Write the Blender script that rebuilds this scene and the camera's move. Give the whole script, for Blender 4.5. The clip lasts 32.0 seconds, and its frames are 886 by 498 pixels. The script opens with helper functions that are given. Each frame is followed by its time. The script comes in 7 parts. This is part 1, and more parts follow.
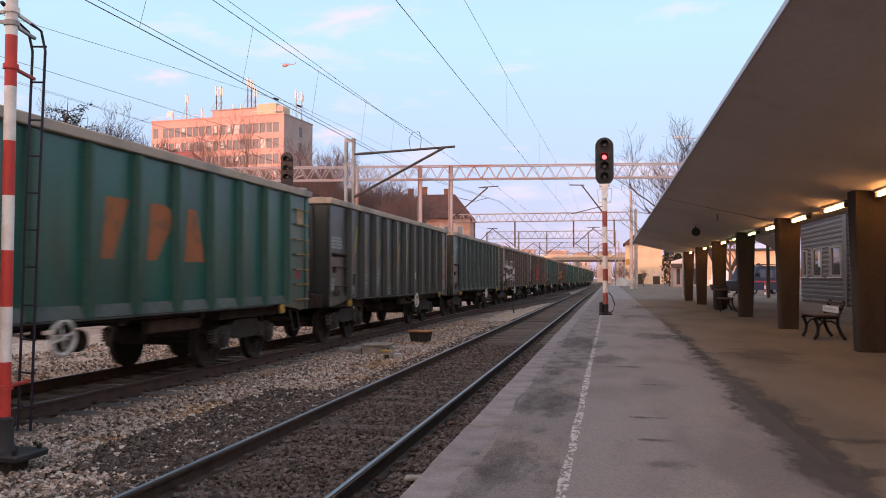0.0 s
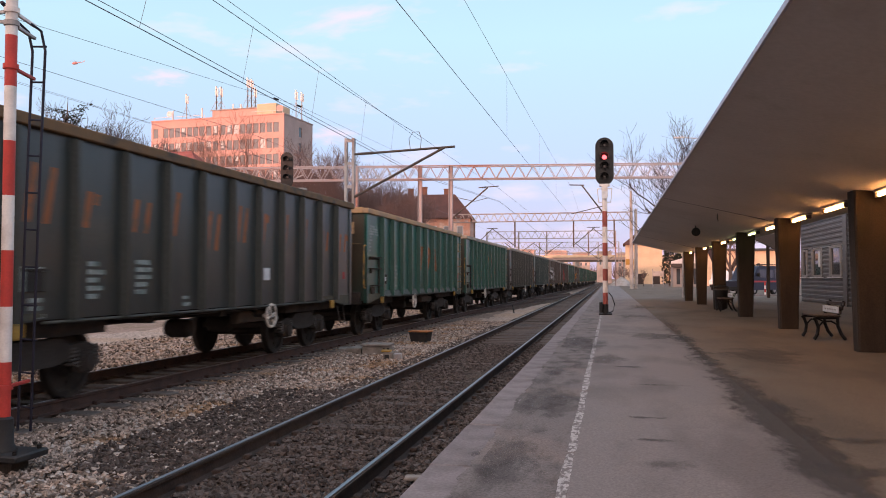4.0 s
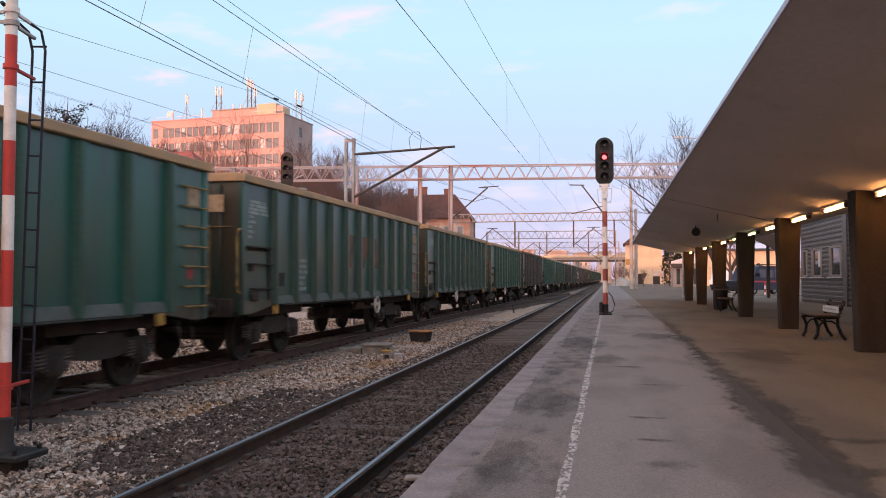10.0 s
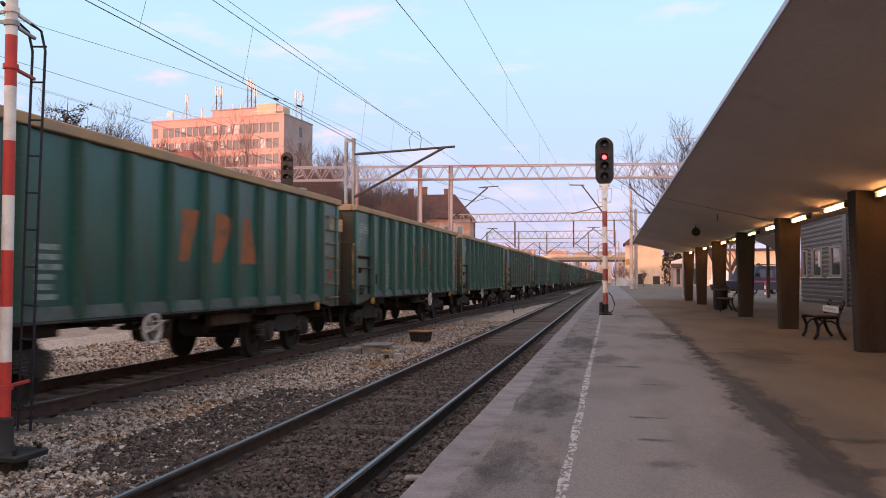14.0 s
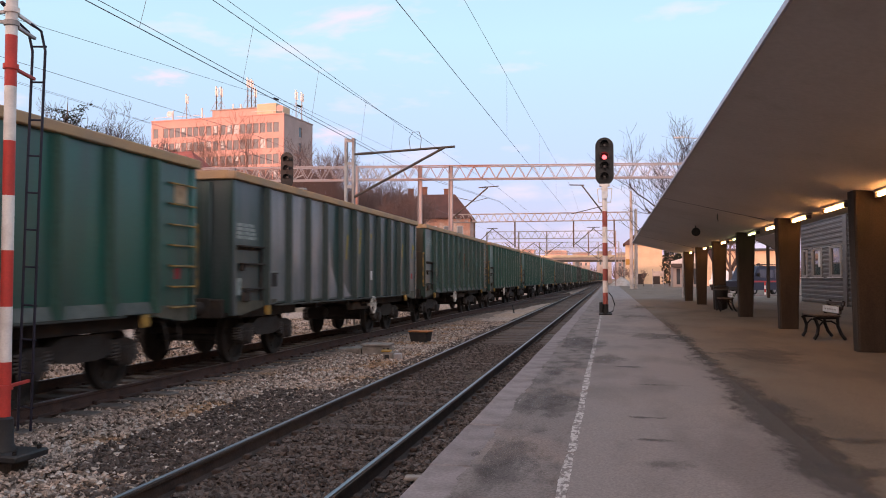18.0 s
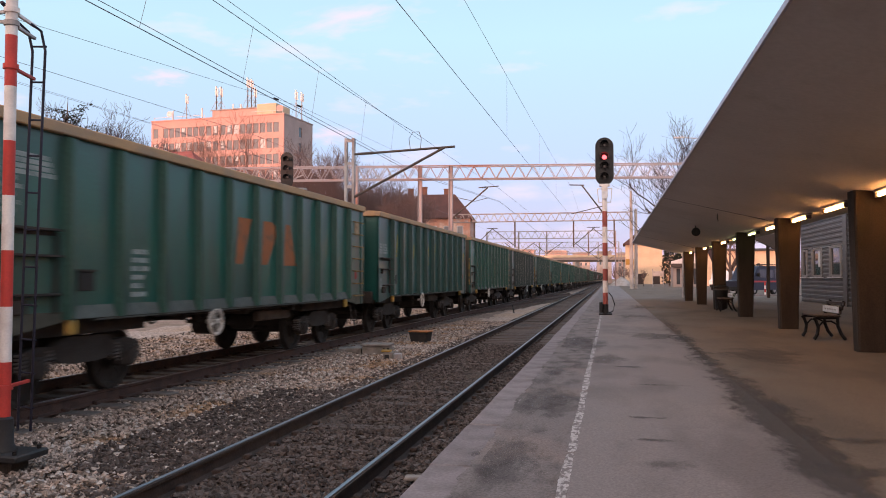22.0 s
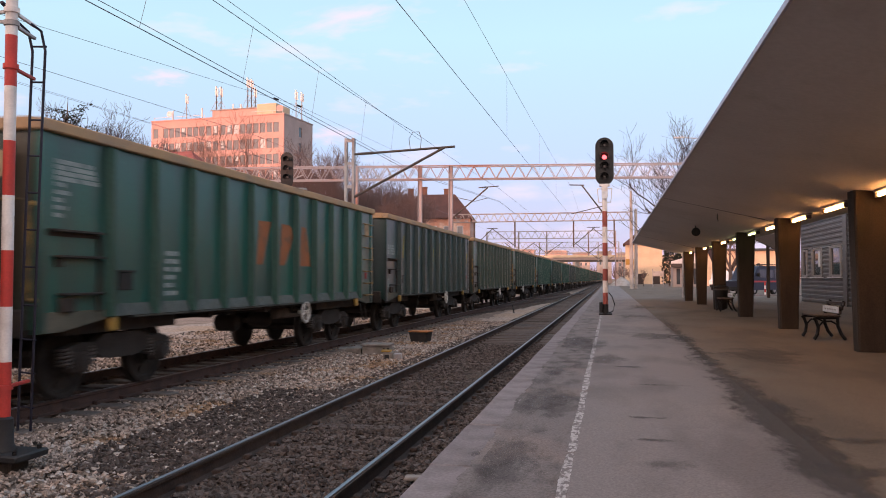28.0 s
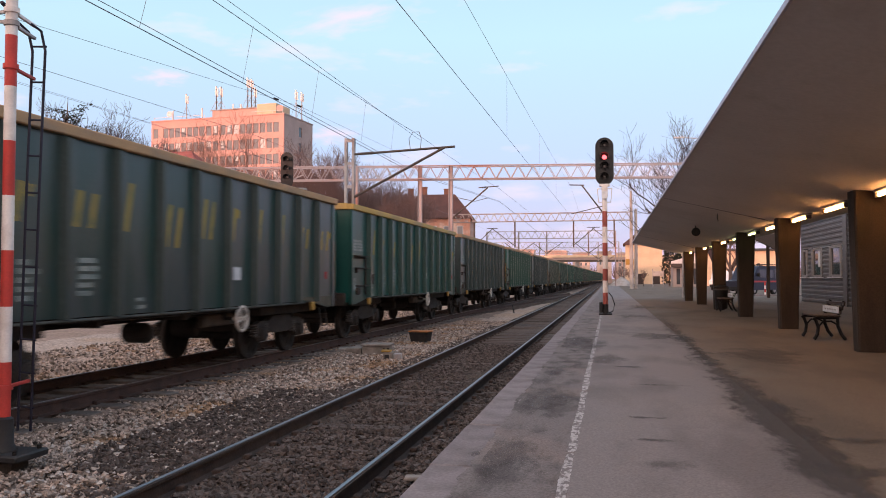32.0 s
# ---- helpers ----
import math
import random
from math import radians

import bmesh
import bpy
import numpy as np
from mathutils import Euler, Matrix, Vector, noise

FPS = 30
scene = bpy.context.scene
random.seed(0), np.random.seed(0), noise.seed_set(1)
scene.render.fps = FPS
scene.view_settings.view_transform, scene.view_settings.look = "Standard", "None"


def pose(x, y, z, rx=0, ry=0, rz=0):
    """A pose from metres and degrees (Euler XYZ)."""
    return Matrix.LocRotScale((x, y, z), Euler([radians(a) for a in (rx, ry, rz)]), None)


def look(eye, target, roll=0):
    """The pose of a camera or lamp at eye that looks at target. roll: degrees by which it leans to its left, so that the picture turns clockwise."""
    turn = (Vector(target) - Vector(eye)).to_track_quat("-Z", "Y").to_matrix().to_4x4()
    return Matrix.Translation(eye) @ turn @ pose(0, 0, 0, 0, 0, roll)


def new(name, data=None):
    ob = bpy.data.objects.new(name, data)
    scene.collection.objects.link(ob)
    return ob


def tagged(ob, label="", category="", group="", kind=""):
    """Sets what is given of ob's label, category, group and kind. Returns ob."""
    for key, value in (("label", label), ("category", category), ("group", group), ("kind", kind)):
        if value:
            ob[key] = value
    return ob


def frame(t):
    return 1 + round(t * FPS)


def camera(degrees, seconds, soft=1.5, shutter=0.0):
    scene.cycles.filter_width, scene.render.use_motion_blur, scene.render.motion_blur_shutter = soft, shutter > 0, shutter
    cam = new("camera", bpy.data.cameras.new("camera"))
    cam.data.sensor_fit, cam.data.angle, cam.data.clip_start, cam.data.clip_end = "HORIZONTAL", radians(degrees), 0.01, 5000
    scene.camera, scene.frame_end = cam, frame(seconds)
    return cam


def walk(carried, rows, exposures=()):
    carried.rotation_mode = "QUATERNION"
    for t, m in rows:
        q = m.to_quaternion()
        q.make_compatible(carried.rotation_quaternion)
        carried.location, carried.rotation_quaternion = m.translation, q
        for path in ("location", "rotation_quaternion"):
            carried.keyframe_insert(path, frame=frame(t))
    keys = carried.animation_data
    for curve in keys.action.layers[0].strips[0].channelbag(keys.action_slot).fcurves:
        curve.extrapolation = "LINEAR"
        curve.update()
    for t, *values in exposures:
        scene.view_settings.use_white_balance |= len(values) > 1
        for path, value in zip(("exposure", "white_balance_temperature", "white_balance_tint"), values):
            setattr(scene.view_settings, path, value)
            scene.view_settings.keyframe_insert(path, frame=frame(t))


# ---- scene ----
# One plan: x to the right of the platform, y along the near track, z = 0 at rail head.
EYE = (0.0, 0.0, 1.585)
YAW, PITCH = 11.31, 2.03
cam = camera(56.15, 32.0, soft=0.94, shutter=0.5)
eye_pose = pose(*EYE, 90 + PITCH, 0, YAW)
walk(cam, [(0.0, eye_pose), (32.0, eye_pose)], [(0.0, 0.0, 6500, 10), (32.0, 0.0, 6500, 10)])

# ---- daylight: low evening sun behind the camera, near ground shaded by added blocks ----
SUN_AZ, SUN_EL = 205.0, 6.0
world = bpy.data.worlds.new("evening_sky")
scene.world = world
world.use_nodes = True
wn, wl = world.node_tree.nodes, world.node_tree.links
wn.clear()
w_out = wn.new("ShaderNodeOutputWorld")
w_bg = wn.new("ShaderNodeBackground")
w_bg.inputs["Strength"].default_value = 1.25
w_sky = wn.new("ShaderNodeTexSky")
w_sky.sky_type = "NISHITA"
w_sky.sun_disc = False
w_sky.sun_elevation = radians(SUN_EL)
w_sky.sun_rotation = radians(SUN_AZ)
w_tc = wn.new("ShaderNodeTexCoord")
w_sep = wn.new("ShaderNodeSeparateXYZ")
wl.new(w_tc.outputs["Generated"], w_sep.inputs[0])
w_ramp = wn.new("ShaderNodeValToRGB")
el = w_ramp.color_ramp.elements
el[0].position, el[0].color = 0.0, (0.62, 0.52, 0.78, 1)
el[1].position, el[1].color = 0.55, (0.42, 0.66, 0.93, 1)
for pos, col in ((0.06, (0.60, 0.60, 0.90, 1)), (0.14, (0.56, 0.685, 0.99, 1)), (0.28, (0.575, 0.830, 0.985, 1))):
    e = el.new(pos)
    e.color = col
wl.new(w_sep.outputs["Z"], w_ramp.inputs[0])
w_skys = wn.new("ShaderNodeVectorMath")
w_skys.operation = "SCALE"
w_skys.inputs["Scale"].default_value = 0.1
wl.new(w_sky.outputs[0], w_skys.inputs[0])
w_mix = wn.new("ShaderNodeMix")
w_mix.data_type = "RGBA"
w_mix.inputs[0].default_value = 0.8
wl.new(w_skys.outputs[0], w_mix.inputs[6])
wl.new(w_ramp.outputs[0], w_mix.inputs[7])
WISPS = [((-0.294, 0.908, 0.300), 0.075, 0.018, 0.22), ((-0.486, 0.844, 0.226), 0.034, 0.011, 0.05), ((-0.319, 0.932, 0.170), 0.040, 0.013, 0.0)]
# thin pink clouds
w_map = wn.new("ShaderNodeMapping")
w_map.inputs["Scale"].default_value = (3.0, 3.0, 11.0)
w_map.inputs["Location"].default_value = (0.35, 0.0, 0.4)
wl.new(w_tc.outputs["Generated"], w_map.inputs[0])
w_noise = wn.new("ShaderNodeTexNoise")
w_noise.inputs["Scale"].default_value = 1.4
w_noise.inputs["Detail"].default_value = 5
w_noise.inputs["Roughness"].default_value = 0.55
wl.new(w_map.outputs[0], w_noise.inputs["Vector"])
w_cr = wn.new("ShaderNodeValToRGB")
w_cr.color_ramp.elements[0].position, w_cr.color_ramp.elements[0].color = 0.57, (0, 0, 0, 1)
w_cr.color_ramp.elements[1].position, w_cr.color_ramp.elements[1].color = 0.76, (0.8, 0.8, 0.8, 1)
wl.new(w_noise.outputs[0], w_cr.inputs[0])
w_cl = wn.new("ShaderNodeMix")
w_cl.data_type = "RGBA"
wl.new(w_cr.outputs[0], w_cl.inputs[0])
wl.new(w_mix.outputs[2], w_cl.inputs[6])
w_cl.inputs[7].default_value = (0.92, 0.74, 0.84, 1)
# a few pink wisps of cloud over the town
w_last = w_cl.outputs[2]
for cdir, wide, tall, tilt in WISPS:
    c = Vector(cdir).normalized()
    side = Vector((0, 0, 1)).cross(c).normalized() * -1
    rise = side.cross(c).normalized()
    ax_u = side * math.cos(tilt) + rise * math.sin(tilt)
    ax_v = rise * math.cos(tilt) - side * math.sin(tilt)
    parts = []
    for axv, size in ((ax_u, wide), (ax_v, tall)):
        dp = wn.new("ShaderNodeVectorMath")
        dp.operation = "DOT_PRODUCT"
        dp.inputs[1].default_value = axv / size
        wl.new(w_tc.outputs["Generated"], dp.inputs[0])
        off = wn.new("ShaderNodeMath")
        off.operation = "SUBTRACT"
        wl.new(dp.outputs["Value"], off.inputs[0])
        off.inputs[1].default_value = axv.dot(c) / size
        parts.append(off.outputs[0])
    comb = wn.new("ShaderNodeCombineXYZ")
    wl.new(parts[0], comb.inputs[0])
    wl.new(parts[1], comb.inputs[1])
    front = wn.new("ShaderNodeVectorMath")
    front.operation = "DOT_PRODUCT"
    front.inputs[1].default_value = c
    wl.new(w_tc.outputs["Generated"], front.inputs[0])
    ahead = wn.new("ShaderNodeMath")
    ahead.operation = "GREATER_THAN"
    wl.new(front.outputs["Value"], ahead.inputs[0])
    ahead.inputs[1].default_value = 0.5
    ln = wn.new("ShaderNodeVectorMath")
    ln.operation = "LENGTH"
    wl.new(comb.outputs[0], ln.inputs[0])
    fray = wn.new("ShaderNodeTexNoise")
    fray.inputs["Scale"].default_value = 1.6
    fray.inputs["Detail"].default_value = 4
    wl.new(comb.outputs[0], fray.inputs["Vector"])
    fr = wn.new("ShaderNodeMath")
    fr.operation = "MULTIPLY_ADD"
    wl.new(fray.outputs[0], fr.inputs[0])
    fr.inputs[1].default_value = 2.0
    wl.new(ln.outputs["Value"], fr.inputs[2])
    rg = wn.new("ShaderNodeMapRange")
    rg.interpolation_type = "SMOOTHSTEP"
    rg.inputs["From Min"].default_value, rg.inputs["From Max"].default_value = 2.1, 0.8
    rg.inputs["To Max"].default_value = 0.6
    wl.new(fr.outputs[0], rg.inputs[0])
    both = wn.new("ShaderNodeMath")
    both.operation = "MULTIPLY"
    wl.new(rg.outputs[0], both.inputs[0])
    wl.new(ahead.outputs[0], both.inputs[1])
    mx = wn.new("ShaderNodeMix")
    mx.data_type = "RGBA"
    wl.new(both.outputs[0], mx.inputs[0])
    wl.new(w_last, mx.inputs[6])
    mx.inputs[7].default_value = (0.94, 0.70, 0.82, 1)
    w_last = mx.outputs[2]
# the western half of the sky, round the low sun, is brighter and warm
w_dot = wn.new("ShaderNodeVectorMath")
w_dot.operation = "DOT_PRODUCT"
w_dot.inputs[1].default_value = (math.sin(radians(SUN_AZ)), math.cos(radians(SUN_AZ)), 0.10)
wl.new(w_tc.outputs["Generated"], w_dot.inputs[0])
w_west = wn.new("ShaderNodeMapRange")
w_west.interpolation_type = "SMOOTHSTEP"
w_west.inputs["From Min"].default_value, w_west.inputs["From Max"].default_value = -0.15, 1.0
wl.new(w_dot.outputs["Value"], w_west.inputs[0])
w_warm = wn.new("ShaderNodeMix")
w_warm.data_type = "RGBA"
wl.new(w_west.outputs[0], w_warm.inputs[0])
wl.new(w_last, w_warm.inputs[6])
w_warm.inputs[7].default_value = (2.0, 1.47, 1.27, 1)
wl.new(w_warm.outputs[2], w_bg.inputs["Color"])
wl.new(w_bg.outputs[0], w_out.inputs["Surface"])

sun_data = bpy.data.lights.new("evening_sun", "SUN")
sun_data.energy, sun_data.angle, sun_data.color = 2.9, radians(0.6), (1.0, 0.43, 0.29)
sun = new("evening_sun", sun_data)
az, sel = radians(SUN_AZ), radians(SUN_EL)
to_sun = Vector((math.sin(az) * math.cos(sel), math.cos(az) * math.cos(sel), math.sin(sel)))
sun.matrix_world = look((0, 0, 60), Vector((0, 0, 60)) - to_sun)

# ---- materials ----
def shade(name, base, rough=0.8, metal=0.0, spots=None, spot_scale=3.0, spot_range=(0.45, 0.65), stretch=(1, 1, 1),
          grain=0.12, grain_scale=60.0, bump=0.15, bump_scale=None, rnd=0.0, coord="Object", spec=0.3, island=0.0, spots2=None, scale2=0.6, range2=(0.5, 0.7)):
    """Procedural surface: base colour, grain, larger stains, fine relief."""
    m = bpy.data.materials.new(name)
    m.use_nodes = True
    n, k = m.node_tree.nodes, m.node_tree.links
    b = n["Principled BSDF"]
    b.inputs["Roughness"].default_value = rough
    b.inputs["Metallic"].default_value = metal
    b.inputs["Specular IOR Level"].default_value = spec
    tc = n.new("ShaderNodeTexCoord")
    src = tc.outputs["Object"]
    if coord == "World":
        src = n.new("ShaderNodeNewGeometry").outputs["Position"]
    mp = n.new("ShaderNodeMapping")
    mp.inputs["Scale"].default_value = stretch
    k.new(src, mp.inputs[0])

    def noise_of(scale, detail, vec):
        t = n.new("ShaderNodeTexNoise")
        t.inputs["Scale"].default_value = scale
        t.inputs["Detail"].default_value = detail
        k.new(vec, t.inputs["Vector"])
        return t.outputs[0]

    def ramp(fac, lo, hi):
        r = n.new("ShaderNodeMapRange")
        r.inputs["From Min"].default_value, r.inputs["From Max"].default_value = lo, hi
        k.new(fac, r.inputs[0])
        return r.outputs[0]

    def mix(fac, a, c, mode="MIX"):
        x = n.new("ShaderNodeMix")
        x.data_type, x.blend_type = "RGBA", mode
        for sock, val in ((x.inputs[0], fac), (x.inputs[6], a), (x.inputs[7], c)):
            if hasattr(val, "is_output"):
                k.new(val, sock)
            else:
                sock.default_value = val if not isinstance(val, tuple) else (*val[:3], 1)
        return x.outputs[2]

    col = (*base, 1)
    if spots:
        col = mix(ramp(noise_of(spot_scale, 5, mp.outputs[0]), *spot_range), col, spots)
    if spots2:
        col = mix(ramp(noise_of(scale2, 4, src), *range2), col, spots2)
    g = noise_of(grain_scale, 3, src)
    if grain:
        gr = n.new("ShaderNodeMapRange")
        gr.inputs["From Min"].default_value, gr.inputs["From Max"].default_value = 0.3, 0.7
        gr.inputs["To Min"].default_value, gr.inputs["To Max"].default_value = 1 - grain, 1 + grain
        k.new(g, gr.inputs[0])
        vm = n.new("ShaderNodeVectorMath")
        vm.operation = "SCALE"
        if hasattr(col, "is_output"):
            k.new(col, vm.inputs[0])
        else:
            vm.inputs[0].default_value = col[:3]
        k.new(gr.outputs[0], vm.inputs["Scale"])
        col = vm.outputs[0]
    if rnd or island:
        src_r = n.new("ShaderNodeObjectInfo").outputs["Random"] if rnd else n.new("ShaderNodeNewGeometry").outputs["Random Per Island"]
        amt = rnd or island
        mr = n.new("ShaderNodeMapRange")
        mr.inputs["To Min"].default_value, mr.inputs["To Max"].default_value = 1 - amt, 1 + amt
        k.new(src_r, mr.inputs[0])
        vm = n.new("ShaderNodeVectorMath")
        vm.operation = "SCALE"
        if hasattr(col, "is_output"):
            k.new(col, vm.inputs[0])
        else:
            vm.inputs[0].default_value = col[:3]
        k.new(mr.outputs[0], vm.inputs["Scale"])
        col = vm.outputs[0]
    if hasattr(col, "is_output"):
        k.new(col, b.inputs["Base Color"])
    else:
        b.inputs["Base Color"].default_value = col
    if bump:
        bp = n.new("ShaderNodeBump")
        bp.inputs["Strength"].default_value = bump
        bp.inputs["Distance"].default_value = 0.02
        k.new(noise_of(bump_scale or grain_scale, 4, src), bp.inputs["Height"])
        k.new(bp.outputs[0], b.inputs["Normal"])
    return m


def glow(name, col, strength):
    m = bpy.data.materials.new(name)
    m.use_nodes = True
    b = m.node_tree.nodes["Principled BSDF"]
    b.inputs["Base Color"].default_value = (*col, 1)
    b.inputs["Emission Color"].default_value = (*col, 1)
    b.inputs["Emission Strength"].default_value = strength
    return m


def pane_glass(name, tint, rough=0.05):
    m = bpy.data.materials.new(name)
    m.use_nodes = True
    b = m.node_tree.nodes["Principled BSDF"]
    b.inputs["Base Color"].default_value = (*tint, 1)
    b.inputs["Roughness"].default_value = rough
    b.inputs["Specular IOR Level"].default_value = 0.8
    return m


BALLAST_NEAR = shade("ballast_dark", (0.055, 0.044, 0.039), 0.95, spots=(0.095, 0.082, 0.075), spot_scale=14, grain=0.5, grain_scale=22, bump=1.0, bump_scale=18, coord="World", spots2=(0.11, 0.075, 0.05), scale2=0.35, spec=0.1)
# brake-dust brown, made darker to carry the shadow below the wagons
BALLAST_BROWN = shade("ballast_dust_and_shade", (0.070, 0.050, 0.041), 0.95, spots=(0.11, 0.085, 0.07), spot_scale=10, grain=0.5, grain_scale=18, bump=1.0, bump_scale=16, coord="World", spec=0.1)
BALLAST_PALE = shade("ballast_pale", (0.40, 0.315, 0.26), 0.95, spots=(0.25, 0.195, 0.165), spot_scale=9, grain=0.5, grain_scale=16, bump=1.0, bump_scale=15, coord="World", spots2=(0.36, 0.25, 0.175), scale2=0.3, spec=0.1)
BALLAST_SHOULDER = shade("ballast_shoulder", (0.235, 0.175, 0.143), 0.95, spots=(0.13, 0.10, 0.085), spot_scale=8, grain=0.5, grain_scale=16, bump=1.0, bump_scale=15, coord="World", spots2=(0.30, 0.22, 0.17), scale2=0.5, spec=0.1)
STONE = shade("ballast_stone", (0.305, 0.25, 0.215), 0.9, spots=(0.20, 0.155, 0.13), spot_scale=30, grain=0.2, grain_scale=90, bump=0.3, island=0.8, spec=0.15, spots2=(0.25, 0.165, 0.105), scale2=0.8, range2=(0.5, 0.66))
STONE_DARK = shade("ballast_stone_dark", (0.070, 0.055, 0.050), 0.9, spots=(0.105, 0.093, 0.086), spot_scale=30, grain=0.2, grain_scale=90, bump=0.3, island=0.6, spec=0.15)
EARTH = shade("earth", (0.28, 0.20, 0.16), 0.95, spots=(0.20, 0.15, 0.11), spot_scale=0.8, grain=0.3, grain_scale=9, bump=0.7, coord="World", spots2=(0.12, 0.10, 0.06), scale2=0.05, spec=0.1)
ASPHALT = shade("asphalt", (0.205, 0.181, 0.176), 0.85, spots=(0.158, 0.138, 0.133), spot_scale=1.1, spot_range=(0.46, 0.62), stretch=(1.4, 0.5, 1), grain=0.2, grain_scale=70, bump=0.16, bump_scale=120, coord="World", spots2=(0.22, 0.192, 0.18), scale2=0.35, range2=(0.5, 0.65), spec=0.25)
# worn asphalt; the canopy's warm light is put into its brown tone
ASPHALT_LAMPLIT = shade("asphalt_worn_lamplit", (0.155, 0.120, 0.092), 0.88, spots=(0.112, 0.090, 0.071), spot_scale=0.8, stretch=(1.3, 0.5, 1), grain=0.2, grain_scale=60, bump=0.3, coord="World", spots2=(0.16, 0.135, 0.115), scale2=0.25, spec=0.2)
STONE_WHITE = shade("ballast_stone_white", (0.44, 0.41, 0.38), 0.85, spots=(0.3, 0.26, 0.23), spot_scale=30, grain=0.15, grain_scale=90, bump=0.2, island=0.4, spec=0.15)
ASPHALT_OLD = shade("asphalt_old", (0.180, 0.158, 0.152), 0.85, spots=(0.110, 0.095, 0.091), spot_scale=3.4, spot_range=(0.44, 0.62), stretch=(1.5, 0.55, 1), grain=0.28, grain_scale=55, bump=0.5, bump_scale=90, coord="World", spots2=(0.215, 0.175, 0.16), scale2=1.1, range2=(0.54, 0.68), spec=0.25)
DUST = shade("wagon_sill_dust", (0.085, 0.088, 0.080), 0.85, spots=(0.05, 0.055, 0.05), spot_scale=3, grain=0.2, bump=0.15)
PATCH = shade("asphalt_patch", (0.066, 0.058, 0.056), 0.8, spots=(0.09, 0.08, 0.076), spot_scale=2, grain=0.25, grain_scale=60, bump=0.3, coord="World", spec=0.3)


def soft_stain(name, col, along=False, reach=0.75):
    """Damp or tarry stain with a ragged, fading edge."""
    m = shade(name, col, 0.8, spots=tuple(1.3 * c for c in col), spot_scale=2.5, grain=0.25, grain_scale=60, bump=0.3, coord="World", spec=0.3)
    n, k = m.node_tree.nodes, m.node_tree.links

    def calc(op, a, b=0.0):
        x = n.new("ShaderNodeMath")
        x.operation = op
        for s, v in ((x.inputs[0], a), (x.inputs[1], b)):
            if hasattr(v, "is_output"):
                k.new(v, s)
            else:
                s.default_value = v
        return x.outputs[0]

    pos = n.new("ShaderNodeNewGeometry").outputs["Position"]
    sep = n.new("ShaderNodeSeparateXYZ")
    if along:
        k.new(pos, sep.inputs[0])
        mid = calc("ADD", calc("MULTIPLY", calc("MAXIMUM", calc("SUBTRACT", sep.outputs[1], 9.0), 0.0), 0.010), 1.37)
        far = calc("DIVIDE", calc("ABSOLUTE", calc("SUBTRACT", sep.outputs[0], mid)), 0.27)
    else:
        k.new(n.new("ShaderNodeTexCoord").outputs["Generated"], sep.inputs[0])
        ax, ay = calc("SUBTRACT", sep.outputs[0], 0.5), calc("SUBTRACT", sep.outputs[1], 0.5)
        far = calc("MULTIPLY", calc("SQRT", calc("ADD", calc("MULTIPLY", ax, ax), calc("MULTIPLY", ay, ay))), 2.0)
    long = n.new("ShaderNodeMapping")
    long.inputs["Scale"].default_value = (1.0, 0.45, 1.0)
    k.new(pos, long.inputs[0])
    sums = calc("SUBTRACT", 1.0, far)
    for scale, amt in ((0.9, 1.1), (5.0, 0.8), (22.0, 0.45)):
        t = n.new("ShaderNodeTexNoise")
        t.inputs["Scale"].default_value = scale
        t.inputs["Detail"].default_value = 3
        k.new(long.outputs[0], t.inputs["Vector"])
        sums = calc("ADD", sums, calc("MULTIPLY", calc("SUBTRACT", t.outputs[0], 0.5), amt * 2.0))
    r = n.new("ShaderNodeMapRange")
    r.interpolation_type = "SMOOTHSTEP"
    r.inputs["From Min"].default_value, r.inputs["From Max"].default_value = 0.12, 0.85
    r.inputs["To Min"].default_value, r.inputs["To Max"].default_value = 0.0, reach
    k.new(sums, r.inputs[0])
    # nothing is left at the very rim of the sheet
    rim = n.new("ShaderNodeMapRange")
    rim.inputs["From Min"].default_value, rim.inputs["From Max"].default_value = (1.9, 1.5) if along else (0.98, 0.8)
    k.new(far, rim.inputs[0])
    cover = calc("MULTIPLY", r.outputs[0], rim.outputs[0])
    if along:
        dry = n.new("ShaderNodeMapRange")
        dry.inputs["From Min"].default_value, dry.inputs["From Max"].default_value = 30.0, 15.0
        k.new(sep.outputs[1], dry.inputs[0])
        cover = calc("MULTIPLY", cover, dry.outputs[0])
    k.new(cover, n["Principled BSDF"].inputs["Alpha"])
    return m


DAMP = soft_stain("damp_band", (0.066, 0.056, 0.051), True, 0.68)
TAR = soft_stain("tar_stain", (0.075, 0.065, 0.062), False, 0.36)
CRACK = soft_stain("crack_stain", (0.055, 0.048, 0.046), False, 0.6)
KERB = shade("kerb_concrete", (0.225, 0.198, 0.20), 0.85, spots=(0.165, 0.143, 0.143), spot_scale=3, grain=0.15, grain_scale=50, bump=0.3, rnd=0.08, spec=0.2)
KERB_SIDE = shade("platform_wall", (0.16, 0.14, 0.13), 0.9, spots=(0.10, 0.085, 0.075), spot_scale=2, grain=0.2, bump=0.3)
LINE = shade("line_paint", (0.46, 0.43, 0.42), 0.8, spots=(0.17, 0.15, 0.145), spot_scale=22, spot_range=(0.43, 0.56), stretch=(1.6, 0.7, 1), grain=0.15, coord="World", bump=0.2)
RAIL_TOP = shade("rail_polished", (0.29, 0.29, 0.305), 0.46, 1.0, grain=0.08, grain_scale=30, bump=0.05)
RAIL_WORN = shade("rail_worn", (0.24, 0.21, 0.20), 0.34, 0.9, spots=(0.16, 0.13, 0.12), spot_scale=3, grain=0.1, bump=0.05)
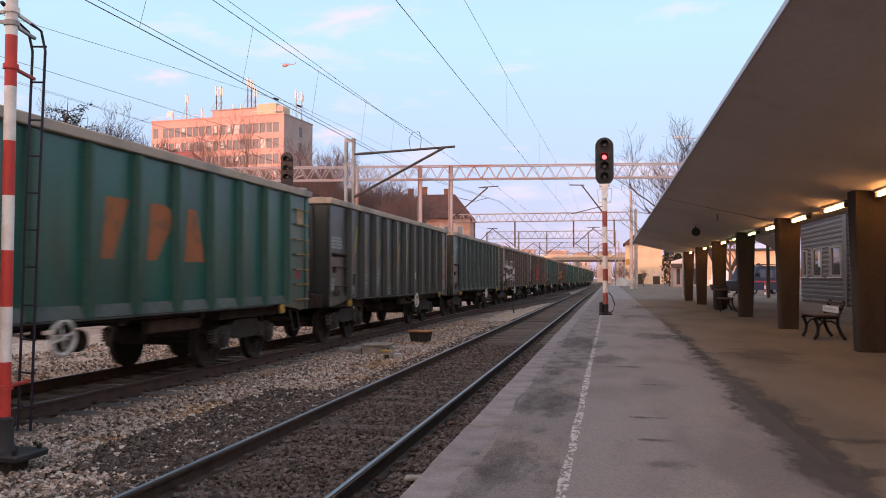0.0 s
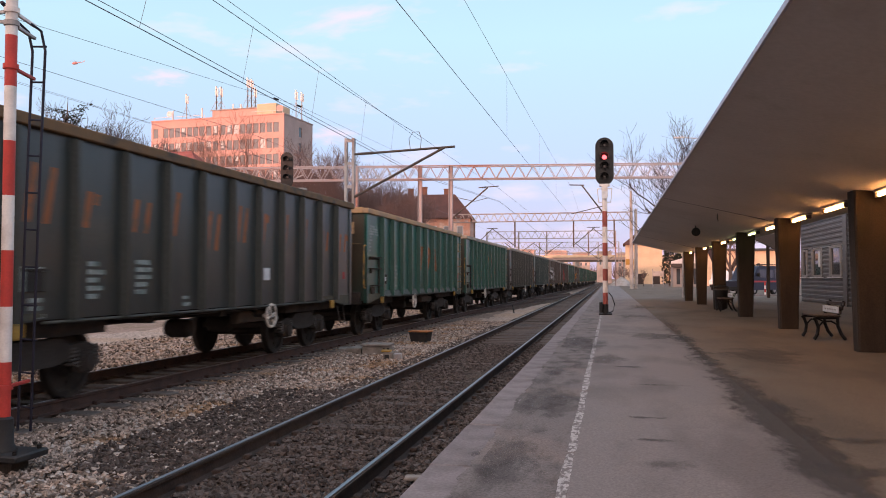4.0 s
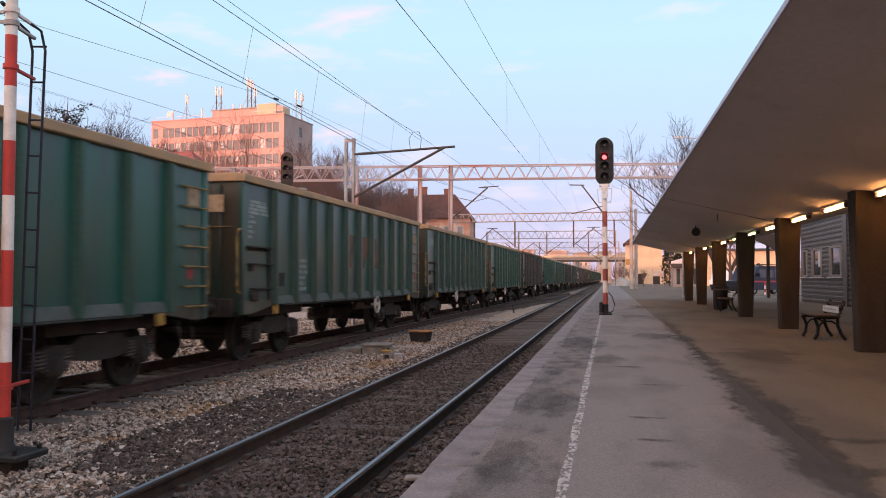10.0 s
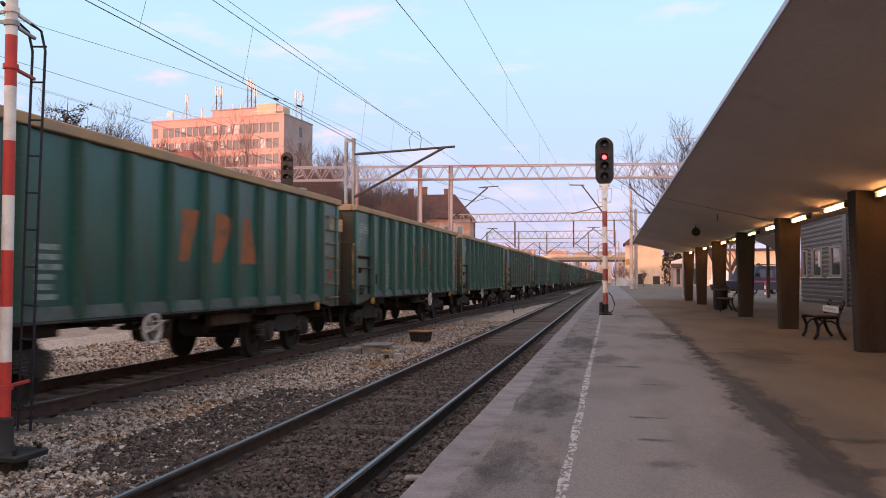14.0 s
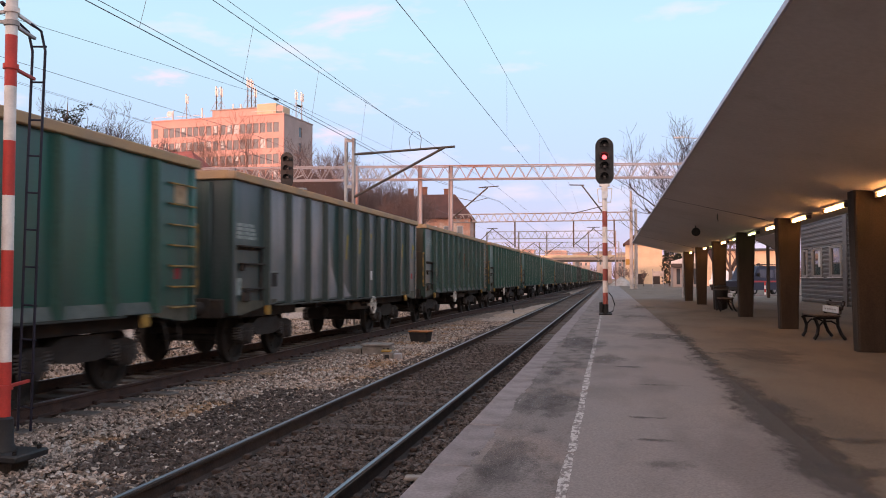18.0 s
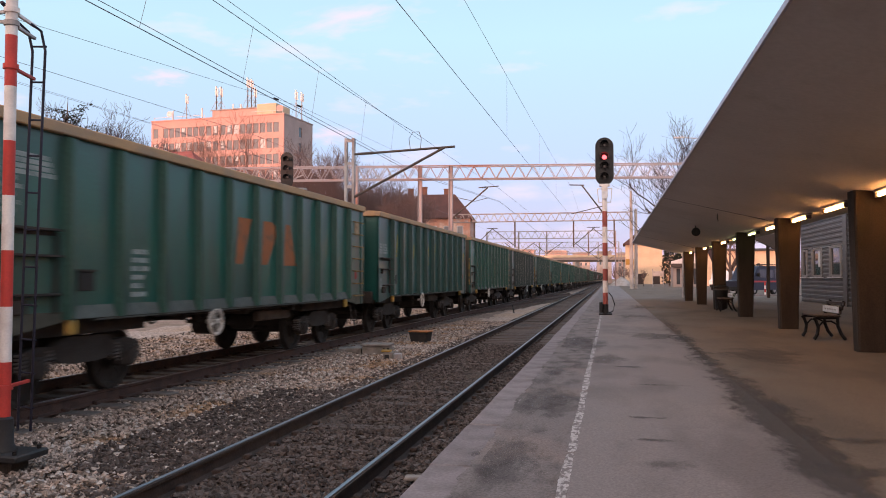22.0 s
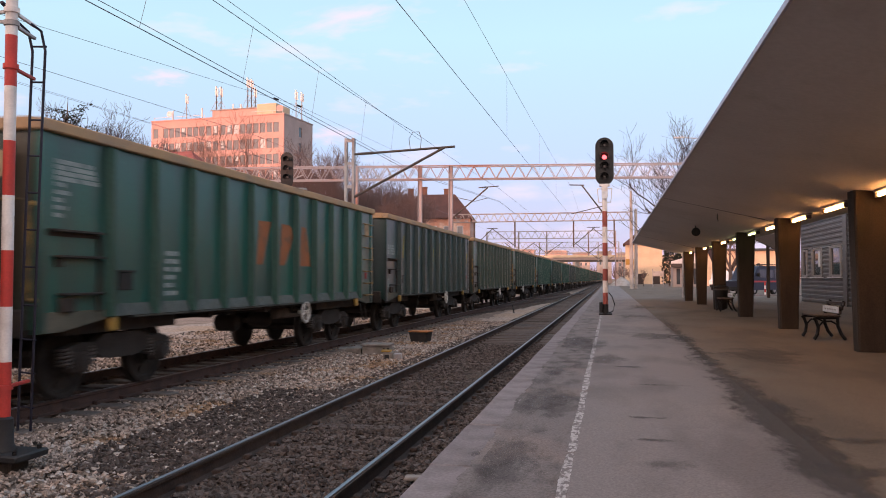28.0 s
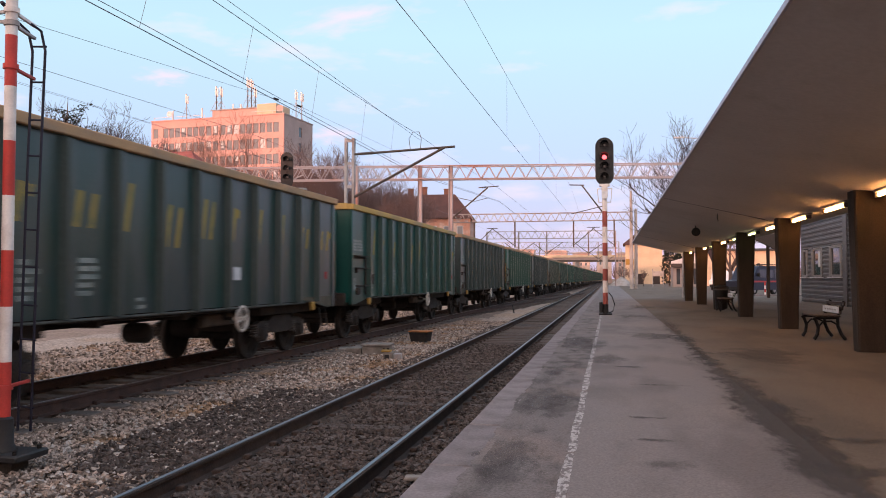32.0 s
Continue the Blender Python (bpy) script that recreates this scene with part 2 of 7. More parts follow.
RAIL = shade("rail_rust", (0.088, 0.052, 0.043), 0.85, 0.1, spots=(0.060, 0.039, 0.034), spot_scale=5, grain=0.25, bump=0.2)
RAIL_DARK = shade("rail_oily", (0.062, 0.043, 0.036), 0.85, 0.1, spots=(0.042, 0.031, 0.027), spot_scale=5, grain=0.25, bump=0.2)
SLEEPER_WOOD = shade("sleeper_wood", (0.085, 0.068, 0.06), 0.9, spots=(0.12, 0.10, 0.09), spot_scale=4, stretch=(1, 12, 6), grain=0.25, bump=0.4, rnd=0.25)
SLEEPER = shade("sleeper_concrete", (0.135, 0.115, 0.105), 0.9, spots=(0.08, 0.064, 0.055), spot_scale=3, grain=0.2, bump=0.3, rnd=0.15)
CANOPY = shade("canopy_plaster", (0.60, 0.56, 0.54), 0.85, spots=(0.55, 0.51, 0.49), spot_scale=0.35, grain=0.05, grain_scale=15, bump=0.06, coord="World", spec=0.15, spots2=(0.51, 0.47, 0.44), scale2=1.3, range2=(0.58, 0.8))
CANOPY_EDGE = shade("canopy_edge_zinc", (0.42, 0.43, 0.52), 0.5, 0.4, grain=0.1, grain_scale=8, bump=0.05)
POST = shade("post_render", (0.056, 0.040, 0.031), 0.85, spots=(0.034, 0.026, 0.021), spot_scale=1.6, stretch=(2, 2, 0.5), grain=0.15, grain_scale=40, bump=0.2, spec=0.2)
CLAD = shade("cladding_grey", (0.125, 0.128, 0.14), 0.5, 0.2, spots=(0.10, 0.10, 0.108), spot_scale=1.5, grain=0.05, bump=0.03)
FRAME_GREY = shade("window_frame_grey", (0.22, 0.21, 0.205), 0.6, grain=0.05, bump=0.05)
WHITE_TRIM = shade("white_trim", (0.62, 0.62, 0.63), 0.6, grain=0.05, bump=0.05)
WIN_DARK = pane_glass("glass_dark", (0.035, 0.04, 0.045))
BENCH_WOOD = shade("bench_wood", (0.040, 0.027, 0.024), 0.6, spots=(0.06, 0.04, 0.033), spot_scale=4, stretch=(8, 1, 8), grain=0.2, bump=0.2)
IRON = shade("cast_iron", (0.025, 0.023, 0.023), 0.55, 0.6, grain=0.15, bump=0.2)
WHITE_PLATE = shade("white_plate", (0.72, 0.72, 0.74), 0.5, spots=(0.6, 0.6, 0.62), spot_scale=6, grain=0.04, bump=0.05)
PAINT_RED = shade("mast_red", (0.52, 0.055, 0.045), 0.5, spots=(0.40, 0.05, 0.045), spot_scale=4, grain=0.08, bump=0.08)
PAINT_WHITE = shade("mast_white", (0.80, 0.74, 0.71), 0.55, spots=(0.62, 0.55, 0.52), spot_scale=3, grain=0.06, bump=0.08)
PAINT_RED_OLD = shade("signal_red_old", (0.34, 0.085, 0.07), 0.6, spots=(0.24, 0.07, 0.06), spot_scale=4, grain=0.1, bump=0.1)
BLACK = shade("black_paint", (0.02, 0.02, 0.022), 0.6, spots=(0.035, 0.033, 0.033), spot_scale=4, grain=0.1, bump=0.1)
LADDER = shade("ladder_steel", (0.035, 0.033, 0.05), 0.55, 0.5, grain=0.1, bump=0.1)
STEEL = shade("galvanised_steel", (0.42, 0.40, 0.40), 0.6, 0.4, spots=(0.28, 0.24, 0.23), spot_scale=2.5, grain=0.1, bump=0.1)
STEEL_DARK = shade("weathered_steel", (0.10, 0.085, 0.08), 0.7, 0.4, spots=(0.14, 0.10, 0.08), spot_scale=3, grain=0.15, bump=0.1)
CONCRETE = shade("concrete", (0.40, 0.37, 0.35), 0.9, spots=(0.30, 0.27, 0.25), spot_scale=1.5, grain=0.12, bump=0.2)
BOX_GREY = shade("box_concrete", (0.25, 0.225, 0.205), 0.9, spots=(0.17, 0.15, 0.135), spot_scale=4, grain=0.15, bump=0.25)
WIRE = shade("wire_copper", (0.17, 0.16, 0.20), 0.6, 0.5, grain=0, bump=0)
LAMP = glow("tube_light", (1.0, 0.47, 0.15), 42.0)
LAMP_DIM = glow("tube_light_greenish", (0.80, 0.85, 0.35), 5.0)
AERIAL = shade("aerial_white", (0.78, 0.72, 0.70), 0.6, grain=0.05, bump=0)
CHIMNEY = shade("chimney_brick", (0.16, 0.085, 0.065), 0.9, spots=(0.11, 0.065, 0.055), spot_scale=2, grain=0.15, bump=0.2)
RED_LIGHT = glow("red_aspect", (1.0, 0.075, 0.085), 5.0)
LENS = pane_glass("dark_lens", (0.05, 0.04, 0.04), 0.15)
OFFICE = shade("office_render", (0.66, 0.375, 0.325), 0.85, spots=(0.60, 0.335, 0.29), spot_scale=0.25, grain=0.06, grain_scale=4, bump=0.1)
# darker, greyer render: the gable's unlit side is put into the colour
OFFICE_SIDE = shade("office_gable_shaded", (0.44, 0.34, 0.31), 0.85, spots=(0.39, 0.30, 0.275), spot_scale=0.3, grain=0.06, grain_scale=4, bump=0.1)
# pale grey base colour stands in for sky reflected in the panes
OFFICE_GLASS = pane_glass("office_glass_sky_tint", (0.19, 0.185, 0.20), 0.08)
OFFICE_FRAME = shade("office_window_frame", (0.30, 0.25, 0.24), 0.6, grain=0.05, bump=0.05)
CREAM = shade("cream_render", (0.68, 0.52, 0.36), 0.85, spots=(0.60, 0.45, 0.31), spot_scale=0.4, grain=0.06, grain_scale=5, bump=0.1)
BRICK_PINK = shade("brick_far", (0.50, 0.26, 0.19), 0.9, spots=(0.56, 0.42, 0.36), spot_scale=0.6, grain=0.15, grain_scale=3, bump=0.2)
ROOF_RED = shade("roof_tiles", (0.082, 0.042, 0.037), 0.85, spots=(0.060, 0.034, 0.031), spot_scale=0.8, grain=0.2, grain_scale=5, bump=0.4)
ROOF_DARK = shade("roof_dark", (0.06, 0.05, 0.047), 0.85, grain=0.15, bump=0.2)
LIP_DUST = shade("dusty_lip", (0.115, 0.125, 0.116), 0.85, spots=(0.065, 0.08, 0.07), spot_scale=3, grain=0.2, bump=0.1, rnd=0.15)
BARK = shade("bark", (0.13, 0.096, 0.086), 0.9, spots=(0.09, 0.07, 0.063), spot_scale=6, grain=0.2, bump=0.3)
TWIG = shade("twigs", (0.155, 0.105, 0.096), 0.9, grain=0.15, bump=0, island=0.2)
# darker twig copy, with shade painted in, for the tree behind the canopy
TWIG_SHADED = shade("twigs_shaded", (0.045, 0.036, 0.042), 0.9, grain=0.15, bump=0, island=0.2)
TWIG_GREY = shade("twigs_grey", (0.105, 0.083, 0.088), 0.9, grain=0.15, bump=0, island=0.2)
NEEDLE = shade("needles", (0.025, 0.032, 0.022), 0.9, grain=0.3, bump=0, island=0.4)
RUBBER = shade("rubber", (0.018, 0.018, 0.018), 0.8, grain=0.1, bump=0.1)
VAN_BLUE = shade("van_blue", (0.020, 0.022, 0.042), 0.3, 0.2, grain=0.03, bump=0, spec=0.5)
VAN_WHITE = shade("van_white", (0.68, 0.69, 0.70), 0.35, grain=0.03, bump=0, spec=0.5)
VAN_RED = shade("van_red_stripe", (0.45, 0.05, 0.05), 0.4, grain=0.03, bump=0)


def coach_paint(name, base, streak, rough=0.33, rng=(0.46, 0.66), blotch=None):
    return shade(name, base, rough, 0.05, spots=streak, spot_scale=1.5, spot_range=rng, stretch=(1.5, 1.5, 0.28), grain=0.14,
                 grain_scale=26, bump=0.12, bump_scale=9, coord="Object", spec=0.6, spots2=blotch or streak, scale2=0.55, range2=(0.52, 0.72))


def post_paint(name, base):
    d = [0.62 * a + 0.38 * b for a, b in zip(base, (0.060, 0.066, 0.060))]
    e = [0.42 * a + 0.58 * b for a, b in zip(base, (0.066, 0.069, 0.063))]
    return shade(name, tuple(d), 0.7, spots=tuple(e), spot_scale=2.0, stretch=(1.5, 1.5, 0.28), grain=0.2, grain_scale=26, bump=0.12, spec=0.3)


END_GRIME = coach_paint("wagon_end_grime", (0.028, 0.050, 0.041), (0.060, 0.048, 0.034))
GRAFFITI = shade("graffiti_white", (0.50, 0.52, 0.55), 0.7, spots=(0.16, 0.17, 0.18), spot_scale=3.5, spot_range=(0.5, 0.56), grain=0.1, bump=0)
GRAFFITI_ORANGE = shade("graffiti_orange", (0.48, 0.20, 0.04), 0.7, spots=(0.12, 0.08, 0.05), spot_scale=3.5, spot_range=(0.5, 0.56), grain=0.1, bump=0)
PAINT = {
    "green": coach_paint("wagon_green", (0.014, 0.098, 0.075), (0.027, 0.062, 0.051), blotch=(0.036, 0.088, 0.074)),
    "dull": coach_paint("wagon_green_dull", (0.028, 0.082, 0.067), (0.034, 0.054, 0.045), blotch=(0.041, 0.072, 0.061)),
    "rusty": coach_paint("wagon_green_rusty", (0.050, 0.090, 0.072), (0.085, 0.068, 0.048), blotch=(0.07, 0.06, 0.05)),
    "dark": coach_paint("wagon_dark_grey", (0.027, 0.034, 0.034), (0.043, 0.046, 0.044), blotch=(0.046, 0.043, 0.041)),
    "deep": coach_paint("wagon_deep_green", (0.006, 0.066, 0.056), (0.012, 0.060, 0.053), blotch=(0.02, 0.070, 0.066)),
    "faded": coach_paint("wagon_faded_green", (0.020, 0.053, 0.048), (0.058, 0.074, 0.077), rng=(0.46, 0.64), blotch=(0.045, 0.060, 0.063)),
    "bleached": coach_paint("wagon_bleached", (0.20, 0.20, 0.205), (0.31, 0.295, 0.305), rng=(0.44, 0.62), blotch=(0.10, 0.12, 0.13)),
    "brown": coach_paint("wagon_brown", (0.085, 0.055, 0.045), (0.06, 0.05, 0.045)),
}
POST_PAINT = {k: post_paint("post_" + k, c) for k, c in {"green": (0.016, 0.104, 0.080), "dull": (0.030, 0.088, 0.072), "rusty": (0.05, 0.092, 0.072), "dark": (0.036, 0.044, 0.043), "deep": (0.008, 0.066, 0.056), "faded": (0.032, 0.062, 0.062), "brown": (0.085, 0.055, 0.045)}.items()}
RIM = shade("wagon_rim_ochre", (0.45, 0.275, 0.145), 0.7, spots=(0.34, 0.235, 0.155), spot_scale=1.2, stretch=(1, 1, 3), grain=0.15, bump=0.1)
RIM_PALE = shade("wagon_rim_pale", (0.42, 0.33, 0.26), 0.7, spots=(0.26, 0.22, 0.19), spot_scale=1.2, grain=0.15, bump=0.1)
RIM_YELLOW = shade("wagon_rim_yellow", (0.50, 0.32, 0.09), 0.6, spots=(0.38, 0.27, 0.13), spot_scale=0.8, grain=0.12, bump=0.1)
GRIME = shade("underframe_grime", (0.038, 0.032, 0.029), 0.85, 0.2, spots=(0.06, 0.045, 0.036), spot_scale=4, grain=0.25, bump=0.25)
APRON = shade("dusty_apron", (0.120, 0.108, 0.080), 0.85, spots=(0.075, 0.072, 0.055), spot_scale=2.5, grain=0.2, bump=0.1, rnd=0.2)
TANK = shade("tank_brown", (0.105, 0.078, 0.060), 0.8, spots=(0.06, 0.046, 0.038), spot_scale=3, grain=0.2, bump=0.1)
GRIME_BROWN = shade("brake_dust", (0.052, 0.044, 0.040), 0.9, 0.1, spots=(0.042, 0.034, 0.03), spot_scale=5, grain=0.25, bump=0.2)
SPRING = shade("spring_dusty", (0.115, 0.10, 0.094), 0.8, 0.1, spots=(0.09, 0.075, 0.068), spot_scale=5, grain=0.2, bump=0.1)
WHEEL_STEEL = shade("wheel_steel", (0.050, 0.043, 0.039), 0.7, 0.4, spots=(0.032, 0.028, 0.026), spot_scale=6, grain=0.2, bump=0.1)
YELLOW_DIRTY = shade("yellow_paint_dirty", (0.27, 0.165, 0.045), 0.7, spots=(0.10, 0.075, 0.045), spot_scale=5, spot_range=(0.42, 0.6), grain=0.2, bump=0.05)
RAIL_BROWN = shade("grab_rail_brown", (0.17, 0.095, 0.045), 0.7, spots=(0.08, 0.06, 0.045), spot_scale=5, grain=0.2, bump=0.05)
YELLOW = shade("yellow_paint", (0.40, 0.23, 0.045), 0.6, spots=(0.30, 0.19, 0.06), spot_scale=7, grain=0.15, bump=0.05)
ORANGE = shade("orange_mark", (0.34, 0.115, 0.045), 0.75, spots=(0.18, 0.10, 0.06), spot_scale=5, spot_range=(0.5, 0.66), grain=0.15, bump=0.05)
YELLOW_MARK = shade("yellow_mark", (0.36, 0.265, 0.065), 0.75, spots=(0.20, 0.19, 0.08), spot_scale=5, spot_range=(0.5, 0.68), grain=0.15, bump=0.05)
ORANGE_FAINT = shade("orange_mark_faint", (0.17, 0.088, 0.055), 0.75, spots=(0.075, 0.075, 0.058), spot_scale=4, spot_range=(0.42, 0.62), grain=0.15, bump=0.05)
FADED_MARK = shade("stencil_white", (0.30, 0.33, 0.31), 0.8, spots=(0.15, 0.19, 0.18), spot_scale=8, grain=0.2, bump=0.05)
HANDWHEEL = shade("handwheel_white", (0.62, 0.58, 0.53), 0.6, spots=(0.40, 0.36, 0.32), spot_scale=8, grain=0.1, bump=0.05)
PLACARD = shade("placard_paper", (0.42, 0.30, 0.19), 0.8, spots=(0.30, 0.2, 0.12), spot_scale=9, grain=0.1, bump=0.02)
RED_MARK = shade("red_mark", (0.34, 0.045, 0.05), 0.7, spots=(0.2, 0.06, 0.05), spot_scale=8, grain=0.1, bump=0.02)


# ---- geometry helpers ----
class Geo:
    """Collects faces of one mesh."""

    def __init__(self):
        self.v, self.f = [], []

    def add(self, verts, faces):
        o = len(self.v)
        self.v.extend(tuple(p) for p in verts)
        self.f.extend(tuple(o + i for i in q) for q in faces)
        return self

    def box(self, x0, x1, y0, y1, z0, z1, c=0.0, m=None):
        if c <= 0:
            vs = [(x, y, z) for z in (z0, z1) for y in (y0, y1) for x in (x0, x1)]
            fs = [(0, 2, 3, 1), (4, 5, 7, 6), (0, 1, 5, 4), (2, 6, 7, 3), (0, 4, 6, 2), (1, 3, 7, 5)]
        else:
            loop = lambda i: [(x0 + c, y0 + i), (x1 - c, y0 + i), (x1 - i, y0 + c), (x1 - i, y1 - c), (x1 - c, y1 - i), (x0 + c, y1 - i), (x0 + i, y1 - c), (x0 + i, y0 + c)]
            d = c
            rings = [([(x, y) for x, y in ((x0 + d, y0 + d), (x1 - d, y0 + d), (x1 - d, y0 + d), (x1 - d, y1 - d), (x1 - d, y1 - d), (x0 + d, y1 - d), (x0 + d, y1 - d), (x0 + d, y0 + d))], z0),
                     (loop(0), z0 + c), (loop(0), z1 - c),
                     ([(x, y) for x, y in ((x0 + d, y0 + d), (x1 - d, y0 + d), (x1 - d, y0 + d), (x1 - d, y1 - d), (x1 - d, y1 - d), (x0 + d, y1 - d), (x0 + d, y1 - d), (x0 + d, y0 + d))], z1)]
            base = [(x0 + d, y0 + d), (x1 - d, y0 + d), (x1 - d, y1 - d), (x0 + d, y1 - d)]
            vs = [(x, y, z0) for x, y in base] + [(x, y, z0 + c) for x, y in loop(0)] + [(x, y, z1 - c) for x, y in loop(0)] + [(x, y, z1) for x, y in base]
            fs = [(3, 2, 1, 0), (20, 21, 22, 23)]
            for i in range(8):
                j = (i + 1) % 8
                fs.append((4 + i, 4 + j, 12 + j, 12 + i))
            for q in range(4):
                r = (q + 1) % 4
                fs.append((q, r, 4 + 2 * q + 1, 4 + 2 * q))
                fs.append((20 + r, 20 + q, 12 + 2 * q, 12 + 2 * q + 1))
                a = (2 * q + 7) % 8
                fs.append((q, 4 + 2 * q, 4 + a))
                fs.append((20 + q, 12 + a, 12 + 2 * q))
        if m is not None:
            vs = [m @ Vector(p) for p in vs]
        return self.add(vs, fs)

    def tube(self, p, q, r, r2=None, seg=8, caps=True):
        p, q = Vector(p), Vector(q)
        r2 = r if r2 is None else r2
        w = (q - p).normalized()
        u = w.orthogonal().normalized()
        t = w.cross(u)
        vs = []
        for c, rr in ((p, r), (q, r2)):
            for i in range(seg):
                a = 2 * math.pi * i / seg
                vs.append(c + rr * (math.cos(a) * u + math.sin(a) * t))
        fs = [(i, (i + 1) % seg, seg + (i + 1) % seg, seg + i) for i in range(seg)]
        if caps:
            fs += [tuple(range(seg - 1, -1, -1)), tuple(range(seg, 2 * seg))]
        return self.add(vs, fs)

    def path(self, pts, r, seg=6):
        """One bent tube through the points."""
        pts = [Vector(p) for p in pts]
        vs, fs = [], []
        for i, p in enumerate(pts):
            d = (pts[min(i + 1, len(pts) - 1)] - pts[max(i - 1, 0)]).normalized()
            u = d.cross(Vector((0.31, 0.17, 0.93))).normalized()
            t = d.cross(u)
            for k in range(seg):
                a = 2 * math.pi * k / seg
                vs.append(p + r * (math.cos(a) * u + math.sin(a) * t))
        for i in range(len(pts) - 1):
            for k in range(seg):
                j = (k + 1) % seg
                fs.append((i * seg + k, i * seg + j, (i + 1) * seg + j, (i + 1) * seg + k))
        fs += [tuple(range(seg - 1, -1, -1)), tuple(range((len(pts) - 1) * seg, len(pts) * seg))]
        return self.add(vs, fs)

    def prism(self, outline, axis, a0, a1):
        """Outline of 2D points carried along an axis from a0 to a1 (x: points are y, z; y: x, z; z: x, y)."""
        n = len(outline)
        put = {"x": lambda a, p: (a, p[0], p[1]), "y": lambda a, p: (p[0], a, p[1]), "z": lambda a, p: (p[0], p[1], a)}[axis]
        vs = [put(a0, p) for p in outline] + [put(a1, p) for p in outline]
        fs = [(i, (i + 1) % n, n + (i + 1) % n, n + i) for i in range(n)] + [tuple(range(n - 1, -1, -1)), tuple(range(n, 2 * n))]
        return self.add(vs, fs)

    def ring(self, centre, axis, R, r, seg=24, sub=8):
        c = Vector(centre)
        w = Vector(axis).normalized()
        u = w.orthogonal().normalized()
        t = w.cross(u)
        vs, fs = [], []
        for i in range(seg):
            a = 2 * math.pi * i / seg
            d = math.cos(a) * u + math.sin(a) * t
            for k in range(sub):
                b = 2 * math.pi * k / sub
                vs.append(c + (R + r * math.cos(b)) * d + r * math.sin(b) * w)
        for i in range(seg):
            for k in range(sub):
                i2, k2 = (i + 1) % seg, (k + 1) % sub
                fs.append((i * sub + k, i2 * sub + k, i2 * sub + k2, i * sub + k2))
        return self.add(vs, fs)

    def lathe(self, centre, axis, prof, seg=24):
        """Rings of (along, radius) round an axis."""
        c = Vector(centre)
        w = Vector(axis).normalized()
        u = w.orthogonal().normalized()
        t = w.cross(u)
        vs, fs = [], []
        for a, r in prof:
            for i in range(seg):
                b = 2 * math.pi * i / seg
                vs.append(c + a * w + r * (math.cos(b) * u + math.sin(b) * t))
        for j in range(len(prof) - 1):
            for i in range(seg):
                i2 = (i + 1) % seg
                fs.append((j * seg + i, j * seg + i2, (j + 1) * seg + i2, (j + 1) * seg + i))
        fs += [tuple(range(seg - 1, -1, -1)), tuple(range((len(prof) - 1) * seg, len(prof) * seg))]
        return self.add(vs, fs)

    def mesh(self, name, mat, smooth=True):
        me = bpy.data.meshes.new(name)
        me.from_pydata(self.v, [], self.f)
        for x in (mat if isinstance(mat, (list, tuple)) else [mat]):
            me.materials.append(x)
        if smooth:
            me.polygons.foreach_set("use_smooth", [True] * len(me.polygons))
            me.set_sharp_from_angle(angle=radians(38))
        # all faces outwards
        bm = bmesh.new()
        bm.from_mesh(me)
        if len(bm.faces) < 4000:
            bmesh.ops.recalc_face_normals(bm, faces=bm.faces)
        bm.to_mesh(me)
        bm.free()
        return me


def part(name, geo, mat, parent=None, label="", at=None):
    """One mesh object, under a thing or part if given. geo: a Geo or a ready mesh."""
    me = geo if isinstance(geo, bpy.types.Mesh) else geo.mesh(name, mat)
    ob = new(name, me)
    if parent is not None:
        ob.parent = parent
    if at is not None:
        ob.matrix_basis = at
    if label:
        ob["label"] = label
    return ob


def thing(name, label, category, at=None, group="", kind=""):
    ob = new(name)
    ob.empty_display_size = 0.2
    if at is not None:
        ob.matrix_basis = at
    return tagged(ob, label, category, group, kind)


def solid(name, geo, mat, label, category="", group="", kind="", at=None):
    ob = part(name, geo, mat, None, "", at)
    return tagged(ob, label, category, group, kind)


RNG = random.Random(11)
# the freight track leans by a small angle to the near track
LEAN = radians(0.75)
TRAIN_OFF = 7.775
FREIGHT_Z = 0.055


def on_train_track(s, side=0.0, z=0.0):
    """Place s metres along the freight track, side metres to its right."""
    d = Vector((math.sin(LEAN), math.cos(LEAN), 0))
    n = Vector((math.cos(LEAN), -math.sin(LEAN), 0))
    return n * (side - TRAIN_OFF) + d * s + Vector((0, 0, z + FREIGHT_Z))


TRAIN_POSE = pose(*on_train_track(0), 0, 0, -math.degrees(LEAN))


# ---- ground, tracks, platform ----
def sheet(name, x0, x1, y0, y1, z, mat, label, category, nx=2, ny=2, rough=0.0, seed=3):
    g = Geo()
    vs, fs = [], []
    for j in range(ny + 1):
        for i in range(nx + 1):
            x, y = x0 + (x1 - x0) * i / nx, y0 + (y1 - y0) * j / ny
            vs.append((x, y, z + (noise.noise(Vector((x * 0.7, y * 0.7, seed))) * rough if rough else 0.0)))
    for j in range(ny):
        for i in range(nx):
            a = j * (nx + 1) + i
            fs.append((a, a + 1, a + nx + 2, a + nx + 1))
    g.add(vs, fs)
    return solid(name, g, mat, label, category, kind="structure")


sheet("ground", -3000, 3000, -3000, 4000, -0.42, EARTH, "bare reddish earth and gravel reaching to the horizon", "ground", 60, 70)
sheet("ballast_bed_pale", -16.0, -3.78, -60, 330, -0.21, BALLAST_PALE, "pale crushed stone between the two tracks", "ballast", 40, 700, 0.09, 5)
sheet("ballast_bed_dark", -3.95, -1.16, -60, 330, -0.177, BALLAST_NEAR, "dark oily crushed stone under the near track", "ballast", 14, 700, 0.05, 9)


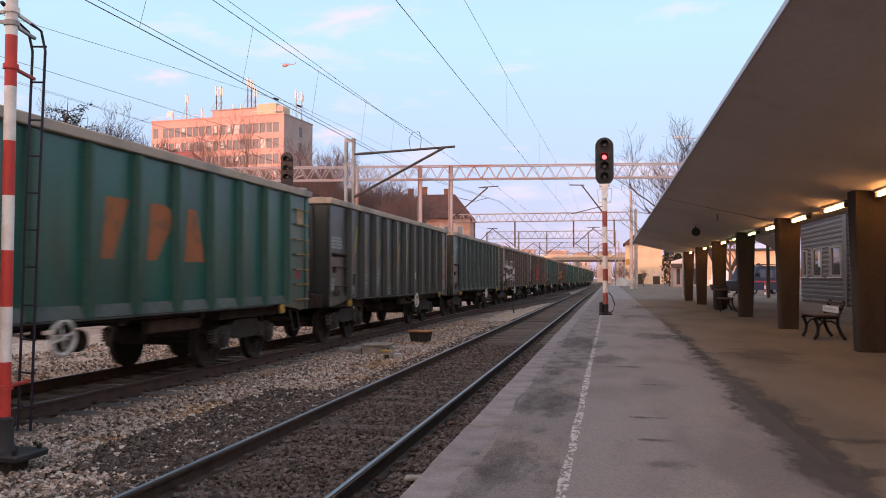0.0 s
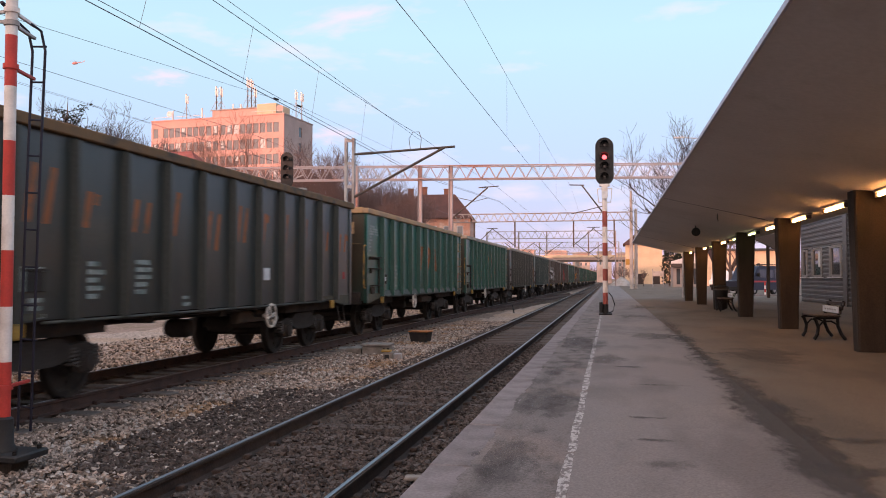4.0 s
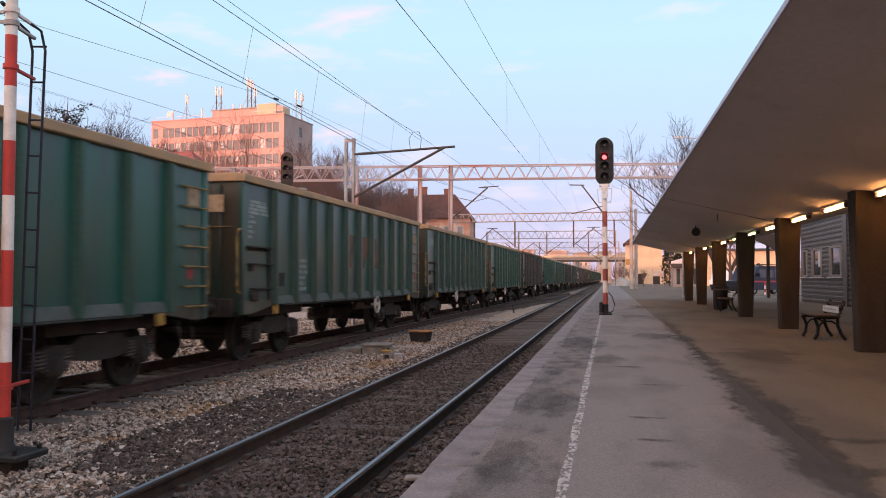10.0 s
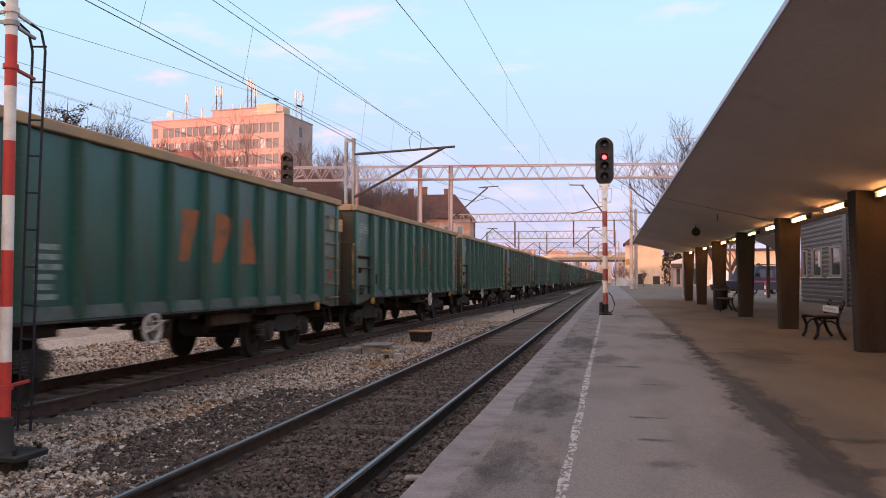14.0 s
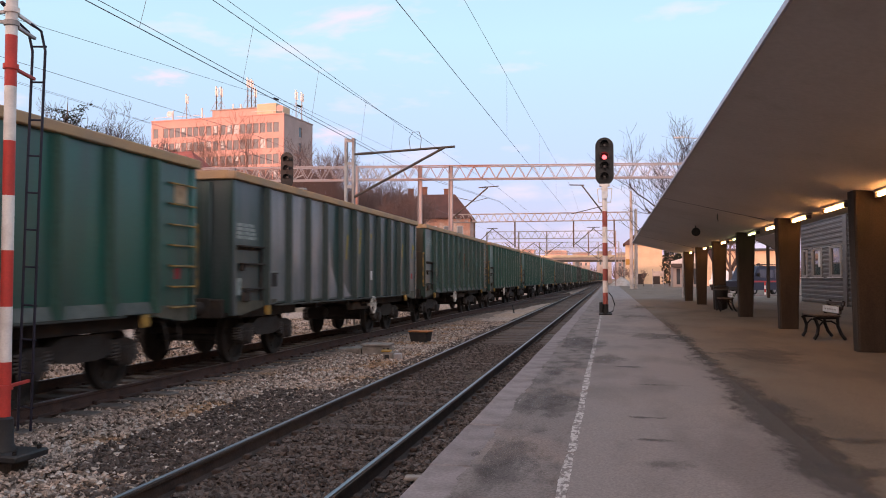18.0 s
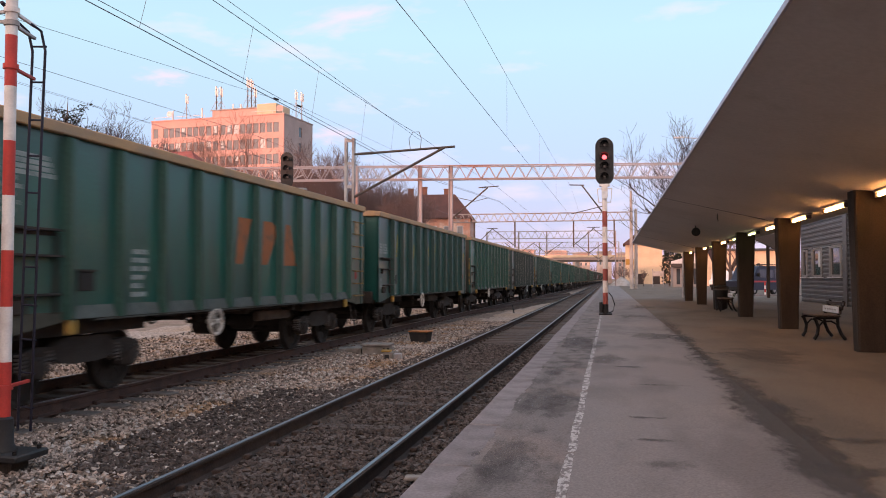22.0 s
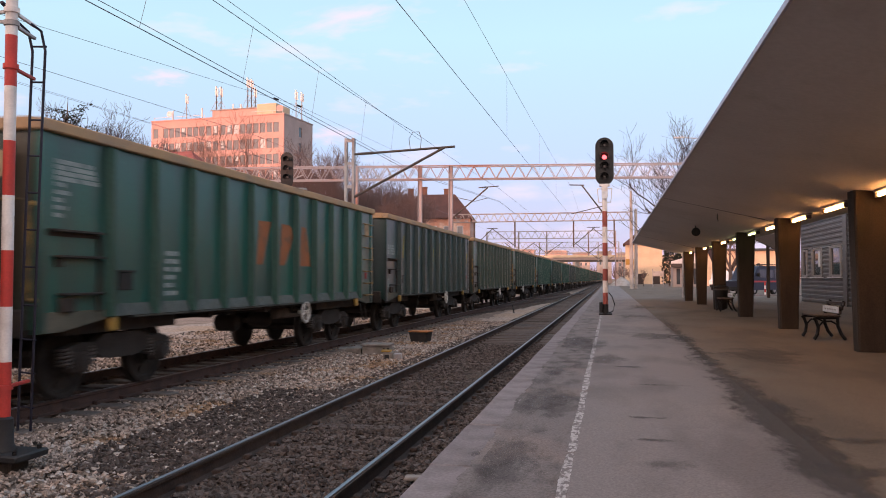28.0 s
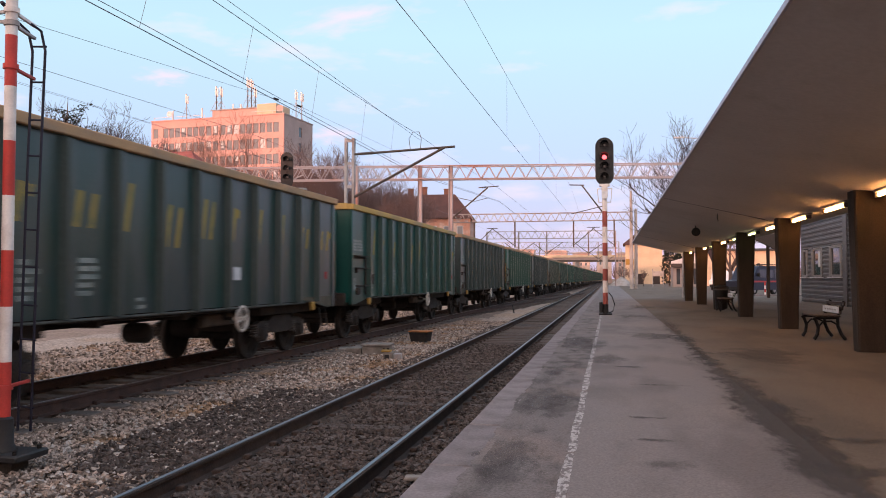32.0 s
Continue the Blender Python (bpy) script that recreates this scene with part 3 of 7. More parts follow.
def stones(name, mat, n, x0, x1, y0, y1, z, size, label, seed, bias=1.6):
    """Loose crushed stones as one scatter."""
    r = np.random.RandomState(seed)
    base = np.array([(1, 0, 0), (-1, 0, 0), (0, 1, 0), (0, -1, 0), (0, 0, 1), (0, 0, -1)], float)
    tri = np.array([(0, 2, 4), (2, 1, 4), (1, 3, 4), (3, 0, 4), (2, 0, 5), (1, 2, 5), (3, 1, 5), (0, 3, 5)])
    pts = base[None] * (0.6 + 0.8 * r.rand(n, 6, 1))
    a = r.rand(n) * 6.283
    b = r.rand(n) * 3.1
    ca, sa, cb, sb = np.cos(a), np.sin(a), np.cos(b), np.sin(b)
    rot = np.zeros((n, 3, 3))
    rot[:, 0, 0], rot[:, 0, 1] = ca, -sa
    rot[:, 1, 0], rot[:, 1, 1], rot[:, 1, 2] = sa * cb, ca * cb, -sb
    rot[:, 2, 0], rot[:, 2, 1], rot[:, 2, 2] = sa * sb, ca * sb, cb
    pts = np.einsum("nij,nkj->nki", rot, pts) * np.array([1, 1, 0.75])
    s = size * (0.45 + 0.75 * r.rand(n) ** 1.5)
    pts *= s[:, None, None]
    y = y0 + (y1 - y0) * r.rand(n) ** bias
    x = x0 + (x1 - x0) * r.rand(n)
    pts += np.stack([x, y, z + 0.3 * s], 1)[:, None, :]
    faces = (tri[None] + 6 * np.arange(n)[:, None, None]).reshape(-1, 3)
    me = bpy.data.meshes.new(name)
    me.from_pydata(pts.reshape(-1, 3).tolist(), [], faces.tolist())
    me.materials.append(mat)
    ob = new(name, me)
    return tagged(ob, label, "ballast stones", kind="stuff")


stones("ballast_stones_pale", STONE, 37000, -6.72, -3.85, 4.2, 34, -0.185, 0.034, "loose pale and grey crushed stones between the tracks", 1)
stones("ballast_stones_white", STONE_WHITE, 3400, -6.6, -3.68, 4.2, 30, -0.172, 0.036, "scattered whitish stones on the ballast", 6)
stones("ballast_stones_oily", STONE_DARK, 4200, -4.25, -3.66, 4.2, 30, -0.176, 0.038, "dark oily stones beside the near track", 7)
stones("ballast_stones_heap", STONE_DARK, 4600, -5.2, -3.8, 6.8, 12.4, -0.165, 0.034, "heaped dark stones between the tracks", 17, 1.15)
stones("ballast_stones_dark", STONE_DARK, 12000, -3.45, -2.1, 4.2, 22, -0.168, 0.034, "dark oily crushed stones between the rails", 2)
stones("ballast_stones_verge", STONE_DARK, 5000, -1.95, -1.2, 4.2, 22, -0.160, 0.034, "dark crushed stones along the platform wall", 3)
stones("ballast_stones_shoulder", STONE, 11000, -6.78, -5.9, 7.0, 36, -0.155, 0.030, "pale crushed stones on the ballast shoulder", 23)
stones("ballast_stones_mast", STONE, 2600, -6.1, -4.9, 5.7, 7.3, -0.145, 0.028, "pale stones heaped round the mast foot", 29, 1.0)
stones("ballast_stones_far_side", STONE, 14000, -13.5, -9.1, 6, 46, -0.185, 0.045, "pale crushed stones beyond the freight track", 4)


def rail_profile(head_only):
    if head_only:
        return [(-0.018, -0.012), (-0.018, -0.003), (-0.014, 0.0), (0.014, 0.0), (0.018, -0.003), (0.018, -0.012)]
    return [(-0.07, -0.180), (0.07, -0.180), (0.07, -0.166), (0.014, -0.144), (0.012, -0.048), (0.036, -0.036), (0.036, -0.0125), (-0.036, -0.0125), (-0.036, -0.036), (-0.012, -0.048), (-0.014, -0.144), (-0.07, -0.166)]


def track(name, at, label, sleeper_mat, sleeper_w, sleeper_top, head_mat, y_to, side_mat):
    t = thing(name, label, "railway track", at, kind="structure")
    for s in (-0.753, 0.753):
        prof = [(s + a, b) for a, b in rail_profile(False)]
        r = part("rail", Geo().prism(prof, "y", -340, y_to), side_mat, t, "rusty steel rail")
        top = [(s + a, b) for a, b in rail_profile(True)]
        part("rail_head", Geo().prism(top, "y", -340, y_to), head_mat, r, "polished running surface")
    me = Geo().box(-1.28, 1.28, -sleeper_w / 2, sleeper_w / 2, sleeper_top - 0.2, sleeper_top, 0.015).mesh("sleeper", sleeper_mat)
    clip = Geo()
    for s in (-0.753, 0.753):
        for d in (-0.085, 0.085):
            clip.box(s + d - 0.035, s + d + 0.035, -0.05, 0.05, sleeper_top, sleeper_top + 0.045, 0.01)
    cm = clip.mesh("rail_clip", side_mat)
    for i in range(110):
        y = 2.0 + 0.62 * i
        sl = part("sleeper", me, None, t, at=pose(RNG.uniform(-0.02, 0.02), y, RNG.uniform(-0.012, 0.006), 0, 0, RNG.uniform(-0.6, 0.6)))
        if i < 70:
            part("rail_clip", cm, None, sl)
    g = Geo()
    for i in range(330):
        y = 2.0 + 0.62 * (110 + i)
        g.box(-1.28, 1.28, y - sleeper_w / 2, y + sleeper_w / 2, sleeper_top - 0.2, sleeper_top)
    ob = part("far_sleepers", g, sleeper_mat, t)
    ob["kind"] = "stuff"
    return t


track("near_track", pose(-2.775, 0, 0), "near platform track with polished rails and dark sleepers", SLEEPER_WOOD, 0.25, -0.155, RAIL_TOP, 420, RAIL_DARK)
track("freight_track", TRAIN_POSE, "freight track with brown rails and dusty concrete sleepers", SLEEPER, 0.28, -0.17, RAIL_WORN, 420, RAIL)
g = Geo()
vs, fs = [], []
for i in range(561):
    y = -40 + 0.5 * i
    for x, dz in ((-1.16, -0.13), (-0.95, -0.05), (-0.6, -0.035), (0.6, -0.035), (0.95, -0.05), (1.16, -0.13)):
        vs.append((x + 0.06 * noise.noise(Vector((x, y * 1.3, 2.0))), y, -0.185 + dz + 0.02 * noise.noise(Vector((x * 2, y * 0.9, 6.0)))))
fs = [(6 * i + j, 6 * i + j + 1, 6 * i + j + 7, 6 * i + j + 6) for i in range(560) for j in range(5)]
solid("ballast_bed_brown", g.add(vs, fs), BALLAST_BROWN, "brown brake-dust ballast, darkened for the shade under the train", "ballast", kind="structure", at=TRAIN_POSE)
g = Geo()
vs = []
for i in range(561):
    y = -40 + 0.5 * i
    for x, dz in ((0.84, -0.27), (1.00, -0.215), (1.30, -0.195), (1.62, -0.225), (1.95, -0.285)):
        vs.append((x + 0.05 * noise.noise(Vector((x, y * 1.1, 8.0))), y, dz + 0.03 * noise.noise(Vector((x * 2, y * 1.4, 3.0)))))
solid("ballast_shoulder", g.add(vs, [(5 * i + j, 5 * i + j + 1, 5 * i + j + 6, 5 * i + j + 5) for i in range(560) for j in range(4)]), BALLAST_SHOULDER, "pale ballast shoulder along the freight track", "ballast", kind="structure", at=TRAIN_POSE)
# a turnout road that links the two tracks far along the platform
xo = thing("crossover_track", "rusty connecting track between the two lines", "railway track", pose(-7.42, 38, 0.03, 0, 0, -4.35), kind="structure")
for s in (-0.753, 0.753):
    part("rail", Geo().prism([(s + a, b) for a, b in rail_profile(False)], "y", 0, 53), RAIL, xo, "rusty steel rail")
g = Geo()
for i in range(85):
    g.box(-1.25, 1.25, 0.62 * i, 0.62 * i + 0.25, -0.34, -0.13)
part("far_sleepers", g, SLEEPER_WOOD, xo)["kind"] = "stuff"
g = Geo()
g.add([(x + 0.06 * noise.noise(Vector((x, 0.7 * y, 1.0))), y, z + 0.015 * noise.noise(Vector((x, y, 5.0)))) for y in range(54) for x, z in ((-1.35, -0.24), (-1.1, -0.145), (1.1, -0.145), (1.4, -0.24))], [(4 * i + j, 4 * i + j + 1, 4 * i + j + 5, 4 * i + j + 4) for i in range(53) for j in range(3)])
part("ballast_strip", g, BALLAST_BROWN, xo, "brown stained ballast")

PLAT_Z = 0.38
EDGE_X = -1.155
g = Geo().box(EDGE_X + 0.30, -0.24, -60, 150, -0.5, PLAT_Z - 0.001)
solid("platform_edge_surface", g, ASPHALT_OLD, "blotchy old asphalt along the platform edge", "platform", kind="structure")
g = Geo().box(-0.24, 1.42, -60, 150, -0.5, PLAT_Z)
solid("platform_surface", g, ASPHALT, "worn grey asphalt platform surface with stains", "platform", kind="structure")
g = Geo().box(1.42, 70, -60, 215, -0.5, PLAT_Z - 0.002)
solid("platform_covered_surface", g, ASPHALT_LAMPLIT, "worn asphalt under the canopy, browned for the warm lamp light", "platform", kind="structure")
g = Geo().box(EDGE_X + 0.05, EDGE_X + 0.299, -60, 150, -0.5, PLAT_Z - 0.13)
solid("platform_wall", g, KERB_SIDE, "dirty concrete platform wall", "platform wall", kind="structure")
kerb_line = thing("platform_kerb", "row of pale concrete edge slabs along the platform", "kerb", kind="structure")
km = Geo().box(EDGE_X, EDGE_X + 0.296, 0.006, 1.494, PLAT_Z - 0.128, PLAT_Z + 0.004, 0.012).mesh("kerb_slab", KERB)
for i in range(-6, 94):
    part("kerb_slab", km, None, kerb_line, at=pose(RNG.uniform(-0.008, 0.008), 1.5 * i + 0.8, RNG.uniform(-0.004, 0.004)))


def blob(g, cx, cy, rx, ry, z, n=26, rough=0.45, seed=0.0, h=0.004):
    pts = []
    for i in range(n):
        a = 2 * math.pi * i / n
        k = 1 + rough * noise.noise(Vector((math.cos(a) * 1.7 + seed, math.sin(a) * 1.7, seed * 3.1))) + 0.3 * rough * noise.noise(Vector((math.cos(a) * 5 + seed, math.sin(a) * 5, seed)))
        pts.append((cx + rx * k * math.cos(a), cy + ry * k * math.sin(a)))
    return g.prism(pts, "z", z, z + h)


# worn white safety line: one strip with gaps and frayed edges
g = Geo()
y = 3.0
while y < 60:
    ln = RNG.uniform(0.5, 2.6)
    n = max(4, int(ln / 0.06))
    lo, hi = [], []
    for i in range(n + 1):
        yy = y + ln * i / n
        taper = min(1.0, 12 * i / n + 0.6, 12 * (n - i) / n + 0.6)
        w = (0.033 + 0.012 * noise.noise(Vector((yy * 2.1, 1.0, 0.3)))) * taper
        cx = -0.268 + 0.010 * noise.noise(Vector((yy * 0.9, 4.0, 0.3)))
        lo.append((cx - w + 0.006 * noise.noise(Vector((yy * 23, 2.0, 0.3))), yy, PLAT_Z + 0.003))
        hi.append((cx + w + 0.006 * noise.noise(Vector((yy * 23, 9.0, 0.3))), yy, PLAT_Z + 0.003))
    g.add(lo + hi, [(i, n + 1 + i, n + 2 + i, i + 1) for i in range(n)])
    y += ln + (RNG.uniform(0.03, 0.12) if y < 14 else RNG.uniform(0.1, 0.7))
solid("safety_line", g, LINE, "worn broken white safety line on the asphalt", "platform marking", kind="structure")

# dark damp band along the drip line, and repaired patches
g = Geo()
row = [(1.37 + 0.010 * max(0.0, y - 9), y) for y in (3.4, 9.0, 20.0, 48.0)]
g.add([(x - 0.58, y, PLAT_Z + 0.0045) for x, y in row] + [(x + 0.58, y, PLAT_Z + 0.0045) for x, y in row], [(i, 4 + i, 5 + i, i + 1) for i in range(3)])
solid("drip_stain", g, DAMP, "ragged dark damp band below the canopy edge", "stain", kind="structure")


def streak(name, cx, cy, rx, ry, seed, label):
    k = 1.35
    g = Geo().add([(cx - k * rx, cy - k * ry, PLAT_Z + 0.005), (cx + k * rx, cy - k * ry, PLAT_Z + 0.005), (cx + k * rx, cy + k * ry, PLAT_Z + 0.005), (cx - k * rx, cy + k * ry, PLAT_Z + 0.005)], [(0, 1, 2, 3)])
    solid(name, g, TAR, label, "stain", "asphalt stains", "structure")


for i, (cx, cy, rx, ry) in enumerate([(0.35, 5.56, 0.17, 0.20), (1.75, 5.6, 0.34, 0.16), (1.9, 6.7, 0.35, 0.10), (-0.03, 12.8, 0.26, 0.7), (0.7, 27, 0.5, 1.3), (1.3, 36, 0.5, 2.4), (-0.62, 5.6, 0.28, 0.7), (-0.55, 8.3, 0.3, 0.9), (-0.7, 11.2, 0.3, 1.2), (-0.5, 15.5, 0.4, 1.6), (2.3, 14.0, 0.7, 1.5), (0.85, 18.0, 0.6, 1.2)]):
    streak("asphalt_patch", cx, cy, rx, ry, i * 1.7 + 0.3, "dark repaired patch in the asphalt")
for x0, x1, y in [(0.0, 0.6, 7.42), (0.05, 0.5, 6.4), (0.0, 1.0, 9.7), (0.05, 0.55, 11.6)]:
    g = Geo().add([(x0, y - 0.09, PLAT_Z + 0.0055), (x1, y - 0.09, PLAT_Z + 0.0055), (x1, y + 0.09, PLAT_Z + 0.0055), (x0, y + 0.09, PLAT_Z + 0.0055)], [(0, 1, 2, 3)])
    solid("asphalt_crack", g, CRACK, "dark transverse crack in the asphalt", "crack", "asphalt cracks", "structure")
# ragged asphalt lip over the inner edge of the slabs
g = Geo()
N = 900
lip_l, lip_r = [], []
for i in range(N):
    y = 3.6 + 50.0 * (i / (N - 1)) ** 1.7
    q = lambda f, k: noise.noise(Vector((y * f, k, 4.0)))
    lip_l.append((EDGE_X + 0.272 + 0.045 * q(0.9, 2.0) + 0.035 * q(3.7, 5.0) + 0.022 * q(13.0, 2.0), y))
    lip_r.append((EDGE_X + 0.36, y))
z0, z1 = PLAT_Z - 0.003, PLAT_Z + 0.0095
g.add([(x, y, z1) for x, y in lip_l] + [(x, y, z1 - 0.008) for x, y in lip_r] + [(x - 0.004, y, z0) for x, y in lip_l], [(i, N + i, N + 1 + i, i + 1) for i in range(N - 1)] + [(2 * N + i, i, i + 1, 2 * N + 1 + i) for i in range(N - 1)])
solid("asphalt_lip", g, ASPHALT_OLD, "ragged asphalt lip along the edge slabs", "platform", kind="structure")


# ---- canopy ----
EDGE_Z, VAL_Z = 3.65, 3.02
CAN_X0, CAN_X1, CAN_Y0, CAN_Y1 = 1.35, 7.35, -9.0, 49.9
canopy = thing("platform_canopy", "long butterfly canopy of grey-beige plastered concrete with a zinc edge", "canopy", kind="structure")
prof = [(CAN_X0, EDGE_Z), (3.9, VAL_Z + 0.02), (4.25, VAL_Z), (4.6, VAL_Z + 0.02), (CAN_X1, EDGE_Z), (CAN_X1, EDGE_Z + 0.035), (4.25, VAL_Z + 0.34), (CAN_X0, EDGE_Z + 0.035)]
part("canopy_roof", Geo().prism(prof, "y", CAN_Y0, CAN_Y1), CANOPY, canopy, "grey-beige plastered underside")
for x, o in ((CAN_X0, -0.03), (CAN_X1, 0.0)):
    part("edge_strip", Geo().box(x + o, x + o + 0.03, CAN_Y0, CAN_Y1 + 0.02, EDGE_Z - 0.012, EDGE_Z + 0.045, 0.004), CANOPY_EDGE, canopy, "bluish zinc edge strip")
part("end_strip", Geo().prism([(CAN_X0, EDGE_Z), (4.25, VAL_Z + 0.05), (CAN_X1, EDGE_Z), (CAN_X1, EDGE_Z + 0.045), (4.25, VAL_Z + 0.35), (CAN_X0, EDGE_Z + 0.045)], "y", CAN_Y1, CAN_Y1 + 0.03), CANOPY_EDGE, canopy)
for y in (3.2, 21.9, 40.6):
    part("expansion_joint", Geo().prism([(CAN_X0 + 0.03, EDGE_Z - 0.010), (3.9, VAL_Z + 0.009), (3.9, VAL_Z + 0.03), (CAN_X0 + 0.03, EDGE_Z + 0.004)], "y", y, y + 0.035), BLACK, canopy, "dark expansion joint")
POST_Y = [14.87 + 6.35 * i for i in range(-3, 6)]
g = Geo()
z0, z1 = PLAT_Z - 0.004, VAL_Z + 0.05
dy0, dy1 = 0.17, 0.21
xs0, xs1 = (4.0, 4.41), (3.95, 4.49)
vs = []
for z, (a, b), d in ((z0, xs0, dy0), (z1, xs1, dy1)):
    c = 0.03
    vs += [(a + c, -d, z), (b - c, -d, z), (b, -d + c, z), (b, d - c, z), (b - c, d, z), (a + c, d, z), (a, d - c, z), (a, -d + c, z)]
g.add(vs, [(i, (i + 1) % 8, 8 + (i + 1) % 8, 8 + i) for i in range(8)] + [tuple(range(7, -1, -1)), tuple(range(8, 16))])
post_me = g.mesh("canopy_post", POST)
for y in POST_Y:
    tagged(part("canopy_post", post_me, None, None, at=pose(0, y, 0)), "tapered brown rendered canopy post on the platform", "post", "canopy posts", "structure")


def tube_lamp(y, lit):
    t = thing("tube_lamp", "warm glowing fluorescent tube lamp under the canopy" if lit else "dim greenish fluorescent tube lamp under the canopy", "lamp", pose(4.28, y, VAL_Z - 0.012), "canopy tube lamps")
    part("housing", Geo().box(-0.07, 0.07, -0.80, 0.80, -0.03, 0.012, 0.008), STEEL, t, "grey steel housing")
    part("tube", Geo().tube((0, -0.74, -0.075), (0, 0.74, -0.072), 0.028, seg=12), LAMP if lit else LAMP_DIM, t, "glowing tube")
    for s in (-0.79, 0.75):
        part("end_cap", Geo().box(-0.06, 0.06, s, s + 0.04, -0.115, -0.032, 0.008), STEEL_DARK, t)


for i in range(-2, 6):
    tube_lamp(17.1 + 6.35 * i, i not in (2, 3))
    tube_lamp(13.75 + 6.35 * i, i != 2)


# ---- freight wagons ----
WL, BODY, HALF = 14.04, 6.39, 1.385
TOP_Z, SILL_Z = 3.33, 1.08
POST_AT = [-5.07 + 1.03 * i for i in range(11)]
MESHES = {}


def shared(key, mat, make):
    """One mesh for each kind of piece and material."""
    k = (key, mat.name)
    if k not in MESHES:
        MESHES[k] = make().mesh(key, mat)
    return MESHES[k]


def side_wall():
    # outline along y, z with the deep corner plates over the bogies
    o = [(-BODY, 0.90), (-BODY + 0.4, 0.90), (-BODY + 1.3, 1.02), (-BODY + 1.9, SILL_Z - 0.02), (BODY - 1.9, SILL_Z - 0.02), (BODY - 1.3, 1.02), (BODY - 0.4, 0.90), (BODY, 0.90), (BODY, TOP_Z - 0.12), (-BODY, TOP_Z - 0.12)]
    return Geo().prism(o, "x", HALF - 0.05, HALF)


def side_post(h0=SILL_Z - 0.03):
    g = Geo()
    a, b, d = 0.064, 0.036, 0.118
    z0, z1, z2 = h0, TOP_Z - 0.16, TOP_Z - 0.125
    vs = []
    for z, k in ((z0, 1.0), (z1, 1.0), (z2, 0.35)):
        vs += [(HALF - 0.01, -a, z), (HALF + d * k, -b, z), (HALF + d * k, b, z), (HALF - 0.01, a, z)]
    fs = []
    for j in (0, 4):
        fs += [(j + i, j + (i + 1) % 4, j + 4 + (i + 1) % 4, j + 4 + i) for i in range(4)]
    g.add(vs, fs + [(3, 2, 1, 0), (8, 9, 10, 11)])
    return g


def corner_post():
    return Geo().box(HALF - 0.06, HALF + 0.03, -0.07, 0.07, 0.90, TOP_Z - 0.122, 0.015)


def post_mesh(paint):
    """Side post: painted outer face, flanks in a greyer, duller mix of it."""
    k = ("side_post", paint)
    if k not in MESHES:
        me = side_post().mesh("side_post", [PAINT[paint], POST_PAINT[paint]])
        me.polygons.foreach_set("material_index", [1 if i in (0, 2, 4, 6) else 0 for i in range(len(me.polygons))])
        MESHES[k] = me
    return MESHES[k]


def end_wall():
    g = Geo().box(-HALF + 0.05, HALF - 0.05, BODY - 0.06, BODY - 0.01, 0.95, TOP_Z - 0.12)
    return g


def end_rib():
    return Geo().box(-0.06, 0.06, BODY - 0.012, BODY + 0.055, 1.0, TOP_Z - 0.16, 0.012)


def handwheel_geo():
    g = Geo().ring((0, 0, 0), (1, 0, 0), 0.205, 0.028, 22, 8)
    for a in (0.3, 0.3 + math.pi / 2):
        c, s = math.cos(a), math.sin(a)
        g.tube((0, -0.2 * c, -0.2 * s), (0, 0.2 * c, 0.2 * s), 0.016, seg=6)
    g.tube((-0.16, 0, 0), (0.035, 0, 0), 0.035, seg=8)
    return g


def ladder_rung():
    return Geo().path([(HALF, -0.33, 0.0), (HALF + 0.075, -0.32, -0.012), (HALF + 0.075, 0.32, -0.012), (HALF, 0.33, 0.0)], 0.016, 6)


def grab_frame():
    return Geo().path([(0, 0, 1.28), (0, 0.09, 1.30), (0, 0.11, 1.4), (0, 0.11, 2.28), (0, 0.09, 2.36), (0, 0, 2.38)], 0.027, 6)


def wheelset_geo():
    g = Geo().tube((-0.98, 0, 0), (0.98, 0, 0), 0.085, seg=12)
    for s in (-1, 1):
        prof = [(-0.068, 0.15), (-0.068, 0.455), (-0.04, 0.488), (-0.036, 0.462), (0.068, 0.455), (0.068, 0.385), (0.02, 0.36), (0.015, 0.20), (0.075, 0.13)]
        prof = [(s * a, r) for a, r in prof]
        g.lathe((s * 0.753, 0, 0), (1, 0, 0), prof, 28)
    for s in (-1, 1):
        for k in range(4):
            a = k * math.pi / 2 + 0.4
            g.box(-0.008, 0.008, -0.03, 0.03, -0.045, 0.045, m=Matrix.Translation((s * 0.775, 0.28 * math.cos(a), 0.28 * math.sin(a))))
    return g


def side_frame_geo():
    """Cast bogie side with arms over the two axle boxes."""
    o = [(-1.18, 0.50), (-1.16, 0.66), (-0.95, 0.72), (-0.62, 0.70), (-0.42, 0.80), (0.42, 0.80), (0.62, 0.70), (0.95, 0.72), (1.16, 0.66), (1.18, 0.50), (1.02, 0.53), (0.78, 0.53), (0.60, 0.54), (0.44, 0.48), (0.26, 0.46), (-0.26, 0.46), (-0.44, 0.48), (-0.60, 0.54), (-0.78, 0.53), (-1.02, 0.53)]
    return Geo().prism(o, "x", 0.93, 1.06)


def spring_geo():
    g = Geo()
    prev = None
    pts = []
    for i in range(41):
        a = i / 40 * 5 * 2 * math.pi
        pts.append((0.075 * math.cos(a), 0.075 * math.sin(a), 0.23 * i / 40))
    return g.path(pts, 0.018, 5)


def axle_box_geo():
    g = Geo().box(-0.08, 0.10, -0.16, 0.16, 0.33, 0.60, 0.03)
    g.lathe((0.09, 0, 0.46), (1, 0, 0), [(0, 0.125), (0.05, 0.12), (0.07, 0.09)], 16)
    return g


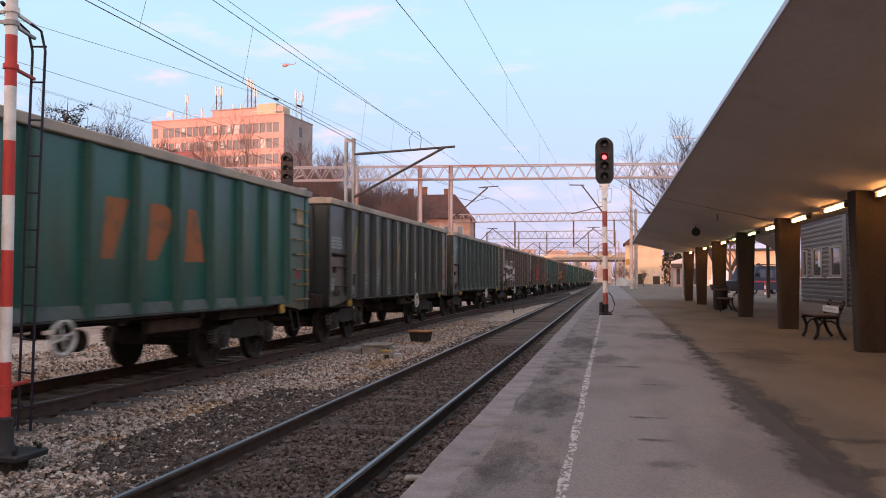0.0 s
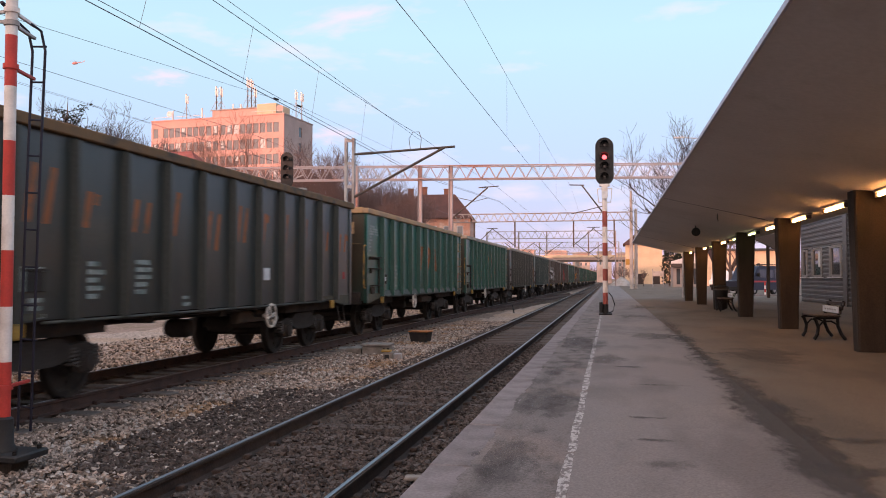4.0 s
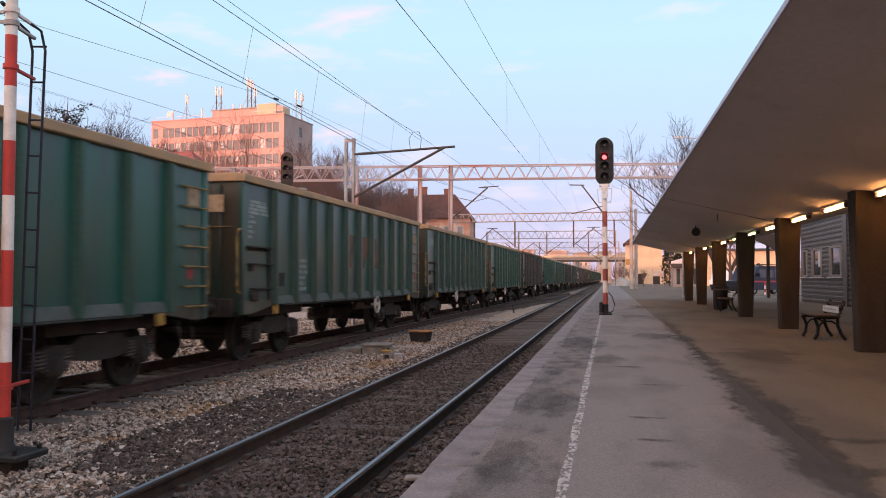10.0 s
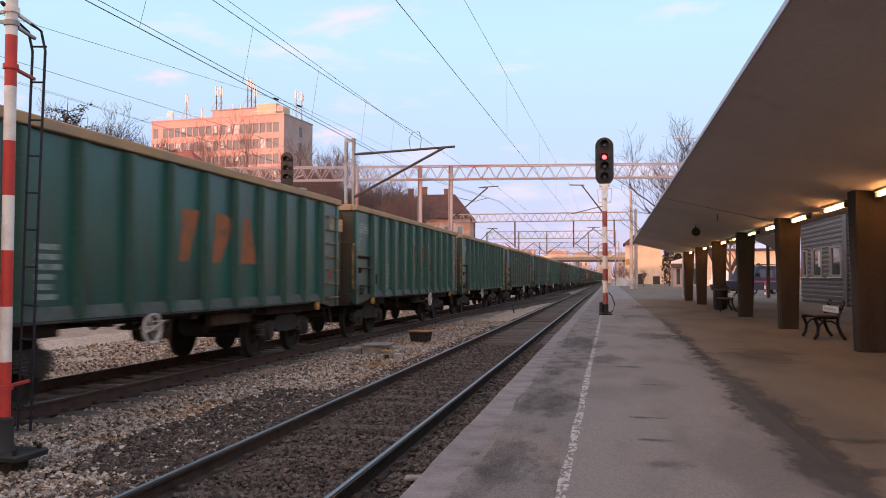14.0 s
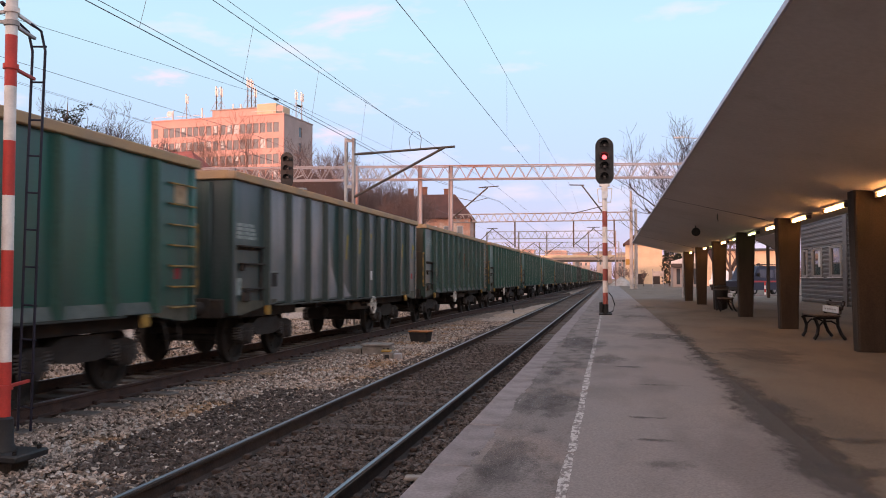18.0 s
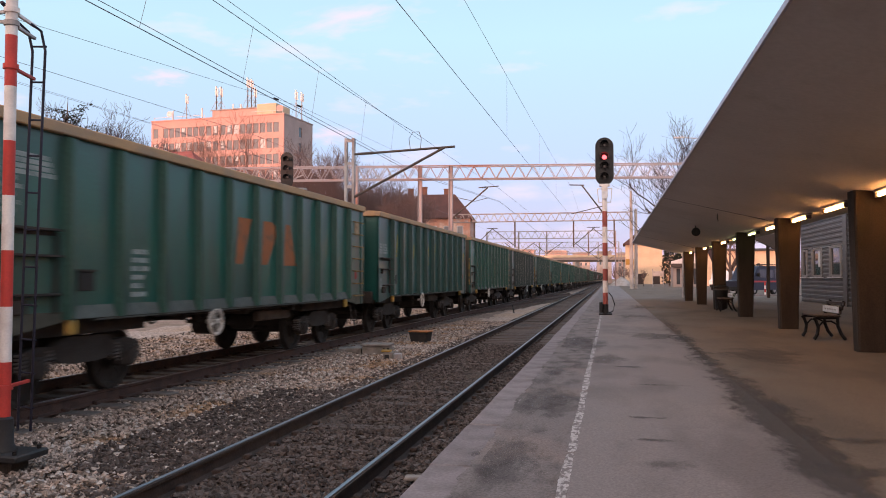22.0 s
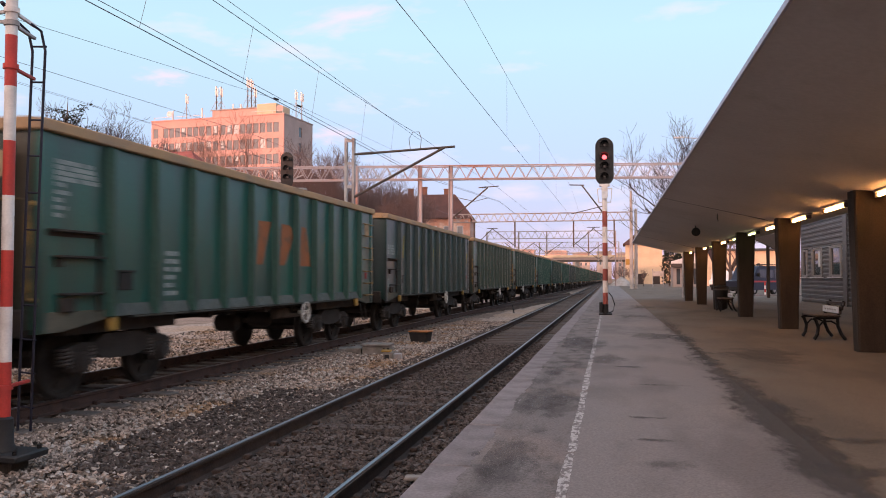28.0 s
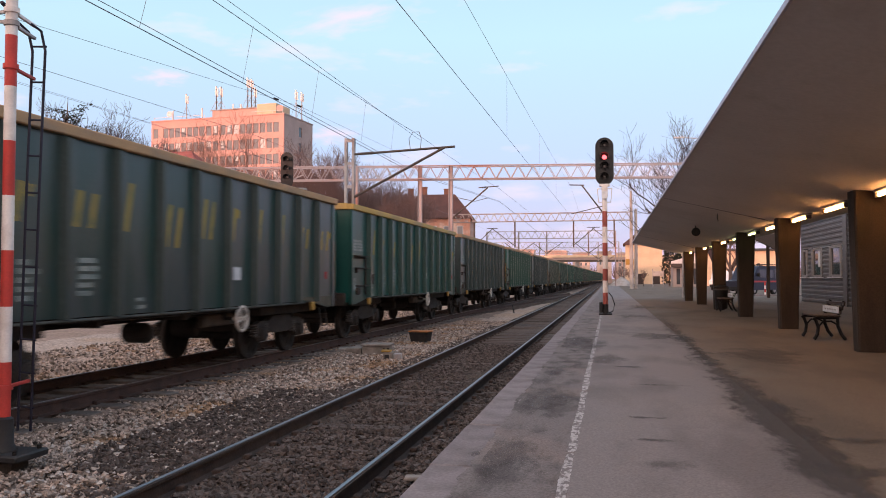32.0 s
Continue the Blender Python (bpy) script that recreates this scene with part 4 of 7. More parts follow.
def buffer_geo():
    g = Geo().box(-0.17, 0.17, 0, 0.05, -0.17, 0.17, 0.015)
    g.lathe((0, 0.05, 0), (0, 1, 0), [(0, 0.11), (0.26, 0.105), (0.26, 0.075), (0.485, 0.075), (0.49, 0.20), (0.52, 0.225), (0.545, 0.21)], 20)
    return g


def bogie(parent, y):
    b = part("bogie", shared("bogie", GRIME, lambda: Geo().box(-0.95, 0.95, -0.22, 0.22, 0.50, 0.80, 0.04).box(-0.9, 0.9, -1.2, -1.08, 0.52, 0.64, 0.02).box(-0.9, 0.9, 1.08, 1.2, 0.52, 0.64, 0.02)), None, parent, "grimy cast steel bogie", pose(0, y, 0))
    for s in (0, 180):
        sf = part("side_frame", shared("side_frame", GRIME_BROWN, side_frame_geo), None, b, at=pose(0, 0, 0, 0, 0, s))
    sets = []
    for dy in (-0.93, 0.93):
        sets.append(part("wheelset", shared("wheelset", WHEEL_STEEL, wheelset_geo), None, b, "steel wheels on an axle", pose(0, dy, 0.455)))
        for s in (0, 180):
            part("axle_box", shared("axle_box", GRIME_BROWN, axle_box_geo), None, b, at=pose(0.99 if s == 0 else -0.99, dy, 0, 0, 0, s))
            for d in (-0.24, 0.24):
                part("spring", shared("spring", SPRING, spring_geo), None, b, at=pose(1.0 if s == 0 else -1.0, dy + d, 0.42))
    return sets


def slanted(y, bars):
    """One letter-sized plain mark of leaning bars (y0, y1, z0, z1)."""
    g = Geo()
    for y0, y1, z0, z1 in bars:
        sh = lambda z: 0.20 * (z - 2.2)
        g.add([(HALF + 0.004, y + y0 + sh(z0), z0), (HALF + 0.004, y + y1 + sh(z0), z0), (HALF + 0.004, y + y1 + sh(z1), z1), (HALF + 0.004, y + y0 + sh(z1), z1)], [(0, 1, 2, 3)])
    return g


def marks(kind):
    """The operator's lettering as plain patches in its colour, one piece for each sign."""
    out = []
    if kind == "three":
        shapes = (((0.06, 1.78), (0.30, 1.78), (0.66, 2.58), (0.14, 2.58)),
                  ((0.06, 1.78), (0.30, 1.78), (0.70, 2.30), (0.66, 2.52), (0.50, 2.58), (0.14, 2.58)),
                  ((0.04, 1.78), (0.68, 1.78), (0.36, 2.58), (0.14, 2.58)))
        for i, sh in enumerate(shapes):
            y = POST_AT[4 + i] + 0.25
            out.append(Geo().add([(HALF + 0.004, y + a, z) for a, z in sh], [tuple(range(len(sh)))]))
    else:
        hs = [(2.15, 2.83, 0.42), (2.15, 2.60, 0.26), (2.15, 2.60, 0.40), (2.15, 2.80, 0.0), (1.98, 2.60, 0.40), (2.15, 2.78, 0.36), (2.15, 2.72, 0.22), (2.15, 2.78, 0.0), (2.15, 2.76, 0.0), (2.15, 2.58, 0.38), (2.15, 2.58, 0.30), (2.15, 2.58, 0.24)]
        for i, (z0, z1, wd) in enumerate(hs):
            y = POST_AT[i] + 0.20 if i < 10 else POST_AT[10] + (0.12, 0.66)[i - 10]
            bars = [(0, 0.11, z0, z1)]
            if wd:
                bars.append((wd - 0.10, wd, z1 - 0.16 if wd < 0.30 else z0, z1 - 0.02))
            out.append(slanted(y, bars))
    return out


def stencil_block(y0, z0, rows, w, seed, rh=0.05, gap=0.045):
    r = random.Random(seed)
    g = Geo()
    for i in range(rows):
        z = z0 - i * (rh + gap)
        ww = w * r.uniform(0.55, 1.0)
        g.add([(HALF + 0.003, y0, z), (HALF + 0.003, y0 + ww, z), (HALF + 0.003, y0 + ww, z + rh), (HALF + 0.003, y0, z + rh)], [(0, 1, 2, 3)])
    return g


def wagon(n, paint, mark, rim, wheel_off, label):
    w = thing("freight_wagon", label, "freight wagon", None, "open freight wagons of the train")
    P = PAINT[paint]
    for s in (0, 180):
        wall = part("side_wall", shared("side_wall", P, side_wall), None, w, at=pose(0, 0, 0, 0, 0, s))
        ys = POST_AT if s == 0 else [-q for q in POST_AT]
        for y in POST_AT:
            part("side_post", post_mesh(paint), None, wall, at=pose(0, y, 0))
        part("corner_post", shared("corner_post", P, corner_post), None, wall, at=pose(0, BODY - 0.07, 0))
        part("corner_post", shared("corner_post", P, corner_post), None, wall, at=pose(0, -BODY + 0.07, 0))
        for k in (1, -1) if s == 0 and paint != "deep" else ():
            part("corner_apron", shared("corner_apron_%d" % k, APRON, lambda: Geo().prism([(k * (BODY - 0.15), 0.905), (k * (BODY - 0.4), 0.905), (k * (BODY - 1.3), 1.025), (k * (BODY - 1.85), 1.095), (k * (BODY - 1.85), 1.14), (k * (BODY - 0.15), 1.14)], "x", HALF, HALF + 0.012)), None, wall, "dusty corner apron")
        part("sill", shared("sill", DUST, lambda: Geo().box(HALF - 0.02, HALF + 0.055, -BODY + 1.86, BODY - 1.86, SILL_Z - 0.07, SILL_Z - 0.035, 0.012)), None, wall, "dirty bottom sill")
        for i in range(10) if s == 0 and mark != "word" else ():
            part("panel_lip", shared("panel_lip", LIP_DUST, lambda: Geo().prism([(HALF - 0.005, 1.215), (HALF + 0.06, 1.08), (HALF + 0.06, 1.047), (HALF - 0.005, 1.047)], "y", -0.425, 0.425)), None, wall, at=pose(0, POST_AT[i] + 0.515, 0))
        part("top_rim", shared("top_rim", rim, lambda: Geo().box(HALF - 0.08, HALF + 0.085, -BODY - 0.05, BODY + 0.05, TOP_Z - 0.122, TOP_Z + 0.015, 0.015)), None, wall, "ochre top rim")
        E = P if mark == "word" else END_GRIME
        ew = part("end_wall", shared("end_wall", E, end_wall), None, w, at=pose(0, 0, 0, 0, 0, s))
        for x in (-0.95, -0.32, 0.32, 0.95):
            part("end_rib", shared("end_rib", E, end_rib), None, ew, at=pose(x, 0, 0))
        part("end_rim", shared("end_rim", rim, lambda: Geo().box(-HALF + 0.075, HALF - 0.075, BODY - 0.075, BODY + 0.06, TOP_Z - 0.122, TOP_Z + 0.03, 0.015)), None, ew)
        if mark != "word":
            part("end_placard", shared("end_placard", PLACARD, lambda: Geo().box(0.78, 1.08, BODY + 0.055, BODY + 0.062, 2.68, 2.98, 0.002)), None, ew, "faded orange notice plate", pose(0 if s == 0 else -1.86, 0, 0))
        for x in (-HALF + 0.02, HALF - 0.02) if s == 0 or mark != "word" else ():
            part("grab_frame", shared("grab_frame", YELLOW_DIRTY if mark == "three" else RAIL_BROWN, grab_frame), None, ew, "yellow grab rail", pose(x, BODY, 0))
        if s == 0 or mark != "word":
            part("end_rail", shared("end_rail", YELLOW_DIRTY if mark == "three" else RAIL_BROWN, lambda: Geo().tube((0.35, BODY + 0.09, 2.42), (1.25, BODY + 0.09, 2.42), 0.014, seg=6)), None, ew, at=pose(0 if s == 0 else -1.6, 0, 0))
        part("headstock", shared("headstock", GRIME, lambda: Geo().box(-1.25, 1.25, BODY - 0.12, BODY + 0.08, 0.86, 1.18, 0.02)), None, ew)
        for x in (-0.875, 0.875):
            part("buffer", shared("buffer", GRIME, buffer_geo), None, ew, "grimy round buffer", pose(x, BODY + 0.08, 1.03))
        part("coupling", shared("coupling", GRIME_BROWN, lambda: Geo().path([(0, BODY, 0.95), (0, BODY + 0.3, 0.93), (0, BODY + 0.45, 0.86), (0, BODY + 0.61, 0.88)], 0.05, 6)), None, ew)
        # ladder at the forward end, step panel at the other
        for z in (1.12, 1.42, 1.72, 2.02, 2.32, 2.62, 2.92) if s == 0 and mark != "word" else ():
            part("ladder_rung", shared("ladder_rung", YELLOW_DIRTY if mark == "three" and paint != "brown" else P, ladder_rung), None, wall, "ladder rung", pose(0, BODY - 0.43, z))
        if s == 0 and mark != "word":
            part("notice_plate", shared("notice_plate", PLACARD, lambda: Geo().box(HALF, HALF + 0.012, BODY - 0.60, BODY - 0.26, 2.64, 2.93, 0.003)), None, wall, "faded orange notice plate")
        part("step_frame", shared("step_frame", GRIME, lambda: Geo().box(HALF, HALF + 0.10, -BODY + 0.16, -BODY + 1.14, 2.07, 2.10, 0.006).box(HALF, HALF + 0.015, -BODY + 0.16, -BODY + 1.12, 2.02, 2.068).box(HALF, HALF + 0.10, -BODY + 0.26, -BODY + 1.16, 1.77, 1.80, 0.006).box(HALF, HALF + 0.10, -BODY + 0.36, -BODY + 1.14, 1.33, 1.36, 0.006).box(HALF, HALF + 0.035, -BODY + 1.10, -BODY + 1.16, 1.12, 2.06, 0.006).box(HALF, HALF + 0.05, -BODY + 0.30, -BODY + 0.40, 1.66, 1.768, 0.01)), None, wall, "dark step bars")
        if s == 0:
            part("step_box", shared("step_box", GRIME, lambda: Geo().box(HALF, HALF + 0.06, -BODY + 0.36, -BODY + 0.62, 1.13, 1.30, 0.015)), None, wall)
        if s == 0:
            part("door_latch", shared("door_latch", GRIME, lambda: Geo().box(HALF, HALF + 0.035, -BODY + 1.52, -BODY + 1.88, 1.61, 1.64, 0.005).box(HALF, HALF + 0.02, -BODY + 1.54, -BODY + 1.86, 1.38, 1.608, 0.004)), None, wall, "dark label holder")
        if s == 0 and n in (0, 1):
            part("label_card", shared("label_card", WHITE_PLATE, lambda: Geo().box(HALF + 0.02, HALF + 0.026, -BODY + 1.60, -BODY + 1.80, 1.46, 1.57)), None, wall, "white paper card in its holder")
        for y, gq in ((-5.0, None), (5.0, None)):
            part("lashing_ring", shared("lashing_ring", YELLOW, lambda: Geo().box(HALF + 0.0, HALF + 0.07, -0.085, 0.085, 0.86, 1.04, 0.02)), None, wall, "yellow jacking pad", pose(0, y, 0))
        mk = (ORANGE_FAINT if paint in ("dull", "brown", "rusty") or n in (-6, -10) else ORANGE) if mark == "three" or n == -1 else YELLOW_MARK
        if mark and s == 0:
            for i, gm in enumerate(marks(mark)):
                if n == -9 and i < 4:
                    continue
                part("painted_patch", shared("painted_patch_%s_%d" % (mark, i), mk, lambda: gm), None, wall, "worn painted patch")
        if s == 0 and mark != "word":
            rows_of = ((-BODY + 0.28, 2.87, 4, 0.86, 5, 0.052, 0.014), (-BODY + 0.28, 2.60, 5, 0.28, 8, 0.05, 0.04), (POST_AT[1] + 0.33, 1.86, 6, 0.48, 12, 0.065, 0.05))
        else:
            rows_of = ((-BODY + 0.14, 2.43, 4, 0.86, 5, 0.055, 0.018), (POST_AT[1] + 0.30, 1.68, 5, 0.36, 8, 0.06, 0.04), (POST_AT[2] + 0.30, 1.72, 5, 0.46, 12, 0.06, 0.04), (POST_AT[0] + 0.30, 1.26, 3, 0.36, 4, 0.05, 0.04), (POST_AT[3] + 0.5, 1.22, 2, 0.3, 3, 0.05, 0.05))
        for spec in rows_of if s == 0 else ():
            part("stencil", shared("stencil_%d_%d" % (100 * spec[0], spec[4]), FADED_MARK, lambda: stencil_block(*spec)), None, wall, "pale worn stencil rows")["kind"] = "stuff"
        if s == 0 and mark == "word":
            part("corner_plate", shared("corner_plate", FADED_MARK, lambda: Geo().box(HALF + 0.001, HALF + 0.014, -BODY + 0.05, -BODY + 0.34, 1.24, 1.53, 0.003)), None, wall, "pale corner plate")
        if s == 0:
            part("red_mark", shared("red_mark", RED_MARK, lambda: Geo().box(HALF, HALF + 0.004, BODY - 0.58, BODY - 0.42, 1.52, 1.68)), None, wall, "small red hazard mark")
        hw = part("handwheel_axle", shared("handwheel_axle", GRIME, lambda: Geo().tube((0.9, 0, 0), (1.40, 0, 0), 0.03, seg=8).box(1.0, 1.12, -0.06, 0.06, 0, 0.4, 0.01)), None, wall, at=pose(0, -BODY + wheel_off, 0.84))
        part("brake_handwheel", shared("brake_handwheel", HANDWHEEL, handwheel_geo), None, w, "white painted brake handwheel", pose(*(Matrix.Rotation(radians(s), 3, "Z") @ Vector((1.42, -BODY + wheel_off, 0.84))), 0, 0, s))
        st = part("end_step", shared("end_step", GRIME_BROWN, lambda: Geo().path([(HALF - 0.1, -0.18, 0.9), (HALF - 0.02, -0.18, 0.5), (HALF - 0.02, 0.18, 0.5), (HALF - 0.1, 0.18, 0.9)], 0.02, 5)), None, w, "bent step iron", pose(0, 0, 0, 0, 0, s) @ pose(0, BODY - 0.5, 0))
    if n == -9:
        for i in range(3):
            part("bleached_panel", Geo().box(HALF, HALF + 0.005, POST_AT[i] + 0.075, POST_AT[i + 1] - 0.075, 1.10, TOP_Z - 0.14), PAINT["bleached"], w, "side panel bleached to whitish grey")
        y = POST_AT[3] + 0.075
        part("bleached_panel", Geo().add([(HALF + 0.005, y + a, z) for a, z in ((0, 1.10), (0.87, 1.10), (0.80, 1.35), (0.42, 1.80), (0.30, 2.35), (0.12, 2.8), (0, 3.0))], [tuple(range(7))]), PAINT["bleached"], w, "side panel partly bleached to whitish grey")
        y = POST_AT[4] + 0.075
        part("bleached_panel", Geo().add([(HALF + 0.005, y + a, z) for a, z in ((0, 1.10), (0.87, 1.10), (0.55, 1.22), (0.25, 1.45), (0, 1.6))], [tuple(range(5))]), PAINT["bleached"], w, "side panel partly bleached to whitish grey")
    part("floor", shared("floor", GRIME, lambda: Geo().box(-HALF + 0.05, HALF - 0.05, -BODY + 0.06, BODY - 0.06, 1.10, 1.20)), None, w)
    part("centre_sill", shared("centre_sill", GRIME, lambda: Geo().box(-0.35, 0.35, -BODY + 0.1, BODY - 0.1, 0.84, 1.098, 0.02).box(-1.15, 1.15, 3.0, 5.6, 0.83, 1.06).box(-1.15, 1.15, -5.6, -3.0, 0.83, 1.06).box(-1.3, 1.3, -0.08, 0.08, 0.9, 1.09).box(-1.3, 1.3, -2.2, -2.08, 0.9, 1.09).box(-1.3, 1.3, 2.08, 2.2, 0.9, 1.09)), None, w)
    for y in (-0.1, 1.35):
        part("air_reservoir", shared("air_reservoir", GRIME, lambda: Geo().lathe((0.30, 0, 0.70), (1, 0, 0), [(0, 0.05), (0.04, 0.13), (0.10, 0.155), (0.40, 0.155), (0.46, 0.13), (0.5, 0.05)], 18).box(0.45, 0.55, -0.05, 0.05, 0.8, 0.92)), None, w, "round air reservoir", pose(0, y, 0))
    for y in (1.75,):
        part("brake_rigging", shared("brake_rigging", TANK, lambda: Geo().box(0.92, 1.08, -0.75, 0.75, 0.72, 0.93, 0.03).tube((1.04, -0.6, 0.8), (1.04, -0.6, 1.08), 0.03, seg=6).tube((1.04, 0.6, 0.8), (1.04, 0.6, 1.08), 0.03, seg=6)), None, w, "brown brake equipment box", pose(0, y, 0))
    if mark == "word":
        part("data_plate", shared("data_plate", WHITE_PLATE, lambda: Geo().box(HALF, HALF + 0.012, -0.13, 0.13, 1.5, 1.72, 0.003)), None, w, "white data plate", pose(0, POST_AT[6] + 0.42, 0))
        part("label_holder", shared("label_holder", FADED_MARK, lambda: Geo().box(HALF, HALF + 0.012, -0.17, 0.17, 1.38, 1.66, 0.003)), None, w, "pale label holder", pose(0, -4.72, 0))
    part("brake_pipe", shared("brake_pipe", GRIME_BROWN, lambda: Geo().path([(1.22, -2.9, 1.0), (1.24, -1.4, 0.98), (1.24, 1.6, 0.98), (1.22, 2.9, 1.0)], 0.02, 5)), None, w)
    return w, bogie(w, -4.2) + bogie(w, 4.2)


SPEC = {
    14: ("green", "three"), 13: ("dull", "three"), 12: ("green", "three"), 11: ("dull", "three"), 10: ("green", "three"), 9: ("dull", "three"),
    8: ("green", "three"), 7: ("brown", "three"), 6: ("dull", "three"), 5: ("brown", ""), 4: ("brown", ""), 3: ("faded", ""), 2: ("dark", "word"),
    1: ("green", "three"), 0: ("green", "three"), -1: ("dark", "word"), -2: ("green", "three"), -3: ("dull", "three"), -4: ("dull", "three"),
    -5: ("green", "three"), -6: ("green", "three"), -7: ("green", "three"), -8: ("dull", "three"), -9: ("faded", "word"), -10: ("green", "three"),
    -11: ("deep", "word"), -12: ("green", "three"), -13: ("dull", "three"), -14: ("rusty", "three"), -15: ("faded", "word"), -16: ("green", "three"),
    -17: ("faded", "word"), -18: ("deep", "word"), -19: ("faded", "word"), -20: ("green", "three"), -21: ("green", "three"),
}
WORDS = {"green": "green", "dull": "dull weathered green", "rusty": "rust-stained green", "dark": "dark grey", "deep": "deep green", "faded": "faded bluish green", "brown": "rusty brown"}
TRAIN = {}
for n, (paint, mark) in SPEC.items():
    rim = RIM_YELLOW if n in (-18,) else RAIL_BROWN if n == -1 else (RIM_PALE if n in (1, 2, 3, 4, 5) else RIM)
    off = 8.07 if n in (-1, -4, -6, -9, -14, -15, -16, -17, -18, -19, 2, 3) else 5.0
    lab = "open wagon with ribbed %s sides%s" % ("half-bleached dull green" if n == -9 else WORDS[paint], {"three": " and worn orange patches", "word": " and faded orange bars" if n == -1 else " and slanted yellow bars", "": ""}[mark])
    TRAIN[n] = wagon(n, paint, mark, rim, off, lab)


def graffiti(n, mat, y0, cells, seed):
    """Sprayed blotches on one side wall, one irregular patch a stroke."""
    r = random.Random(seed)
    wall = next(o for o in TRAIN[n][0].children if o.name.startswith("side_wall") and o.matrix_basis[0][0] > 0)
    for i in range(cells):
        g = Geo()
        cy, cz = y0 + 0.62 * i + r.uniform(-0.1, 0.1), 1.75 + r.uniform(-0.2, 0.25)
        k = min(range(11), key=lambda q: abs(POST_AT[q] - cy))
        if abs(POST_AT[k] - cy) < 0.4:
            cy = POST_AT[k] + (0.42 if cy >= POST_AT[k] else -0.42)
        ry, rz = r.uniform(0.26, 0.36), r.uniform(0.45, 0.75)
        pts = []
        for j in range(18):
            a = 2 * math.pi * j / 18
            q = 1 + 0.5 * noise.noise(Vector((math.cos(a) * 2 + seed + i, math.sin(a) * 2, i * 1.3)))
            pts.append((HALF + 0.004, cy + ry * q * math.cos(a), cz + rz * q * math.sin(a)))
        g.add(pts, [tuple(range(18))])
        part("graffiti_patch", g, mat, wall, "sprayed graffiti patch")
    # the spray also covers the flanks of the posts in that stretch
    for y in POST_AT:
        if y0 - 0.3 < y < y0 + 0.62 * cells:
            g = Geo()
            za = 1.3 + r.uniform(0, 0.3)
            zb = 2.1 + r.uniform(0, 0.5)
            zm, w = 0.5 * (za + zb), r.uniform(0.05, 0.25)
            for p, q in ((za, zm - w), (zm + w * 0.5, zb)):
                g.add([(HALF + 0.002, y - 0.069, p), (HALF + 0.120, y - 0.042, p), (HALF + 0.120, y - 0.042, q), (HALF + 0.002, y - 0.069, q)], [(0, 1, 2, 3)])
            part("graffiti_patch", g, mat, wall, "sprayed graffiti patch")


graffiti(4, GRAFFITI, -5.6, 7, 3)
graffiti(7, GRAFFITI_ORANGE, -4.8, 6, 5)
graffiti(5, RED_MARK, -2.0, 3, 8)


# ---- signals ----
def lamp_head(parent, lenses, lit, h, w):
    prof = []
    for i in range(13):
        a = math.pi * i / 12
        prof.append((w / 2 * math.cos(a), h / 2 - w / 2 + w / 2 * math.sin(a)))
    for i in range(13):
        a = math.pi + math.pi * i / 12
        prof.append((w / 2 * math.cos(a), -h / 2 + w / 2 + w / 2 * math.sin(a)))
    board = part("head_board", Geo().prism(prof, "y", -0.03, 0.03), BLACK, parent, "black rounded background board")
    part("rear_case", Geo().box(-w * 0.3, w * 0.3, 0.03, 0.26, -h / 2 + 0.16, h / 2 - 0.16, 0.03), BLACK, parent)
    for i, z in enumerate(lenses):
        g = Geo()
        n = 14
        vs, fs = [], []
        for j, (y, r) in enumerate(((-0.03, 0.145), (-0.27, 0.155))):
            for k in range(n + 1):
                a = radians(-25) + radians(230) * k / n
                vs.append((r * math.cos(a), y, z + r * math.sin(a)))
                vs.append(((r - 0.012) * math.cos(a), y, z + (r - 0.012) * math.sin(a)))
        m = 2 * (n + 1)
        for k in range(n):
            a = 2 * k
            fs += [(a, a + 2, m + a + 2, m + a), (a + 1, m + a + 1, m + a + 3, a + 3), (m + a, m + a + 2, m + a + 3, m + a + 1)]
        g.add(vs, fs)
        part("hood", g, BLACK, board, "black lamp hood")
        part("lens", Geo().lathe((0, -0.032, z), (0, -1, 0), [(0, 0.076), (0.02, 0.07), (0.035, 0.045)], 20), RED_LIGHT if i == lit else LENS, board, "glowing red lens" if i == lit else "dark lens")


